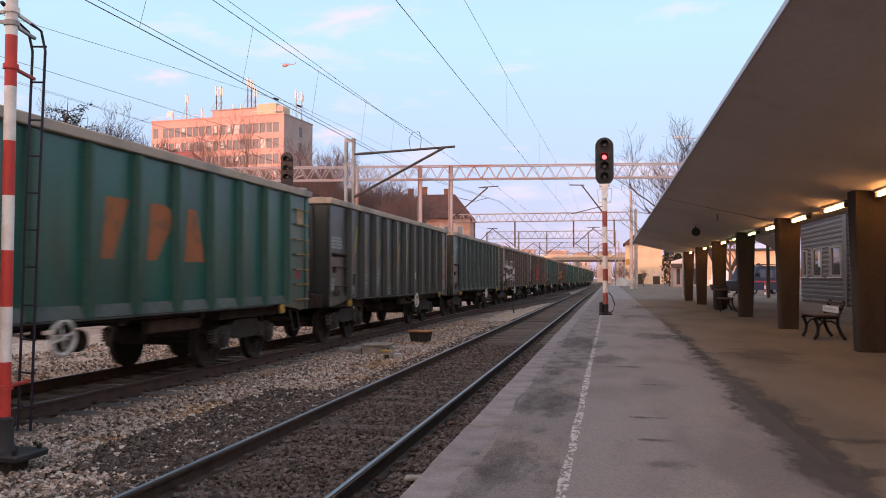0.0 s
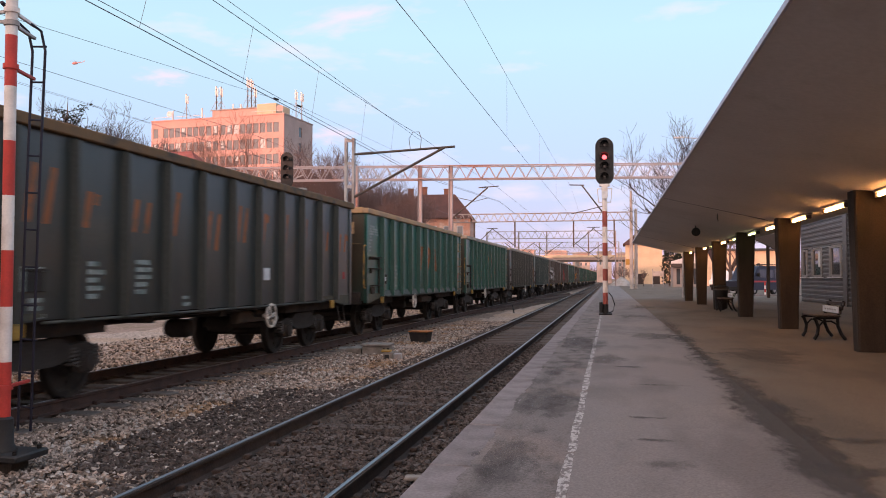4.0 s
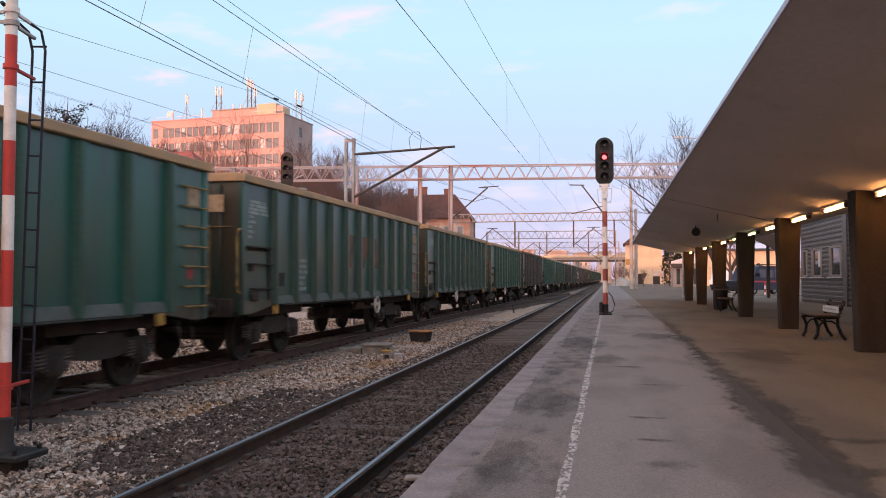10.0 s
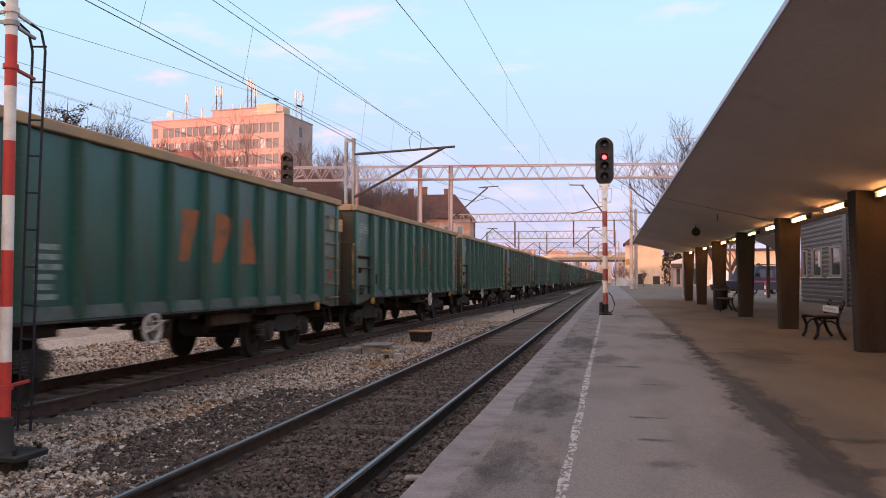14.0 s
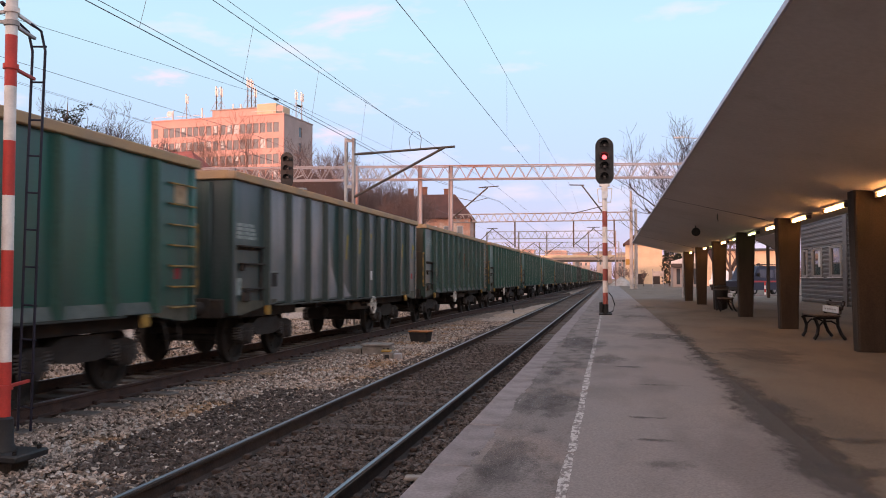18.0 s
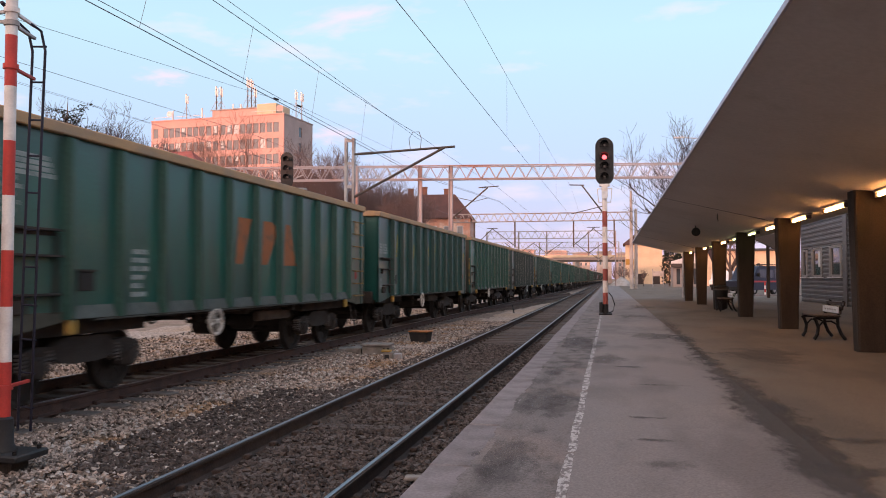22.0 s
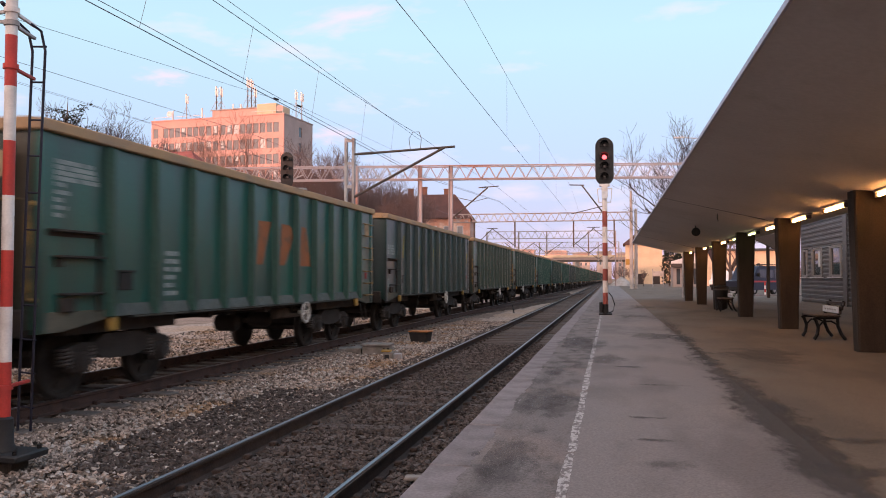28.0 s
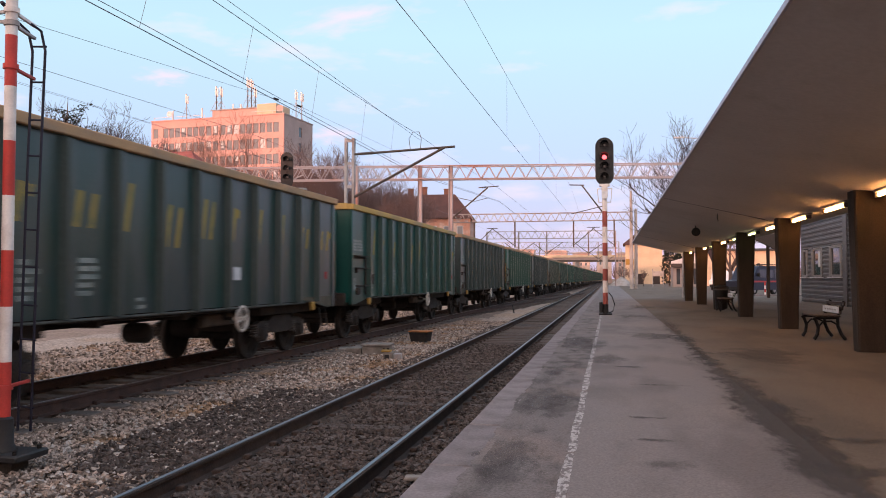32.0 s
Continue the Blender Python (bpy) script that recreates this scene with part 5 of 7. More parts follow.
def platform_signal():
    s = thing("light_signal", "red-lit colour light signal on a red and white mast", "railway signal", pose(-0.13, 28.2, PLAT_Z))
    bands = [(0.0, 0.36, BLACK), (0.36, 0.76, PAINT_RED_OLD), (0.76, 1.17, PAINT_WHITE), (1.17, 1.58, PAINT_RED_OLD), (1.58, 2.03, PAINT_WHITE), (2.03, 2.47, PAINT_RED_OLD), (2.47, 3.02, PAINT_WHITE), (3.02, 3.56, PAINT_RED_OLD), (3.56, 4.50, PAINT_WHITE)]
    bands = [(a * 0.968, b * 0.968, m) for a, b, m in bands]
    for a, b, m in bands:
        part("mast_band", Geo().tube((0, 0, a), (0, 0, b), 0.084 if m is not BLACK else 0.10, seg=18), m, s)
    part("foot", Geo().box(-0.22, 0.22, -0.20, 0.20, 0, 0.05, 0.02), IRON, s, "black cast foot")
    part("foot_box", Geo().box(-0.20, -0.09, -0.16, 0.02, 0.07, 0.42, 0.015), BLACK, s, "black terminal box")
    part("cable_loop", Geo().path([(0.10, -0.05, 0.06), (0.24, -0.05, 0.12), (0.30, -0.05, 0.35), (0.22, -0.05, 0.6), (0.11, -0.05, 0.74)], 0.018, 6), IRON, s)
    br = part("bracket", Geo().box(-0.17, 0.17, -0.1, 0.1, 4.28, 4.36, 0.01).box(-0.10, 0.10, -0.14, -0.10, 3.9, 4.32, 0.01).tube((-0.24, 0, 4.2), (0.24, 0, 4.2), 0.018, seg=6).tube((-0.24, 0, 4.2), (-0.2, 0, 3.75), 0.014, seg=6).tube((0.24, 0, 4.2), (0.2, 0, 3.75), 0.014, seg=6).tube((-0.2, 0, 3.75), (0.2, 0, 3.75), 0.014, seg=6), PAINT_WHITE, s, "pale steel bracket")
    part("number_board", Geo().box(-0.09, 0.09, -0.16, -0.145, 3.86, 4.12, 0.004), WHITE_PLATE, s, "small white plate")
    head = part("head", Geo().box(-0.1, 0.1, 0.02, 0.16, -0.78, -0.70, 0.01), BLACK, s, at=pose(0, -0.05, 5.115))
    lamp_head(head, (0.54, 0.135, -0.175, -0.53), 1, 1.60, 0.60)


platform_signal()


def freight_signal():
    s = thing("light_signal", "dark colour light signal on a mast beyond the freight track", "railway signal", pose(-15.3, 38.0, -0.3))
    part("mast", Geo().tube((0, 0, 0), (0, 0, 6.6), 0.09, seg=12), STEEL, s)
    part("foot", Geo().box(-0.3, 0.3, -0.3, 0.3, -0.1, 0.08, 0.02), CONCRETE, s)
    head = part("head", Geo().box(-0.1, 0.1, 0.02, 0.16, -0.85, -0.75, 0.01), BLACK, s, at=pose(0, -0.1, 7.15, 0, 0, 8))
    lamp_head(head, (0.50, 0.06, -0.36), 1, 1.72, 0.60)
    for o in head.children_recursive:
        if o.name.startswith("lens"):
            o.data.materials[0] = LENS
    for z in (6.2, 6.9):
        part("side_bracket", Geo().tube((0, 0.05, z - 0.3), (0.75, 0.05, z), 0.03, seg=6), STEEL, s)
    part("balcony", Geo().box(0.3, 0.9, -0.2, 0.3, 6.2, 6.26, 0.01), STEEL, s)


freight_signal()


def near_mast():
    m = thing("signal_mast", "red and white banded steel mast with a dark ladder", "signal mast", pose(-5.36, 6.62, 0))
    zs = [0.34, 0.83, 1.33, 1.84, 2.34, 2.84, 3.34, 3.81, 4.33, 4.83, 5.33]
    for i in range(len(zs) - 1):
        part("mast_band", Geo().tube((0, 0, zs[i]), (0, 0, zs[i + 1]), 0.052, seg=20), PAINT_RED if i % 2 == 0 else PAINT_WHITE, m)
    part("sleeve", Geo().lathe((0, 0, 0.03), (0, 0, 1), [(0, 0.115), (0.02, 0.115), (0.06, 0.085), (0.29, 0.078), (0.31, 0.055)], 20), BLACK, m, "black cast sleeve")
    base = part("base", Geo().box(-0.30, 0.30, -0.22, 0.22, -0.03, 0.035, 0.015), BLACK, m, "black cast base plate")
    # dark block whose colour stands for the shadow below the base plate
    part("plinth", Geo().box(-0.17, 0.17, -0.13, 0.13, -0.3, -0.031, 0.02), GRIME, base)
    for sx in (-0.24, 0.24):
        for sy in (-0.16, 0.16):
            part("bolt", Geo().tube((sx, sy, 0.03), (sx, sy, 0.07), 0.02, seg=6), IRON, base)
    # ladder, a little behind the mast
    lx0, lx1, ly = -0.22, -0.08, 0.48
    for x in (lx0, lx1):
        part("ladder_rail", Geo().path([(x - 0.02, ly, 0.12), (x + 0.03, ly, 2.4), (x + 0.07, ly, 3.8), (x + 0.06, ly - 0.05, 3.98), (x + (0.0 if x == lx0 else -0.05), ly - 0.18, 4.08), (x + (0.08 if x == lx0 else -0.05), ly - 0.45, 4.14)], 0.013, 8), LADDER, m, "dark steel ladder rail")
    for z in (0.35, 0.68, 1.0, 1.33, 1.70, 2.06, 2.42, 2.78, 3.13, 3.50, 3.85):
        k = 0.03 * min(z, 2.4) / 2.4 + 0.04 * max(0.0, z - 2.4) / 1.4
        part("ladder_rung", Geo().tube((lx0 - 0.01 + k, ly, z), (lx1 + 0.01 + k, ly, z - 0.01), 0.010, seg=6), LADDER, m)
    for z, mt in ((3.50, PAINT_RED), (4.02, PAINT_WHITE), (3.9, STEEL), (0.58, PAINT_RED)):
        c = part("clamp", Geo().lathe((0, 0, z), (0, 0, 1), [(0, 0.052), (0, 0.068), (0.045, 0.068), (0.045, 0.052)], 18), mt, m, "clamp ring")
        part("stay", Geo().box(-0.016, 0.016, 0.05, 0.48, z + 0.008, z + 0.038, 0.004, m=pose(0, 0, 0, 0, 0, 14)), mt, c)
    for z in (3.93, 4.02):
        part("step_iron", Geo().box(-0.24, -0.05, -0.012, 0.012, z, z + 0.03, 0.004), STEEL, m)


near_mast()


# ---- trackside boxes ----
b = thing("trackside_box", "black cable box with a rusty orange lid on the ballast", "cable box", pose(-5.15, 22.6, -0.2, 0, 0, -12))
part("body", Geo().add([(-0.22, -0.16, 0), (0.22, -0.16, 0), (0.22, 0.16, 0), (-0.22, 0.16, 0), (-0.27, -0.2, 0.30), (0.27, -0.2, 0.30), (0.27, 0.2, 0.30), (-0.27, 0.2, 0.30)], [(3, 2, 1, 0), (4, 5, 6, 7), (0, 1, 5, 4), (1, 2, 6, 5), (2, 3, 7, 6), (3, 0, 4, 7)]), BLACK, b)
part("lid", Geo().box(-0.29, 0.29, -0.22, 0.22, 0.30, 0.335, 0.01), shade("rusty_lid", (0.42, 0.17, 0.06), 0.8, spots=(0.25, 0.11, 0.05), spot_scale=5), b, "rusty orange lid")
for s in (-0.15, 0.15):
    part("leg", Geo().box(s - 0.03, s + 0.03, -0.05, 0.05, -0.12, 0.01), BLACK, b)
b = thing("concrete_box", "pale concrete cable chamber in the ballast", "cable box", pose(-5.35, 18.9, -0.22, 0, 0, 4))
part("body", Geo().box(-0.31, 0.31, -0.28, 0.28, 0, 0.23, 0.02), BOX_GREY, b)
part("lid", Geo().box(-0.34, 0.34, -0.31, 0.31, 0.232, 0.28, 0.012), BOX_GREY, b)
part("wing", Geo().box(-0.75, -0.375, -0.1, 0.2, 0, 0.17, 0.02), BOX_GREY, b)
for x in (0.18, 0.28):
    part("vent", Geo().box(x, x + 0.05, -0.288, -0.281, 0.10, 0.20), BLACK, b)
b = thing("point_motor", "small grey trackside device with a yellow lid", "cable box", pose(-4.72, 17.75, -0.22, 0, 0, 8))
part("body", Geo().box(-0.16, 0.06, -0.16, 0.16, 0, 0.20, 0.02), BOX_GREY, b)
part("lid", Geo().box(-0.20, 0.02, -0.18, 0.10, 0.20, 0.235, 0.01), YELLOW, b, "yellow lid")
part("side_box", Geo().box(0.065, 0.24, -0.12, 0.14, 0, 0.16, 0.015), STEEL, b)
part("opening", Geo().box(-0.12, -0.02, -0.168, -0.161, 0.04, 0.14), BLACK, b)
for i, (x, y) in enumerate([(-5.9, 19.6), (-6.1, 19.1)]):
    solid("concrete_slab", Geo().box(-0.26, 0.26, -0.2, 0.2, 0, 0.12, 0.02), BOX_GREY, "loose concrete trough lid on the ballast", "slab", "trough lids", at=pose(x, y, -0.2, 3, 2, 15 * i))
mk = thing("marker_post", "thin dark leaning marker post in the ballast", "marker post", pose(-4.77, 42.4, -0.22, 0, -12, 0))
part("post", Geo().tube((0, 0, -0.05), (0, 0, 0.45), 0.03, seg=8), BLACK, mk)
solid("concrete_slab", Geo().box(-0.10, 0.10, -0.06, 0.06, 0, 0.035, 0.01), BOX_GREY, "pale broken slab beside the rail", "slab", at=pose(-1.62, 6.95, -0.13, 0, 0, 8))


# ---- benches, bin, loudspeaker under the canopy ----
def bench(y, back, words):
    b = thing("platform_bench", words, "bench", pose(3.93, y, PLAT_Z), "platform benches")
    for yy in (-0.5, 0.5):
        g = Geo().path([(0.0, yy, 0.012), (0.06, yy, 0.10), (0.085, yy, 0.24), (0.04, yy, 0.38), (0.0, yy, 0.432)], 0.034, 7)
        g.path([(0.58, yy, 0.012), (0.50, yy, 0.12), (0.44, yy, 0.28), (0.435, yy, 0.44), (0.50, yy, 0.60), (0.56, yy, 0.76)], 0.034, 7)
        g.path([(0.0, yy, 0.432), (0.22, yy, 0.425), (0.44, yy, 0.432)], 0.022, 7)
        g.path([(0.085, yy, 0.26), (0.17, yy, 0.36), (0.32, yy, 0.37), (0.435, yy, 0.30)], 0.018, 7)
        part("leg", g, IRON, b, "curved cast iron leg frame")
    for i in range(4):
        part("seat_slat", Geo().box(0.03 + 0.11 * i, 0.125 + 0.11 * i, -0.66, 0.66, 0.452, 0.487, 0.008), BENCH_WOOD, b)
    for i in range(3):
        z = 0.51 + 0.082 * i
        x = 0.445 + 0.033 * i
        part("back_slat", Geo().box(x, x + 0.03, -0.66, 0.66, z, z + 0.068, 0.006), back, b)
    part("plate", Geo().box(0.425, 0.443, -0.60, 0.60, 0.525, 0.655, 0.004), WHITE_PLATE, b, "white information plate")
    for i in range(5):
        part("plate_bar", Geo().box(0.4215, 0.4245, -0.42 + 0.18 * i, -0.30 + 0.18 * i, 0.575, 0.605), STEEL, b)


bench(17.95, BENCH_WOOD, "dark slatted bench with cast iron legs and a white plate")
bench(32.1, WHITE_TRIM, "dark bench with cast iron legs and whitish back slats")
bn = thing("litter_bin", "dark round litter bin beside a canopy post", "bin", pose(4.25, 34.9 - 2.2, PLAT_Z))
bn.matrix_basis = pose(4.2, 33.3, PLAT_Z)
part("barrel", Geo().lathe((0, 0, 0.05), (0, 0, 1), [(0, 0.20), (0.03, 0.23), (0.70, 0.26), (0.72, 0.24)], 20), IRON, bn)
part("rim", Geo().ring((0, 0, 0.78), (0, 0, 1), 0.26, 0.03, 20, 6), STEEL_DARK, bn)
part("foot", Geo().tube((0, 0, 0), (0, 0, 0.05), 0.12, seg=14), IRON, bn)
part("lid", Geo().lathe((0, 0, 0.86), (0, 0, 1), [(0, 0.28), (0.04, 0.26), (0.10, 0.10)], 20), IRON, bn)
for a in (0, 2.1, 4.2):
    part("lid_stay", Geo().tube((0.25 * math.cos(a), 0.25 * math.sin(a), 0.76), (0.25 * math.cos(a), 0.25 * math.sin(a), 0.88), 0.012, seg=6), IRON, bn)
sp = thing("loudspeaker", "round dark loudspeaker hanging under the canopy", "loudspeaker", pose(2.78, 28.2, 3.10))
part("cone", Geo().lathe((0, -0.12, 0), (0, 1, 0), [(0, 0.125), (0.03, 0.14), (0.16, 0.09), (0.24, 0.06)], 22), BLACK, sp)
part("stem", Geo().tube((0, 0, 0.1), (0, 0, 0.24), 0.02, seg=8), BLACK, sp)
hk = thing("ceiling_hook", "small dark hanging hook under the canopy", "hook", pose(2.82, 22.93, 3.28))
part("rod", Geo().path([(0, 0, 0.03), (0, 0, -0.12), (0.02, 0, -0.16), (0.0, 0, -0.19)], 0.012, 6), BLACK, hk)


# ---- clad station annexe ----
annexe = thing("station_annexe", "grey corrugated metal station annexe with white window frames", "station building", kind="structure")
AX, AY0, AY1, AZ0, AZ1 = 10.0, 8.0, 46.8, PLAT_Z - 0.02, 5.2


def corrugated(y0, y1, z0, z1, name="cladding_sheet"):
    g = Geo()
    pts = []
    z = z0
    while z < z1 - 1e-6:
        for dx, dz in ((0.0, 0.0), (0.0, 0.08), (-0.045, 0.11), (-0.045, 0.19)):
            if z + dz <= z1:
                pts.append((AX + dx, z + dz))
        z += 0.22
    pts.append((AX, z1))
    back = [(AX + 0.06, z1), (AX + 0.06, z0)]
    n = len(pts)
    vs = [(x, y0, z) for x, z in pts + back] + [(x, y1, z) for x, z in pts + back]
    m = n + 2
    fs = [(i, i + 1, m + i + 1, m + i) for i in range(n - 1)] + [(n - 1, n, m + n, m + n - 1), (n, n + 1, m + n + 1, m + n), (n + 1, 0, m, m + n + 1)]
    g.add(vs, fs)
    return part(name, g, CLAD, annexe, "grey corrugated metal sheet")


WIN = [(38.95, 41.1), (42.35, 44.5), (45.3, 46.6), (30.0, 32.2), (24.0, 26.2)]
WZ0, WZ1 = 1.66, 3.06
corrugated(AY0, AY1, WZ1 + 0.05, AZ1)
corrugated(AY0, AY1, AZ0, WZ0 - 0.05)
edges = sorted(WIN)
ycur = AY0
for a, c in edges:
    corrugated(ycur, a - 0.02, WZ0 - 0.049, WZ1 + 0.049)
    ycur = c + 0.02
corrugated(ycur, AY1, WZ0 - 0.049, WZ1 + 0.049)
part("inner_wall", Geo().box(AX + 0.45, AX + 0.55, AY0, AY1, AZ0, AZ1), WHITE_TRIM, annexe)
part("end_wall", Geo().box(AX, AX + 8, AY1, AY1 + 0.2, AZ0, AZ1), CLAD, annexe)
part("roof", Geo().box(AX - 0.06, AX + 8, AY0, AY1 + 0.25, AZ1, AZ1 + 0.2), ROOF_DARK, annexe)
part("pilaster", Geo().box(AX - 0.09, AX - 0.046, 38.05, 38.62, AZ0, AZ1, 0.01), CLAD, annexe, "pale vertical cover strip")
for a, c in WIN:
    w = part("window_frame", Geo().box(AX - 0.06, AX + 0.1, a, a + 0.3, WZ0, WZ1, 0.01).box(AX - 0.06, AX + 0.1, c - 0.3, c, WZ0, WZ1, 0.01).box(AX - 0.06, AX + 0.1, a + 0.3, c - 0.3, WZ0, WZ0 + 0.1, 0.01).box(AX - 0.06, AX + 0.1, a + 0.3, c - 0.3, WZ1 - 0.1, WZ1, 0.01), FRAME_GREY, annexe, "white window frame")
    part("pane", Geo().box(AX + 0.01, AX + 0.03, a + 0.3, c - 0.3, WZ0 + 0.1, WZ1 - 0.1), WIN_DARK, w, "dark window pane")
    part("sill", Geo().box(AX - 0.14, AX + 0.0, a - 0.05, c + 0.05, WZ0 - 0.05, WZ0 - 0.01, 0.006), WHITE_TRIM, w)
part("blind", Geo().box(AX - 0.004, AX + 0.006, 42.6, 43.3, 2.15, 2.9), WHITE_TRIM, annexe, "half drawn white blind")

# dark lean-to roof past the annexe
lt = thing("lean_to_shelter", "dark brown lean-to roof beyond the annexe", "shelter", kind="structure")
part("roof", Geo().prism([(7.4, 4.3), (10.0, 2.95), (10.0, 5.0), (7.4, 5.0)], "y", 50.6, 51.0), ROOF_DARK, lt, "dark sloping roof edge")
part("roof_deck", Geo().box(7.4, 10.0, 51.0, 55, 4.8, 5.0), ROOF_DARK, lt)
for y in (51.0, 54.5):
    part("post", Geo().box(9.6, 9.78, y, y + 0.16, PLAT_Z - 0.004, 4.8, 0.01), POST, lt)


# ---- overhead line: portals, masts, wires ----
def lattice(parent, p, q, h, d, step, joined, mat):
    """Box truss between p and q: four chords and zigzag members."""
    p, q = Vector(p), Vector(q)
    L = (q - p).length
    w = (q - p).normalized()
    side = Vector((w.y, -w.x, 0)) * d / 2
    up = Vector((0, 0, h))
    for sgn in (-1, 1):
        for u in (Vector((0, 0, 0)), up):
            part("chord", Geo().tube(p + sgn * side + u, q + sgn * side + u, 0.042, seg=6), mat, parent)
    n = max(2, int(L / step))
    g = Geo()
    for sgn in (-1, 1):
        for i in range(n):
            a = p + w * (L * i / n) + sgn * side
            b = p + w * (L * (i + 1) / n) + sgn * side
            m = p + w * (L * (i + 0.5) / n) + sgn * side
            gg = g if joined else Geo()
            gg.tube(a, m + up, 0.028, seg=4, caps=False).tube(m + up, b, 0.028, seg=4, caps=False)
            if not joined:
                part("lattice_member", gg, mat, parent)
    if joined:
        part("lattice", g, mat, parent)["kind"] = "stuff"


def mast_h(parent, x, y, z0, z1, mat, w=0.28):
    part("leg", Geo().box(x - w / 2, x + w / 2, y - 0.02, y + 0.02, z0, z1).box(x - w / 2, x - w / 2 + 0.03, y - 0.12, y + 0.12, z0, z1).box(x + w / 2 - 0.03, x + w / 2, y - 0.12, y + 0.12, z0, z1), mat, parent, "steel leg")


def insulated_arm(parent, a, b, mat, r=0.045):
    a, b = Vector(a), Vector(b)
    part("arm", Geo().tube(a, b, r, seg=8), mat, parent)
    d = (b - a).normalized()
    g = Geo()
    for i in range(4):
        g.lathe(a + d * (0.25 + 0.09 * i), d, [(0, r), (0.02, r + 0.05), (0.04, r)], 10)
    part("insulator", g, IRON, parent, "dark ribbed insulator")


pt = thing("catenary_portal", "weathered pinkish lattice portal carrying the overhead line", "catenary portal", group="catenary portals")
PORT = shade("portal_steel", (0.36, 0.33, 0.345), 0.7, 0.1, spots=(0.33, 0.17, 0.135), spot_scale=0.30, spot_range=(0.50, 0.66), grain=0.12, bump=0.1)
yl = lambda x: 54.8 + (x - 4.2) * 0.12
lattice(pt, (-30, yl(-30), 8.05), (5.2, yl(5.2), 8.05), 0.86, 0.7, 0.95, False, PORT)
for x in (-24.5, -16.3, -12.1, -10.1, 4.7):
    mast_h(pt, x, yl(x), -0.3, 8.95, PORT if x < 0 else STEEL, 0.26)
insulated_arm(pt, (-10.0, yl(-10), 5.5), (-7.6, yl(-10) - 0.4, 7.42), STEEL_DARK)
insulated_arm(pt, (-8.2, yl(-10) - 0.4, 7.42), (-6.9, yl(-10) - 0.4, 7.5), STEEL_DARK, 0.03)
part("pull_off", Geo().path([(-9.9, yl(-10), 6.9), (-8.5, yl(-10) - 0.3, 6.55), (-7.6, yl(-10) - 0.4, 6.75)], 0.02, 5), STEEL_DARK, pt)

pt = thing("catenary_portal", "grey lattice portal with hanging posts over the station throat", "catenary portal", group="catenary portals")
lattice(pt, (-18.5, 97, 8.25), (2.5, 97, 8.25), 0.92, 0.7, 0.95, False, STEEL)
for x in (-15.6, -10.8, -4.0, 0.6):
    part("hanging_post", Geo().box(x - 0.08, x + 0.08, 96.92, 97.08, 5.2, 8.3), STEEL_DARK, pt, "dark hanging post")
for x0, x1 in ((-4.0, -1.6), (0.6, -1.9), (-10.8, -13.4), (-15.6, -13.4)):
    insulated_arm(pt, (x0, 96.8, 5.4), (x1, 96.6, 7.4), STEEL_DARK, 0.045)
    part("crossbar", Geo().tube((x1 - 0.6, 96.6, 7.45), (x1 + 0.6, 96.6, 7.45), 0.04, seg=6), STEEL_DARK, pt)
for x in (-18.3, 2.5):
    part("leg", Geo().tube((x, 97, -0.3 if x < 0 else PLAT_Z - 0.004), (x, 97, 9.3 if x < 0 else 11.6), 0.24, 0.15, seg=12), CONCRETE, pt, "round concrete leg")
part("leg", Geo().tube((3.05, 98, PLAT_Z - 0.004), (3.05, 98, 9.6), 0.22, 0.15, seg=12), CONCRETE, pt, "round concrete leg")
for k, (y, xa, xb) in enumerate(((134, -19.5, 1.0), (175, -24, 2.0), (215, -30, 3.0))):
    pt = thing("catenary_portal", "distant grey lattice portal over the station throat", "catenary portal", group="catenary portals")
    lattice(pt, (xa, y, 8.0), (xb, y, 8.0), 1.15, 0.8, 1.2, True, STEEL)
    for x in (xa, xa + 5.2, xa + 9.7, xb - 4.2, xb):
        mast_h(pt, x, y, -0.3 if x in (xa, xb) else 5.2, 9.1, STEEL if k else PORT, 0.2)
    for x in (xa + 5.2, xa + 9.7, xb - 4.2):
        insulated_arm(pt, (x, y - 0.2, 5.6), (x + 2.6, y - 0.3, 7.4), STEEL_DARK, 0.05)
        insulated_arm(pt, (x, y - 0.2, 5.6), (x - 2.2, y - 0.3, 7.3), STEEL_DARK, 0.05)

mt = thing("catenary_mast", "paired steel channel mast with a cantilever over the freight track", "catenary mast", pose(0, 0, 0))
for x in (-10.06, -9.76):
    part("channel", Geo().box(x - 0.05, x + 0.05, 30.9, 31.1, -0.3, 7.06, 0.008), STEEL, mt, "pale steel channel")
for z in np.arange(0.6, 7.0, 0.9):
    part("batten", Geo().box(-10.01, -9.81, 30.93, 30.96, z, z + 0.12), STEEL, mt)
part("cantilever_tube", Geo().tube((-9.72, 30.95, 6.42), (-5.7, 30.8, 6.58), 0.045, seg=8), STEEL_DARK, mt, "dark top tube")
part("cantilever_brace", Geo().tube((-9.72, 30.95, 4.75), (-6.1, 30.8, 6.56), 0.05, seg=8), STEEL_DARK, mt, "dark diagonal brace")
g = Geo()
for i in range(5):
    g.lathe((-9.45 + 0.1 * i, 30.94, 6.435 + 0.004 * i), (1, 0, 0.04), [(0, 0.045), (0.03, 0.075), (0.06, 0.045)], 10)
part("insulator", g, STEEL_DARK, mt)
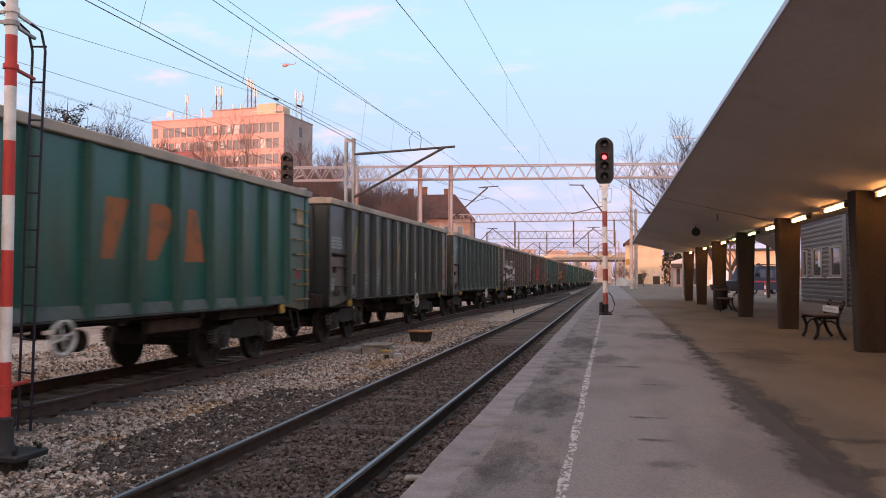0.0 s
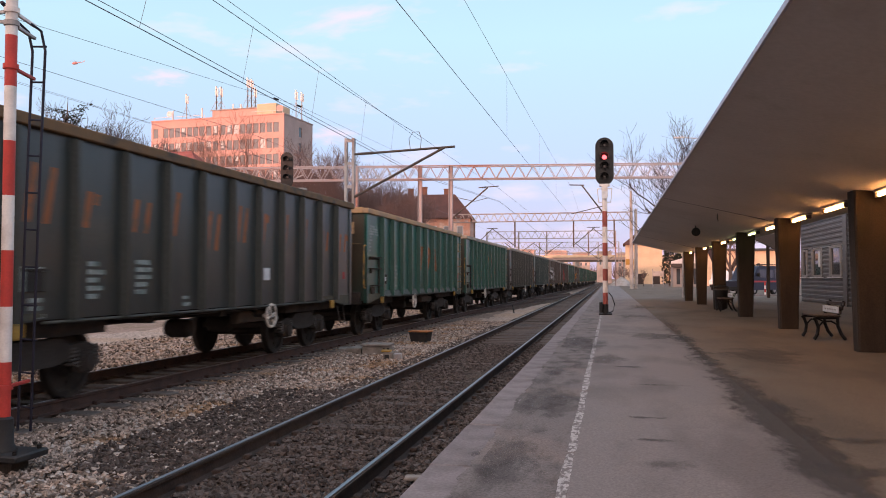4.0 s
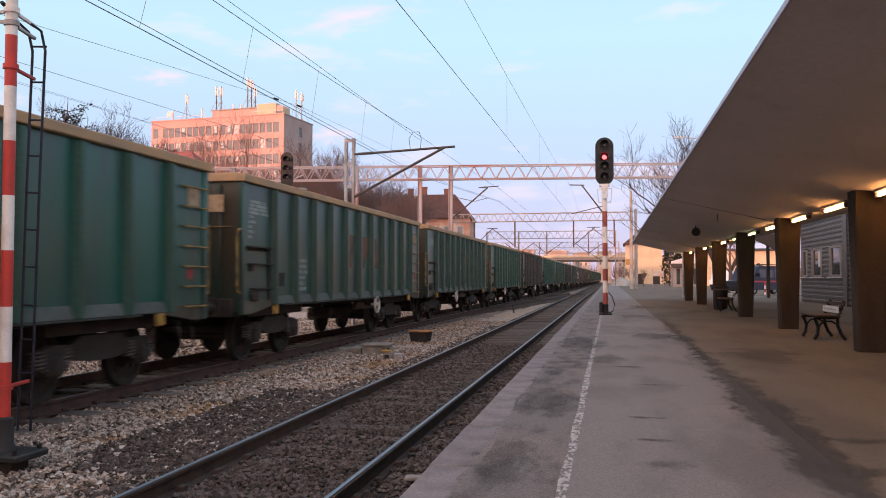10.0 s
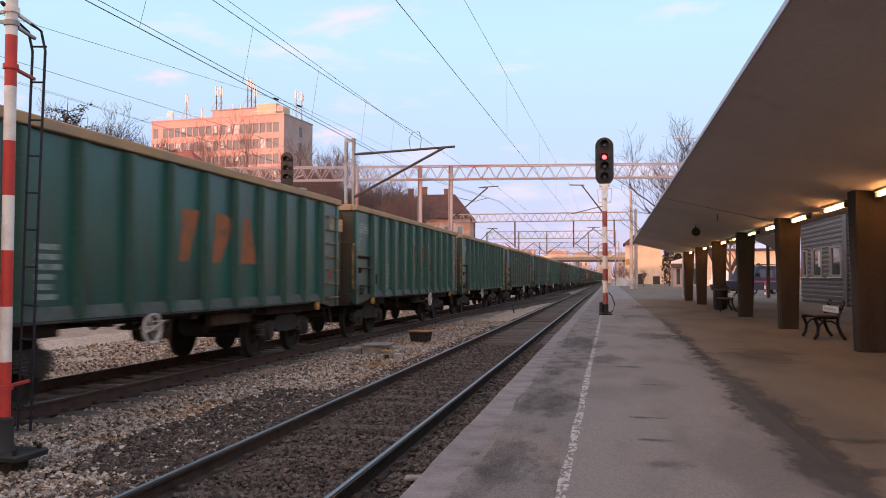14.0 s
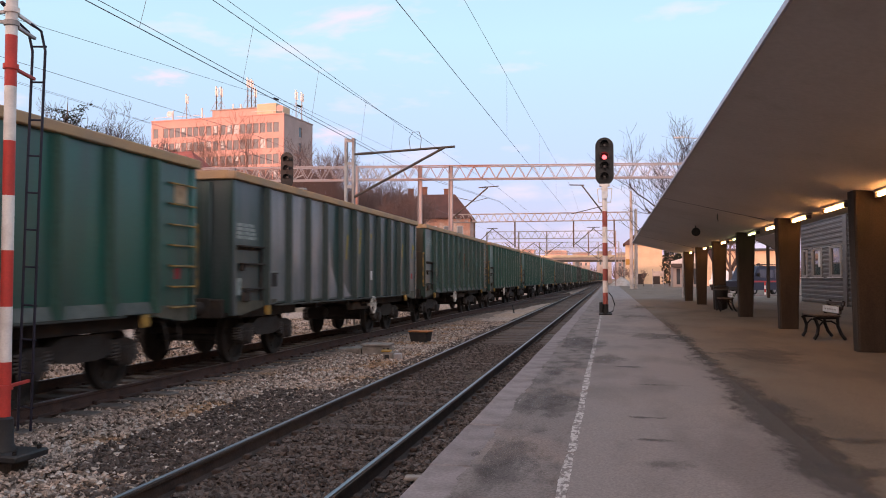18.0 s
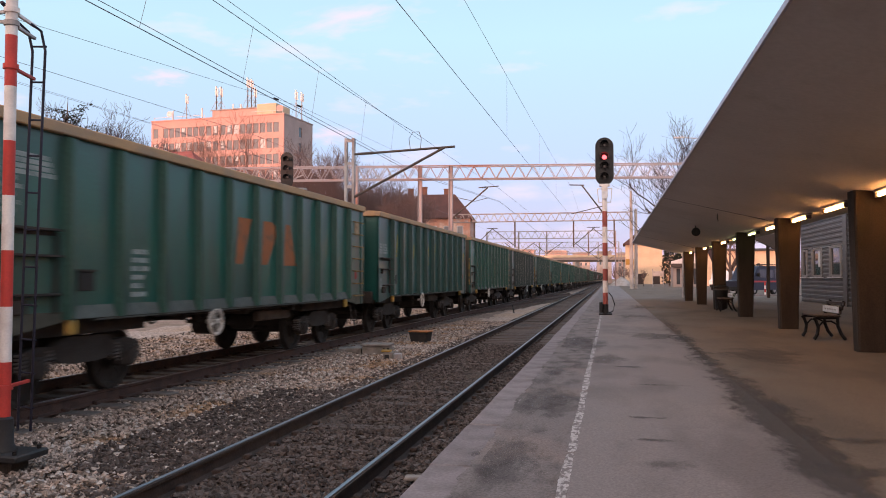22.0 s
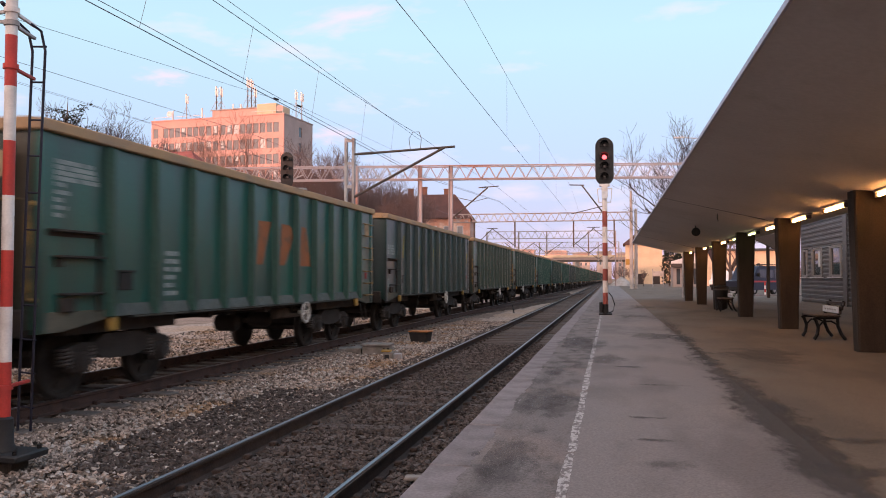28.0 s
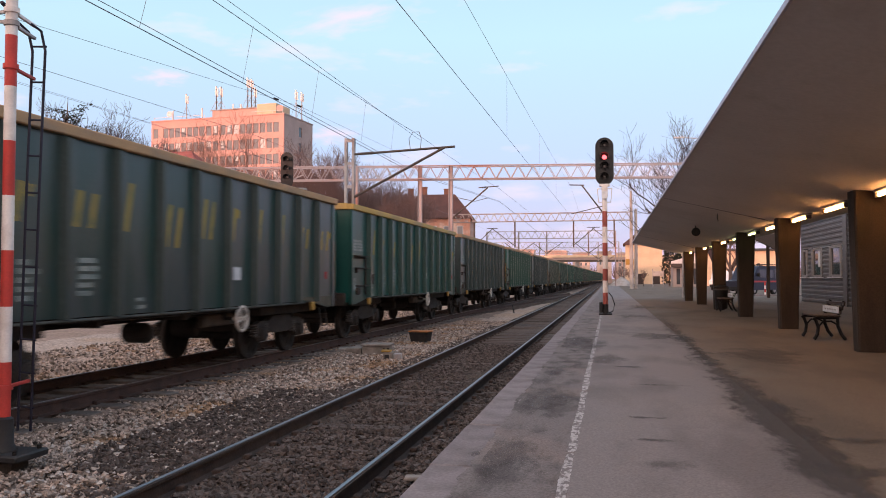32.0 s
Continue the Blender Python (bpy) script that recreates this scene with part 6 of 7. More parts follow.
part("hanger_loop", Geo().path([(-7.45, 30.85, 6.55), (-7.5, 30.85, 6.95), (-7.35, 30.85, 7.2), (-7.1, 30.85, 7.2), (-7.02, 30.85, 6.95), (-7.05, 30.85, 6.56)], 0.012, 5), STEEL_DARK, mt)

mt = thing("catenary_mast", "slim steel mast with a dark cantilever above the near track", "catenary mast")
part("pole", Geo().tube((-0.33, 62, PLAT_Z - 0.004), (-0.33, 62, 8.0), 0.14, 0.10, seg=12), STEEL, mt)
insulated_arm(mt, (-0.38, 61.9, 6.36), (-1.95, 61.9, 8.47), STEEL_DARK, 0.05)
part("crossbar", Geo().tube((-2.85, 61.9, 8.50), (-1.75, 61.9, 8.46), 0.04, seg=6), STEEL_DARK, mt)
part("steady_arm", Geo().tube((-0.38, 61.9, 6.9), (-2.7, 61.9, 6.35), 0.03, seg=6), STEEL_DARK, mt)


def wire(name, pts, r, label, sag=0.0, n=14):
    """Overhead wire through the given supports with sag between them."""
    line = []
    for a, b in zip(pts[:-1], pts[1:]):
        a, b = Vector(a), Vector(b)
        for i in range(n):
            t = i / n
            p = a.lerp(b, t)
            p.z -= sag * 4 * t * (1 - t)
            line.append(p)
    line.append(Vector(pts[-1]))
    return solid(name, Geo().path(line, r, 5), WIRE, label, "overhead wire", "overhead wires")


wire("contact_wire", [(-2.775, -40, 5.35), (-2.775, 10.6, 5.31), (-2.8, 62, 6.25), (-3.0, 134, 5.9), (-3, 300, 5.7)], 0.0058, "dark contact wire above the near track")
wire("messenger_wire", [(-2.9, -40, 8.0), (-2.775, 16.0, 7.1), (-2.77, 61.9, 8.45), (-3.0, 134, 7.3), (-3, 300, 7.2)], 0.0050, "dark messenger wire above the near track", 0.10)
wire("contact_wire", [(-8.2, -45, 5.66), (-7.5, 12, 5.67), (-7.2, 31, 5.55), (-7.0, 54, 6.6), (-6.9, 97, 6.0), (-5, 300, 5.8)], 0.0088, "dark contact wire above the freight track")
wire("contact_wire", [(-8.15, -45, 5.72), (-7.44, 12, 5.74), (-7.14, 31, 5.6), (-7.0, 54, 6.64), (-6.9, 97, 6.05), (-5, 300, 5.85)], 0.0064, "dark twin contact wire above the freight track")
wire("messenger_wire", [(-8.2, -45, 7.3), (-7.5, 14.7, 6.98), (-7.3, 31, 7.2), (-7.0, 54, 7.45), (-6.8, 97, 7.6), (-5, 300, 7.5)], 0.0080, "dark messenger wire above the freight track", 0.06)
wire("messenger_wire", [(-8.6, -45, 9.6), (-7.6, 15.6, 7.26), (-7.45, 18.3, 7.16), (-7.1, 31, 6.9)], 0.0064, "dark messenger wire above the freight track")
wire("feeder_wire", [(-14.5, -45, 6.2), (-12.5, 15.1, 7.13), (-12.5, 32.3, 8.7), (-12.3, 51, 9.2)], 0.0056, "thin feeder wire beyond the freight track")
wire("feeder_wire", [(-13, -45, 6.0), (-12.5, 15.1, 6.24), (-12.5, 28, 6.75), (-12.5, 53, 6.7), (-12.5, 97, 6.6)], 0.0056, "thin wire above the third track")
wire("feeder_wire", [(-21, -45, 8.4), (-21, 25.4, 8.65), (-21, 52, 9.1)], 0.0064, "thin wire beyond the third track")
wire("feeder_wire", [(-21.1, -45, 8.5), (-21.1, 25.4, 8.74), (-21.1, 52, 9.15)], 0.0056, "thin wire beyond the third track")


def dropper(p, q):
    solid("dropper", Geo().tube(p, q, 0.004, seg=4), WIRE, "thin dropper wire between messenger and contact wire", "dropper", "droppers")


for y in (12.2, 16.1, 20.2, 24.5, 28.0):
    dropper((-7.5, y, 5.68 if y < 22 else 5.62), (-7.45, y + 0.4, 6.98 + 0.012 * (y - 14)))
for y in (23.0, 34.0, 45.0):
    dropper((-2.775, y, 5.31 + 0.0183 * (y - 10.6)), (-2.775, y, 7.1 + 0.0294 * (y - 16.0) - 0.09))


# ---- buildings ----
def quad_frame(origin, ax):
    """Pose with local x along ax, local y into the building."""
    a = Vector((ax[0], ax[1], 0)).normalized()
    m = Matrix.Identity(4)
    m.col[0][:3], m.col[1][:3] = a, Vector((-a.y, a.x, 0))
    m.col[3][:3] = origin
    return m


def office_block():
    o = thing("office_block", "tall salmon-rendered office block with rows of windows", "office building", quad_frame((-93.6, 157.3, -0.4), (30.5, -3.0)))
    W, D, H, wall = 30.7, 12.9, 34.6, 0.35
    xs_l = [1.1] + [3.5 + 1.43 * i for i in range(7)]
    xs_r = [17.0 + 1.5 * i for i in range(9)]
    xs_m = [13.7, 15.3]
    st = 3.16
    rows = [H - 1.55 - 1.95 - st * i for i in range(10)]
    # front wall as piers and bands, with real window openings
    cols = sorted(xs_l + xs_m + xs_r)
    ww, wh = 1.22, 2.0
    g = Geo()
    zc = 0.0
    for r in sorted(rows):
        g.box(0, W, 0, wall, zc, r)
        x = 0.0
        for c in cols:
            g.box(x, c - ww / 2, 0, wall, r, r + wh)
            x = c + ww / 2
        g.box(x, W, 0, wall, r, r + wh)
        zc = r + wh
    g.box(0, W, 0, wall, zc, H)
    part("front_wall", g, OFFICE, o, "salmon-coloured front wall")
    side = Geo()
    zc = 0.0
    for r in sorted(rows):
        side.box(W - wall, W, 6.6, 8.0, zc, r)
        zc = r + wh
    side.box(W - wall, W, 6.6, 8.0, zc, H)
    part("gable_spandrels", side, OFFICE_SIDE, o)["kind"] = "stuff"
    part("gable_wall", Geo().box(W - wall, W, wall, 6.6, 0, H), OFFICE_SIDE, o, "plain gable wall with shade put into its greyish tone")
    part("gable_wall", Geo().box(W - wall, W, 8.0, D, 0, H), OFFICE_SIDE, o, "plain gable wall with shade put into its greyish tone")
    part("gable_wall", Geo().box(0, wall, wall, D, 0, H), OFFICE_SIDE, o)
    part("rear_wall", Geo().box(wall, W - wall, D - wall, D, 0, H), OFFICE_SIDE, o)
    part("core", Geo().box(0.9, W - 0.9, 0.9, D - 0.9, 0, H - 0.3), ROOF_DARK, o)
    part("roof", Geo().box(wall, W - wall, wall, D - wall, H - 0.3, H - 0.1), CONCRETE, o)
    part("parapet", Geo().box(-0.12, W + 0.12, -0.12, 0.3, H, H + 0.22), OFFICE, o)
    part("parapet", Geo().box(W - 0.3, W + 0.12, 0.3, D + 0.1, H, H + 0.22), OFFICE_SIDE, o)
    fr = Geo().box(-ww / 2, ww / 2, 0.10, 0.18, 0, 0.07).box(-ww / 2, ww / 2, 0.06, 0.18, wh - 0.07, wh).box(-ww / 2, -ww / 2 + 0.07, 0.10, 0.18, 0.07, wh - 0.07).box(ww / 2 - 0.07, ww / 2, 0.10, 0.18, 0.07, wh - 0.07).box(0.16, 0.20, 0.10, 0.17, 0.07, wh - 0.07).mesh("window", OFFICE_FRAME)
    pn = Geo().box(-ww / 2 + 0.07, ww / 2 - 0.07, 0.13, 0.15, 0.07, wh - 0.07).mesh("pane", OFFICE_GLASS)
    cu = [Geo().box(-ww / 2 + 0.08, x1, 0.122, 0.128, z0, wh - 0.08).mesh("curtain", WHITE_TRIM) for x1, z0 in ((0.15, 0.5), (0.15, 1.1), (0.54, 0.9), (0.54, 0.1))]
    for i, r in enumerate(rows):
        for c in cols:
            w = part("window", fr, None, o, at=pose(c, 0, r))
            if i < 6:
                part("pane", pn, None, w)
                if RNG.random() < 0.28:
                    part("curtain", RNG.choice(cu), None, w)
    for r in rows[:6]:
        w = part("window", Geo().box(W - 0.2, W - 0.12, 6.6, 6.68, r, r + wh).box(W - 0.2, W - 0.12, 7.92, 8.0, r, r + wh).box(W - 0.2, W - 0.12, 6.68, 7.92, r, r + 0.08).box(W - 0.2, W - 0.12, 6.68, 7.92, r + wh - 0.08, r + wh), OFFICE_FRAME, o)
        part("pane", Geo().box(W - 0.17, W - 0.15, 6.68, 7.92, r + 0.08, r + wh - 0.08), WIN_DARK, w)
    part("penthouse", Geo().box(12.6, 23.2, 3.0, 9.5, H - 0.1, H + 2.2), OFFICE, o, "salmon rooftop machine room")
    part("penthouse_cap", Geo().box(12.4, 23.4, 2.8, 9.7, H + 2.2, H + 2.4), CONCRETE, o)
    part("rooftop_box", Geo().box(23.3, 27.6, 2.5, 8.5, H - 0.1, H + 2.9), CREAM, o, "cream rooftop box")
    part("roof_rail", Geo().tube((0.3, 0.4, H + 0.9), (12.5, 0.4, H + 0.9), 0.05, seg=5).tube((23.3, 0.4, H + 0.9), (W - 0.3, 0.4, H + 0.9), 0.05, seg=5), PAINT_WHITE, o)
    for x in (0.4, 3.4, 6.4, 9.4, 12.4, 25, 28, 30.2):
        part("rail_post", Geo().tube((x, 0.4, H + 0.1), (x, 0.4, H + 0.95), 0.04, seg=5), PAINT_WHITE, o)
    for x, y, h in ((6.4, 3, 6.2), (12.9, 4, 7.6), (13.7, 4.5, 7.6), (9.6, 4, 3.2), (19.7, 5, 9.2), (20.4, 5.3, 9.0), (21.1, 5.6, 7.2), (29.8, 7, 6.4), (30.1, 9, 6.4), (3.2, 3, 2.8), (16.4, 5, 3.9), (18.2, 5, 3.7)):
        zb = H - 0.1 if not 12.6 < x < 23.2 else H + 2.2
        a = part("antenna_mast", Geo().tube((x, y, zb), (x, y, H + h), 0.10, seg=6), STEEL_DARK if h > 7 else STEEL, o, "antenna mast")
        part("antenna_panel", Geo().box(x - 0.16, x + 0.16, y - 0.3, y - 0.16, H + h - 1.9, H + h - 0.1), AERIAL, a)
        if h > 5:
            part("antenna_panel", Geo().box(x + 0.22, x + 0.5, y - 0.2, y - 0.05, H + h - 2.2, H + h - 0.5), AERIAL, a)
            for q in range(4 if h > 7 else 0):
                part("bracket", Geo().tube((x - 0.35, y, zb + 0.7 + 1.1 * q), (x + 0.42, y, zb + 1.15 + 1.1 * q), 0.04, seg=4).tube((x + 0.35, y, zb + 0.7 + 1.1 * q), (x - 0.42, y, zb + 1.15 + 1.1 * q), 0.04, seg=4), STEEL, a, "mast bracket")
            part("stay", Geo().tube((x - 1.6, y, zb), (x, y, H + h * 0.6), 0.035, seg=4).tube((x + 1.6, y, zb), (x, y, H + h * 0.6), 0.035, seg=4), STEEL, a)
    part("dish", Geo().lathe((2.6, 2.6, H + 2.0), (0.2, -1, 0.1), [(0, 0.1), (0.1, 0.45), (0.22, 0.62)], 14), PAINT_WHITE, o, "white dish aerial")
    part("dish", Geo().lathe((28.8, 2.0, H + 1.6), (0.2, -1, 0.1), [(0, 0.1), (0.10, 0.5), (0.24, 0.72)], 14), OFFICE, o, "pinkish dish aerial")


office_block()


def gabled(name, label, at, w, d, h, rise, wall_m, roof_m, wins, hip=0.35, chimneys=(), base=-0.4):
    b = thing(name, label, "house", at)
    part("wall", Geo().box(0, w, 0, 0.3, base, h), wall_m, b)
    part("wall", Geo().box(0, w, d - 0.3, d, base, h), wall_m, b)
    part("wall", Geo().box(0, 0.3, 0.3, d - 0.3, base, h), wall_m, b)
    part("wall", Geo().box(w - 0.3, w, 0.3, d - 0.3, base, h), wall_m, b)
    e = 0.5
    hx = hip * d
    g = Geo()
    g.add([(-e, -e, h), (w + e, -e, h), (w + e, d + e, h), (-e, d + e, h), (hx, d / 2, h + rise), (w - hx, d / 2, h + rise), (-e, -e, h - 0.18), (w + e, -e, h - 0.18), (w + e, d + e, h - 0.18), (-e, d + e, h - 0.18)],
          [(0, 1, 5, 4), (1, 2, 5), (2, 3, 4, 5), (3, 0, 4), (6, 7, 1, 0), (7, 8, 2, 1), (8, 9, 3, 2), (9, 6, 0, 3), (9, 8, 7, 6)])
    r = part("roof", g, roof_m, b, "dark reddish hipped roof")
    for x, y, t in chimneys:
        part("chimney", Geo().box(x - 0.45, x + 0.45, y - 0.35, y + 0.35, h + 0.4, h + rise + t, 0.03).box(x - 0.52, x + 0.52, y - 0.42, y + 0.42, h + rise + t, h + rise + t + 0.15), CHIMNEY, r, "brick chimney")
    for x, z, ww, hh in wins:
        f = part("window", Geo().box(x - ww / 2, x + ww / 2, -0.07, -0.005, z, z + 0.09).box(x - ww / 2, x + ww / 2, -0.07, -0.005, z + hh - 0.09, z + hh).box(x - ww / 2, x - ww / 2 + 0.09, -0.07, -0.005, z + 0.09, z + hh - 0.09).box(x + ww / 2 - 0.09, x + ww / 2, -0.07, -0.005, z + 0.09, z + hh - 0.09), WHITE_TRIM, b)
        part("pane", Geo().box(x - ww / 2 + 0.09, x + ww / 2 - 0.09, -0.04, -0.02, z + 0.09, z + hh - 0.09), OFFICE_GLASS, f)
    return b


WINS = [(1.6 + 2.1 * i, z, 1.0, 1.5) for i in range(5) for z in (2.0, 5.2, 8.4)]
gabled("brick_villa", "brick villa with a steep dark red hipped roof and chimneys", quad_frame((-33.0, 128.0, 0), (1, 0.10)), 11.6, 10, 11.2, 4.2, BRICK_PINK, ROOF_RED, WINS, 0.28, ((1.6, 4, 0.7), (3.6, 6, 1.2), (7.4, 5.5, 0.8)))
gabled("red_roof_house", "small house with a red tiled roof in front of the office", quad_frame((-67.2, 112.0, 0), (1, 0.05)), 7.4, 7, 18.0, 2.9, BRICK_PINK, shade("roof_bright", (0.32, 0.10, 0.085), 0.85, spots=(0.24, 0.08, 0.07), spot_scale=0.8, grain=0.2, grain_scale=4), [], 0.3, ((2.0, 4, 0.2),))
gabled("station_house", "cream two-storey house with a red hipped roof at the platform end", quad_frame((3.4, 181.0, 0), (1, -0.02)), 7.6, 9, 8.9, 3.9, CREAM, ROOF_RED, [(1.3, 5.8, 0.9, 1.5)], 0.45, (), 0.3)
gabled("cream_warehouse", "long low cream warehouse beyond the car park", quad_frame((14.5, 140.0, 0), (1, 0)), 14, 9, 6.2, 0.35, CREAM, ROOF_DARK, [], 0.2, (), 0.3)
sh = thing("white_kiosk", "small white kiosk with dark openings by the car park", "kiosk", quad_frame((8.7, 120.0, PLAT_Z - 0.01), (1, 0)))
part("body", Geo().box(0, 3.6, 0, 4, 0, 3.3, 0.03), FRAME_GREY, sh)
part("fascia", Geo().prism([(-0.2, 3.3), (3.8, 3.3), (3.8, 4.6), (1.2, 4.0), (-0.2, 3.6)], "y", -0.1, 0.15), WHITE_TRIM, sh)
part("awning", Geo().box(-0.25, 2.2, -0.7, -0.12, 2.75, 3.25, 0.03), ROOF_DARK, sh, "dark flat awning")
for x in (0.5, 1.9, 2.8):
    part("opening", Geo().box(x, x + 0.5, -0.03, 0.03, 0.4, 2.6), WIN_DARK, sh, "dark opening")
sg = thing("white_sign", "white blank signboard on posts by the car park", "sign", pose(6.6, 118, PLAT_Z - 0.004))
part("board", Geo().box(-0.75, 0.75, -0.05, 0.05, 1.5, 2.2, 0.01), CONCRETE, sg)
for x in (-0.7, 0.7):
    part("post", Geo().tube((x, 0.1, 0), (x, 0.1, 2.5), 0.05, seg=8), STEEL, sg)
sg = thing("yellow_sign", "small yellow sign on the station house wall", "sign", pose(4.3, 180.6, 5.1))
part("board", Geo().box(-0.8, 0.8, -0.06, 0.0, -0.6, 0.6, 0.02), YELLOW, sg)
part("bracket", Geo().box(-0.1, 0.1, 0.0, 0.45, -0.1, 0.1), STEEL, sg)

# road bridge at the far end
TOWN_PALE = shade("town_render_pale", (0.72, 0.54, 0.47), 0.85, spots=(0.55, 0.36, 0.30), spot_scale=0.22, spot_range=(0.45, 0.6), grain=0.08, grain_scale=2, bump=0)
br = thing("road_bridge", "far concrete road bridge across the tracks", "bridge", pose(0, 322, 0))
part("deck", Geo().box(-60, 40, 0, 9, 8.7, 9.6, 0.05), OFFICE_SIDE, br)
part("girder", Geo().box(-60, 40, -0.3, 0.3, 7.9, 8.7, 0.03), STEEL_DARK, br, "dark girder")
part("parapet", Geo().box(-60, 40, -0.5, -0.2, 9.6, 10.5, 0.03), CREAM, br)
for x in (-40, -26, -12, 6):
    part("pier", Geo().box(x - 0.7, x + 0.7, 1, 8, -0.4, 8.7, 0.05), CONCRETE, br)
part("abutment", Geo().prism([(9, -0.4), (40, -0.4), (40, 7.9), (7.5, 7.9)], "y", 0.4, 8.6), CREAM, br, "pale sloping abutment")
for i in range(34):
    part("railing_post", Geo().box(-60 + 3 * i, -59.9 + 3 * i, -0.45, -0.35, 10.5, 11.5), STEEL, br)
part("railing", Geo().box(-60, 40, -0.45, -0.38, 11.45, 11.55), STEEL, br)
for x, y, w, h in ((-26, 345, 9, 13.6), (-15, 352, 7, 12.9), (-5, 348, 6, 13.2), (3, 356, 5, 12.7), (-45, 350, 14, 14.2), (11, 352, 7, 13.4)):
    gabled("town_house", "distant pinkish town house behind the bridge", quad_frame((x, y, 0), (1, 0)), w, 8, h - 0.6, 0.6, TOWN_PALE, TOWN_PALE, [(1.5 + 2 * i, h - 6, 0.9, 1.4) for i in range(int(w / 2.2))])
hp = Geo()
hp.add(*(lambda n=16, m=5: ([(2.0 + (1.9 - 1.9 * j / m) * math.cos(6.283 * i / n) * (1 + 0.2 * math.sin(i * 2.1)), 138 + (2.2 - 2.2 * j / m) * math.sin(6.283 * i / n), PLAT_Z - 0.02 + 1.5 * (j / m) ** 0.8) for j in range(m + 1) for i in range(n)], [(j * n + i, j * n + (i + 1) % n, (j + 1) * n + (i + 1) % n, (j + 1) * n + i) for j in range(m) for i in range(n)]))())
solid("gravel_mound", hp, CONCRETE, "pale grey heap of gravel at the platform end", "gravel heap")


sl = thing("street_lamp", "slim street lamp with a pinkish flat head behind the canopy", "street lamp", pose(7.4, 72, PLAT_Z - 0.004))
part("pole", Geo().tube((0, 0, 0), (0, 0, 12.9), 0.10, 0.06, seg=10), STEEL, sl)
part("arm", Geo().tube((0, 0, 12.9), (-1.2, 0, 13.05), 0.04, seg=8), STEEL, sl)
part("head", Geo().box(-2.0, -1.15, -0.14, 0.14, 12.98, 13.1, 0.04), PAINT_WHITE, sl, "flat lamp head")

# ---- vans, bollard ----
def van(name, label, at, L, H, paint, stripe=None):
    v = thing(name, label, "van", at)
    o = [(0, 0.35), (0, 1.0), (0.75, 1.12), (1.35, H - 0.12), (1.6, H), (L - 0.15, H), (L, H - 0.2), (L, 0.35)]
    part("body", Geo().prism(o, "y", 0, 1.85), paint, v, "painted van body")
    for x0, x1 in ((1.55, 2.35), (2.5, 3.4), (3.55, L - 0.25)):
        part("window", Geo().box(x0, x1, -0.012, 0.004, 1.25, H - 0.28, 0.004), WIN_DARK, v, "dark side window")
    part("windscreen", Geo().prism([(0.80, 1.17), (1.30, H - 0.2), (1.32, H - 0.2), (0.84, 1.17)], "y", 0.12, 1.73), WIN_DARK, v)
    if stripe:
        part("stripe", Geo().box(0.1, L - 0.05, -0.008, 0.002, 0.92, 1.04), stripe, v, "red stripe")
    part("bumper", Geo().box(-0.08, 0.12, 0.05, 1.8, 0.35, 0.6, 0.03), RUBBER, v)
    part("bumper", Geo().box(L - 0.1, L + 0.08, 0.05, 1.8, 0.35, 0.55, 0.03), RUBBER, v)
    part("mirror", Geo().box(1.25, 1.4, -0.2, -0.02, 1.35, 1.6, 0.02), RUBBER, v)
    part("headlight", Geo().box(-0.02, 0.05, 0.1, 0.4, 0.78, 0.98, 0.01), WHITE_PLATE, v, "headlight")
    for x in (0.95, L - 1.05):
        for y in (0.02, 1.63):
            w = part("wheel", Geo().lathe((x, y, 0.33), (0, 1, 0), [(0, 0.24), (0.01, 0.32), (0.19, 0.32), (0.2, 0.24)], 20), RUBBER, v, "black tyre")
            part("rim", Geo().lathe((x, y - 0.012, 0.33), (0, 1, 0), [(0, 0.17), (0.01, 0.19), (0.02, 0.19)], 16), STEEL, w)
    return v


v = van("parked_van", "dark blue van with a red stripe and roof gear", pose(9.9, 64.0, PLAT_Z - 0.003, 0, 0, 48), 4.6, 2.15, VAN_BLUE, VAN_RED)
for x in (2.0, 2.9):
    part("roof_lamp", Geo().lathe((x, 0.9, 2.2), (0, 0, 1), [(0, 0.18), (0.1, 0.17), (0.16, 0.08)], 12), BLACK, v, "dark roof lamp")
part("roof_rack", Geo().box(1.9, 4.6, 0.15, 0.2, 2.2, 2.28).box(1.9, 4.6, 1.65, 1.7, 2.2, 2.28), BLACK, v)
van("parked_van", "white van parked in the car park", pose(11.74, 88, PLAT_Z - 0.003, 0, 0, 70), 4.6, 2.0, VAN_WHITE)
van("parked_car", "dark blue car parked beside the white van", pose(15.6, 96, PLAT_Z - 0.003), 4.4, 1.5, VAN_BLUE)
bl = thing("bollard", "white and red striped bollard by the car park", "bollard", pose(10.7, 61.5, PLAT_Z - 0.003))
for i in range(4):
    part("band", Geo().tube((0, 0, 0.24 * i), (0, 0, 0.24 * i + 0.24), 0.06, seg=10), PAINT_WHITE if i % 2 == 0 else PAINT_RED, bl)
part("foot", Geo().tube((0, 0, 0), (0, 0, 0.03), 0.12, seg=10), IRON, bl)
solid("car_park_kerb", Geo().box(8.2, 24, 60.2, 60.5, PLAT_Z - 0.01, PLAT_Z + 0.10, 0.02), KERB, "pale kerb of the car park", "kerb", kind="structure")
# pale strip that paints the sunlit ground near the blue van
solid("car_park_paving", Geo().box(8.2, 26, 60.52, 62.8, PLAT_Z - 0.01, PLAT_Z + 0.012), KERB, "pale strip painted as sunlit ground of the car park", "paving", kind="structure")


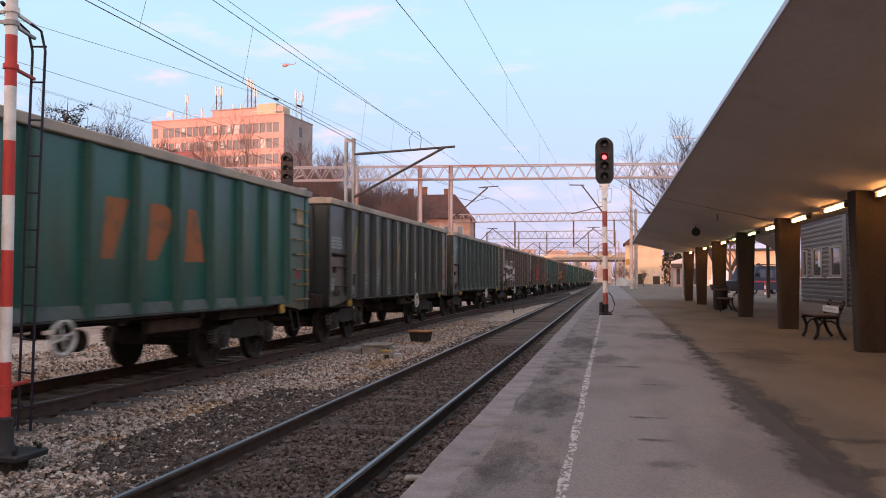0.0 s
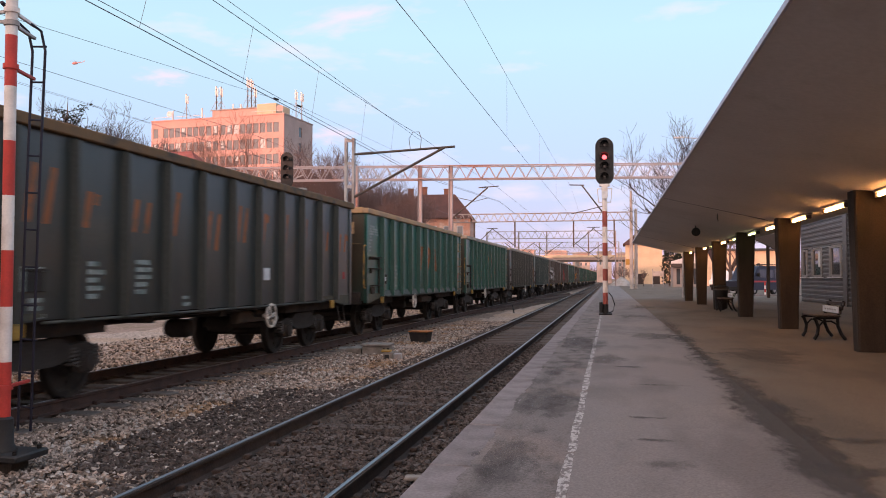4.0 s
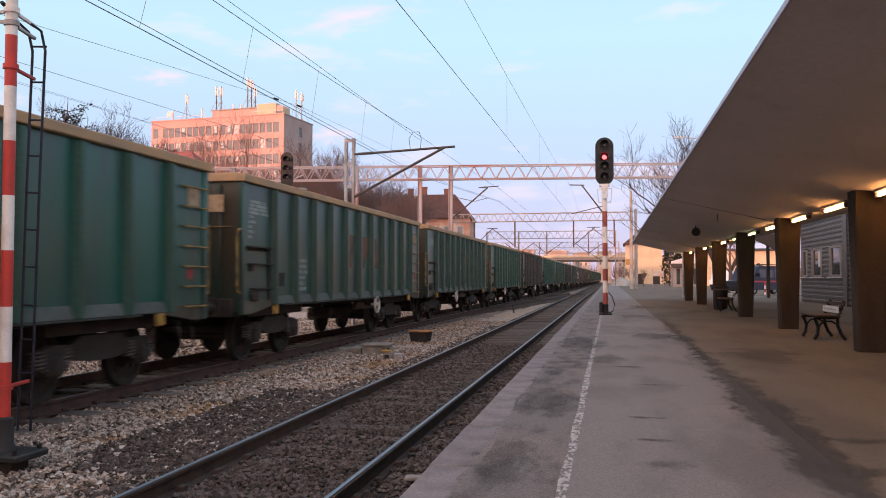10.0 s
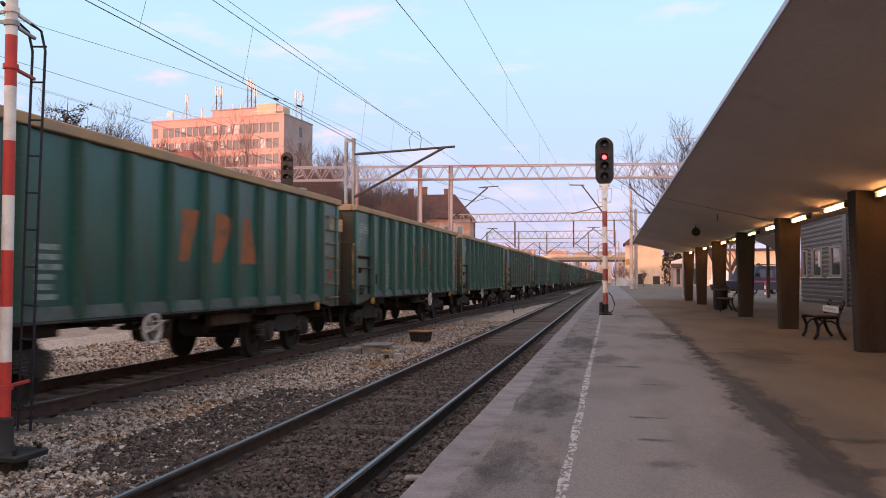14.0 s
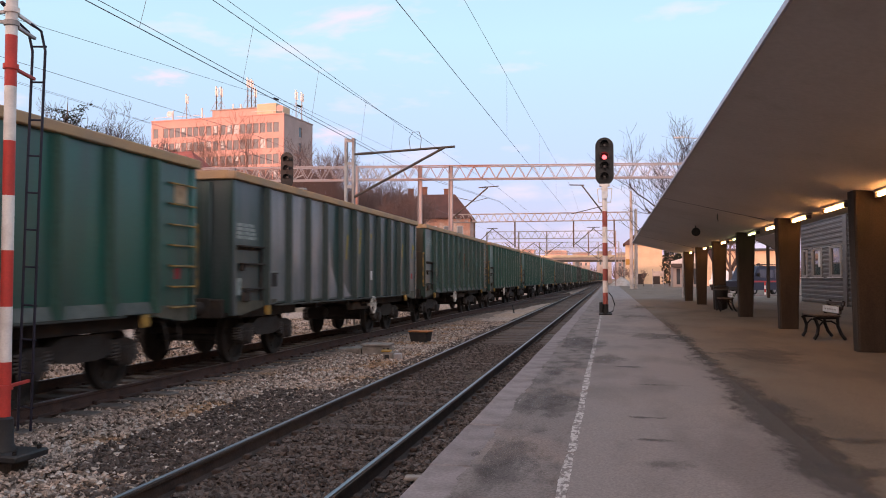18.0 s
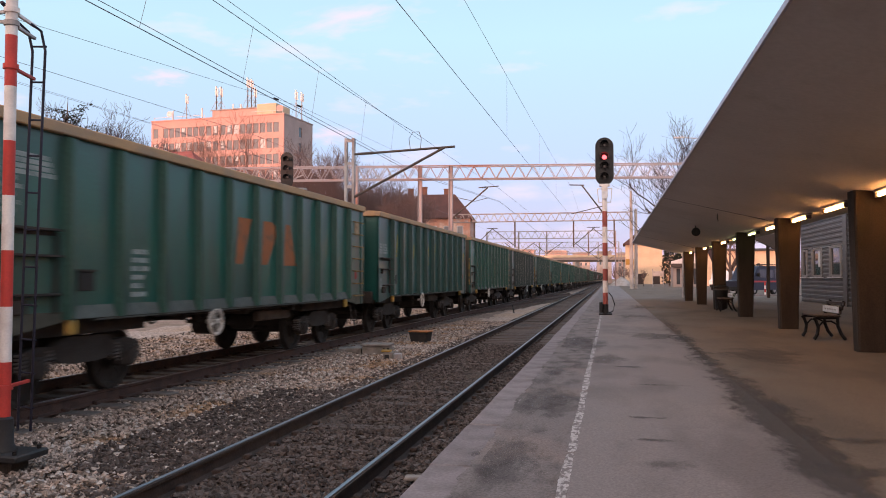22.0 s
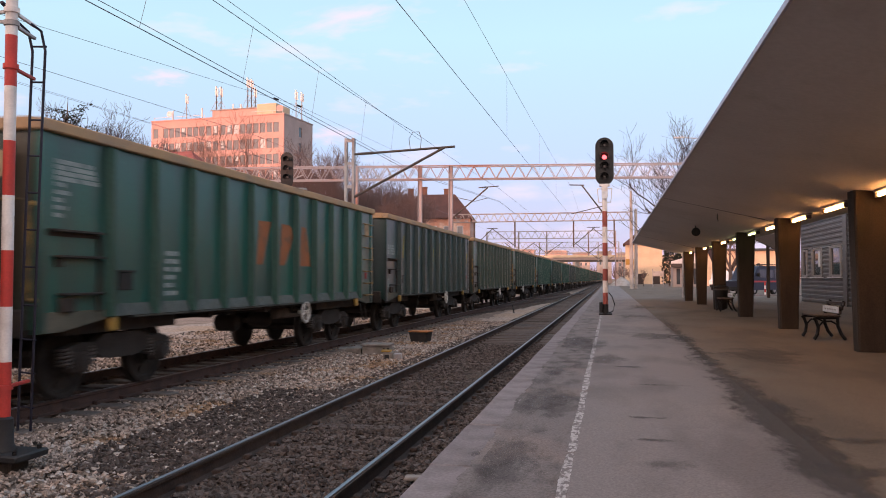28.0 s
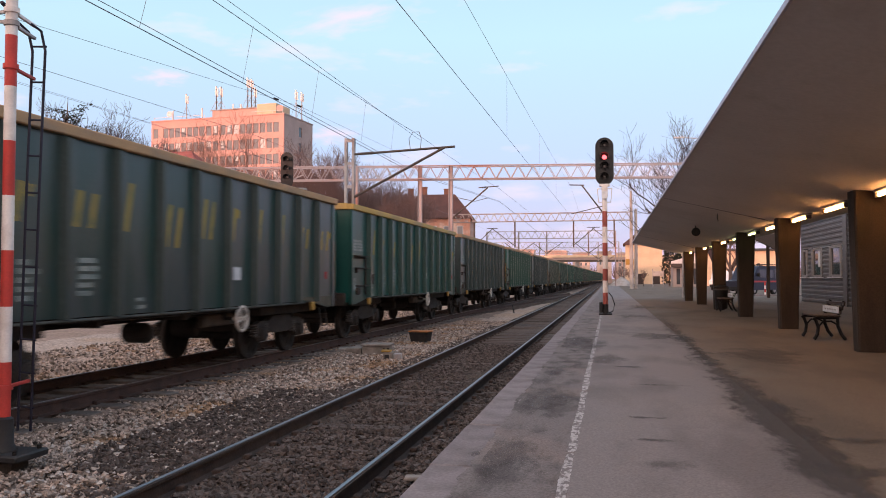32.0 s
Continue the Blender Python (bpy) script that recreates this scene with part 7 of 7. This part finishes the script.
# ---- trees ----
def grow(twigs, limbs, p, d, length, r, depth, rng, droop, fine=0.008):
    n = 3
    pts = [p.copy()]
    for i in range(n):
        d = (d + Vector((rng.uniform(-1, 1), rng.uniform(-1, 1), rng.uniform(-0.6, 0.9))) * (0.22 if depth > 3 else 0.42) + Vector((0, 0, 0.05 if droop < 0.5 else -0.04))).normalized()
        q = pts[-1] + d * (length / n)
        a, b = r * (1 - 0.25 * i / n), r * (1 - 0.25 * (i + 1) / n)
        (limbs if depth > 2 else twigs).tube(pts[-1], q, a, b, 5 if depth > 2 else 3, False)
        pts.append(q)
    if depth == 0:
        return
    kids = 3 if depth > 3 else 4
    for k in range(kids):
        t = rng.uniform(0.45, 1.0) if k else 1.0
        i = min(n - 1, int(t * n))
        base = pts[i].lerp(pts[i + 1], t * n - i) if t < 1 else pts[-1]
        out = Vector((rng.uniform(-1, 1), rng.uniform(-1, 1), rng.uniform(-0.15, 0.6)))
        dd = (d * (0.75 if k else 1.1) + out.normalized() * 0.75).normalized()
        grow(twigs, limbs, base, dd, length * rng.uniform(0.58, 0.8), max(fine, r * rng.uniform(0.42, 0.58)), depth - 1, rng, droop, fine)


def bare_tree(name, x, y, h, seed, label, depth=5, bark=None, twig=None, z=-0.42, lean=(0, 0), thick=1.0, spread=0.55, first=5, reach=0.27, fine=0.008):
    rng = random.Random(seed)
    t = thing(name, label, "tree", pose(x, y, z))
    limbs, twigs, trunk = Geo(), Geo(), Geo()
    r0 = 0.022 * h * thick
    th = h * 0.26
    top = Vector((lean[0], lean[1], th))
    trunk.tube((0, 0, -0.1), (lean[0] * 0.4, lean[1] * 0.4, th * 0.5), r0 * 1.15, r0 * 0.9, 10, False).tube((lean[0] * 0.4, lean[1] * 0.4, th * 0.5), top, r0 * 0.9, r0 * 0.75, 10)
    for k in range(first):
        a = 6.283 * k / first + rng.uniform(-0.4, 0.4)
        d = Vector((spread * math.cos(a), spread * math.sin(a), 1.0)) if k else Vector((0.05, 0, 1))
        grow(twigs, limbs, top * rng.uniform(0.75, 1.0), d.normalized(), h * rng.uniform(reach - 0.03, reach + 0.03), r0 * 0.5, depth - 1, rng, 0, fine)
    part("trunk", trunk, bark or BARK, t, "brown bark")
    part("limb_frame", limbs, bark or BARK, t, "bare limbs")
    part("twig_mass", twigs, twig or TWIG, t, "fine bare twigs")["kind"] = "stuff"
    return t


BIRCH = shade("twigs_reddish", (0.24, 0.13, 0.10), 0.9, grain=0.15, bump=0, island=0.2)
SITES = [(-50.2, 75, 20.2, 3), (-48.4, 77, 19.8, 4), (-47.0, 79, 17.4, 24), (-29.5, 85, 16.4, 6), (-32.5, 92, 16.8, 7), (-26.5, 94, 14.8, 8), (-23.6, 88, 12.0, 9), (-27.5, 104, 14.8, 10),
         (-35.0, 108, 16.5, 12), (-38.5, 98, 15.5, 26), (-25.4, 99, 13.0, 41), (-30.5, 100, 15.4, 42)]
for i, (x, y, h, s) in enumerate(SITES):
    bare_tree("bare_tree", x, y, h, s, "bare leafless tree with dense dark branches beyond the tracks", 6, twig=TWIG_GREY if i < 3 else TWIG, thick=0.9, spread=0.75, first=7 if i < 3 else 6, fine=0.017 if i < 3 else 0.015)
for x, y, h, s in ((-61.5, 121, 29.0, 13), (-60.0, 124, 31.5, 14), (-57.2, 120, 25.0, 15), (-54.5, 126, 22.0, 16), (-50.0, 128, 20.0, 17), (-24.6, 117, 8.5, 18)):
    bare_tree("birch_tree", x, y, h, s, "slender reddish bare tree beyond the tracks", 5, None, BIRCH, thick=0.36, fine=0.014)
bare_tree("bare_tree", 10.4, 80, 18.0, 7, "bare leafless tree rising behind the canopy", 5, TWIG_SHADED, TWIG_SHADED, z=PLAT_Z - 0.05, lean=(-1.6, 0), thick=0.8, spread=1.9, first=6, reach=0.30, fine=0.014)
bare_tree("bare_tree", 9.7, 71, 8.5, 22, "low bare tree at the edge of the car park", 4, z=PLAT_Z - 0.05)

cf = thing("conifer_tree", "dark green conifer beyond the tracks", "tree", pose(-51.9, 72, -0.42))
part("trunk", Geo().tube((0, 0, 0), (0, 0, 18.6), 0.3, 0.05, 8).tube((0, 0, 18.5), (0.05, 0, 19.6), 0.05, 0.02, 5), BARK, cf)
rc = random.Random(5)
g = Geo()
boughs = [(z, rc.uniform(0, 6.283), rc.uniform(1.2, 3.1) * (1.0 if z < 16.8 else 0.62)) for z in [7 + 11.3 * (i / 54) ** 0.8 for i in range(55)]]
for z, a, R in boughs:
    d = Vector((math.cos(a), math.sin(a), rc.uniform(0.0, 0.35)))
    g.tube((0, 0, z), Vector((0, 0, z)) + d * R, 0.05, 0.02, 4, False)
    for i in range(26):
        c = Vector((0, 0, z)) + d * (R * rc.uniform(0.35, 1.05)) + Vector((rc.gauss(0, 0.32), rc.gauss(0, 0.32), rc.gauss(0, 0.17)))
        q = Vector((rc.uniform(-1, 1), rc.uniform(-1, 1), rc.uniform(-0.2, 0.8))).normalized() * rc.uniform(0.2, 0.5)
        e = q.cross(Vector((0.3, 0.2, 1))).normalized() * rc.uniform(0.05, 0.13)
        g.add([c - e, c + e, c + q, c + Vector((0, 0, 0.09))], [(0, 1, 2), (0, 3, 2), (1, 2, 3)])
part("needles", g, NEEDLE, cf, "dark needle sprays")["kind"] = "stuff"

for x, y, h, sd in ((3.4, 128, 3.4, 31), (2.4, 150, 4.5, 32), (5.2, 132, 3.0, 33)):
    bare_tree("bare_shrub", x, y, h, sd, "low dark leafless shrub at the platform end", 4, z=PLAT_Z - 0.03)
for x in (6.3, 9.8):
    d = solid("wooden_door", Geo().box(-0.7, 0.7, -0.1, 0.0, 0, 2.2, 0.02), BENCH_WOOD, "brown wooden door of the station house", "door", "station house doors", "structure", pose(x, 180.93, PLAT_Z))

# dark evergreens beside the kiosk
rc = random.Random(15)
for x, y, h in ((9.0, 131, 6.6), (10.6, 134, 5.2)):
    ev = thing("evergreen_shrub", "dense dark evergreen shrub behind the kiosk", "shrub", pose(x, y, PLAT_Z - 0.03))
    part("trunk", Geo().tube((0, 0, 0), (0, 0, h * 0.8), 0.12, 0.04, 7), BARK, ev)
    g = Geo()
    for i in range(900):
        z = h * rc.uniform(0.05, 1.0)
        R = 1.0 * math.sin(math.pi * min(1.0, 0.25 + 0.75 * z / h)) ** 0.7 + 0.1
        a = rc.uniform(0, 6.283)
        c = Vector((R * math.cos(a) * rc.uniform(0.5, 1.1), R * math.sin(a) * rc.uniform(0.5, 1.1), z))
        q = Vector((rc.uniform(-1, 1), rc.uniform(-1, 1), rc.uniform(-0.3, 0.9))).normalized() * rc.uniform(0.25, 0.55)
        e = q.cross(Vector((0.3, 0.2, 1))).normalized() * rc.uniform(0.08, 0.2)
        g.add([c - e, c + e, c + q, c + Vector((0, 0, 0.1))], [(0, 1, 2), (0, 3, 2), (1, 2, 3)])
    part("foliage", g, NEEDLE, ev, "dark needle foliage")["kind"] = "stuff"

# far woods at the end of the line
g = Geo()
rw = random.Random(8)
for i in range(700):
    x, y = rw.uniform(-260, 200), rw.uniform(430, 560)
    h = rw.uniform(6, 13)
    for k in range(7):
        a = rw.uniform(0, 6.283)
        g.tube((x, y, -0.4 + h * 0.2), (x + 2.4 * math.cos(a), y, h * rw.uniform(0.6, 1.0)), 0.25, 0.04, 3, False)
tagged(part("far_woods", g, TWIG), "distant bare woods behind the bridge", "woods", kind="stuff")

# plain unseen blocks added behind the camera to keep the low sun off the platform
tb = thing("town_front", "unseen plain blocks added behind the station to shade it", "town buildings", kind="structure")
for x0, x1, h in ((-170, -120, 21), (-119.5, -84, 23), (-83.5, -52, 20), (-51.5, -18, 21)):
    part("wall", Geo().box(x0, x1, -92, -80, -0.42, h), OFFICE_SIDE, tb, "plain unseen block")
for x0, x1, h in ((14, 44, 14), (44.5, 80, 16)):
    part("wall", Geo().box(x0, x1, -70, -58, -0.42, h), OFFICE_SIDE, tb, "plain unseen block")


# ---- helicopter far off in the evening light ----
heli = thing("helicopter", "small distant helicopter lit pink by the evening sun", "helicopter", pose(-293.0, 720, 199.0))
# pink of the evening sun is put into the body colour
HELI = shade("helicopter_pink_lit", (0.55, 0.26, 0.25), 0.5, grain=0.05, bump=0)
part("fuselage", Geo().lathe((0, 0, 0), (-1, 0, -0.05), [(-2.8, 0.5), (-2.0, 1.1), (0, 1.35), (1.8, 1.2), (2.8, 0.7), (3.2, 0.2)], 16), HELI, heli, "rounded fuselage")
part("tail_boom", Geo().tube((2.6, 0, 0.3), (9.5, 0, 0.9), 0.42, 0.2, 10), HELI, heli, "slim tail boom")
part("tail_fin", Geo().prism([(8.8, 0.6), (9.9, 0.6), (10.4, 2.4), (9.8, 2.4)], "y", -0.08, 0.08), HELI, heli)
part("mast", Geo().tube((0, 0, 1.2), (0, 0, 1.9), 0.2, seg=8), HELI, heli)
for a in (20, 110, 200, 290):
    part("rotor_blade", Geo().box(0.2, 5.6, -0.14, 0.14, 1.86, 1.92, m=pose(0, 0, 0, 0, 0, a)), STEEL, heli, "rotor blade")
for y in (-0.9, 0.9):
    part("skid", Geo().path([(-1.6, y, -1.55), (1.6, y, -1.55), (2.0, y, -1.4)], 0.06, 6), STEEL, heli)
    for x in (-0.9, 0.9):
        part("skid_strut", Geo().tube((x, y * 0.6, -0.9), (x, y, -1.55), 0.06, seg=6), STEEL, heli)


for p in ((-12.5, 29.6, 8.46), (-12.5, 32.0, 8.68)):
    g = Geo()
    for i in range(5):
        g.lathe((p[0], p[1] + 0.09 * i, p[2] + 0.006 * i), (0, 1, 0.08), [(0, 0.012), (0.03, 0.042), (0.06, 0.012)], 10)
    solid("line_insulator", g, IRON, "dark ribbed insulator in an overhead wire", "insulator", "line insulators")


# ---- what moves ----
def way_at(t):
    """Wagon lengths run by the train at t seconds: it gathers speed."""
    return 0.26164 + 0.536105 * t + 3.43054e-3 * t * t - 1.69821e-5 * t ** 3


# small differences in the slack of the couplings
LAG = {1: -0.05, -2: 0.06, -5: 0.03, -6: 0.05, -12: -0.15, -13: -0.06, -16: -0.08, -17: -0.05}


def motions():
    times = [float(i) for i in range(33)]
    for n, (w, sets) in TRAIN.items():
        rows = []
        for t in times:
            s = WL * (way_at(t) + n) - 7.71 + LAG.get(n, 0.0)
            rows.append((t, pose(*on_train_track(s), 0, 0, -math.degrees(LEAN))))
        walk(w, rows)
    walk(heli, [(t, pose(-293.0 - 54.6 * t, 720.0, 199.0 + 3.3 * t)) for t in (0.0, 8.0, 16.0, 24.0, 32.0)])
    # the wheels roll on the rails
    fine = [i / 15.0 for i in range(481)]
    for n, (w, sets) in TRAIN.items():
        for ob in sets:
            at = ob.matrix_basis.translation.copy()
            walk(ob, [(t, pose(at.x, at.y, at.z, -math.degrees(WL * (way_at(t) - way_at(0)) / 0.455))) for t in fine])


motions()
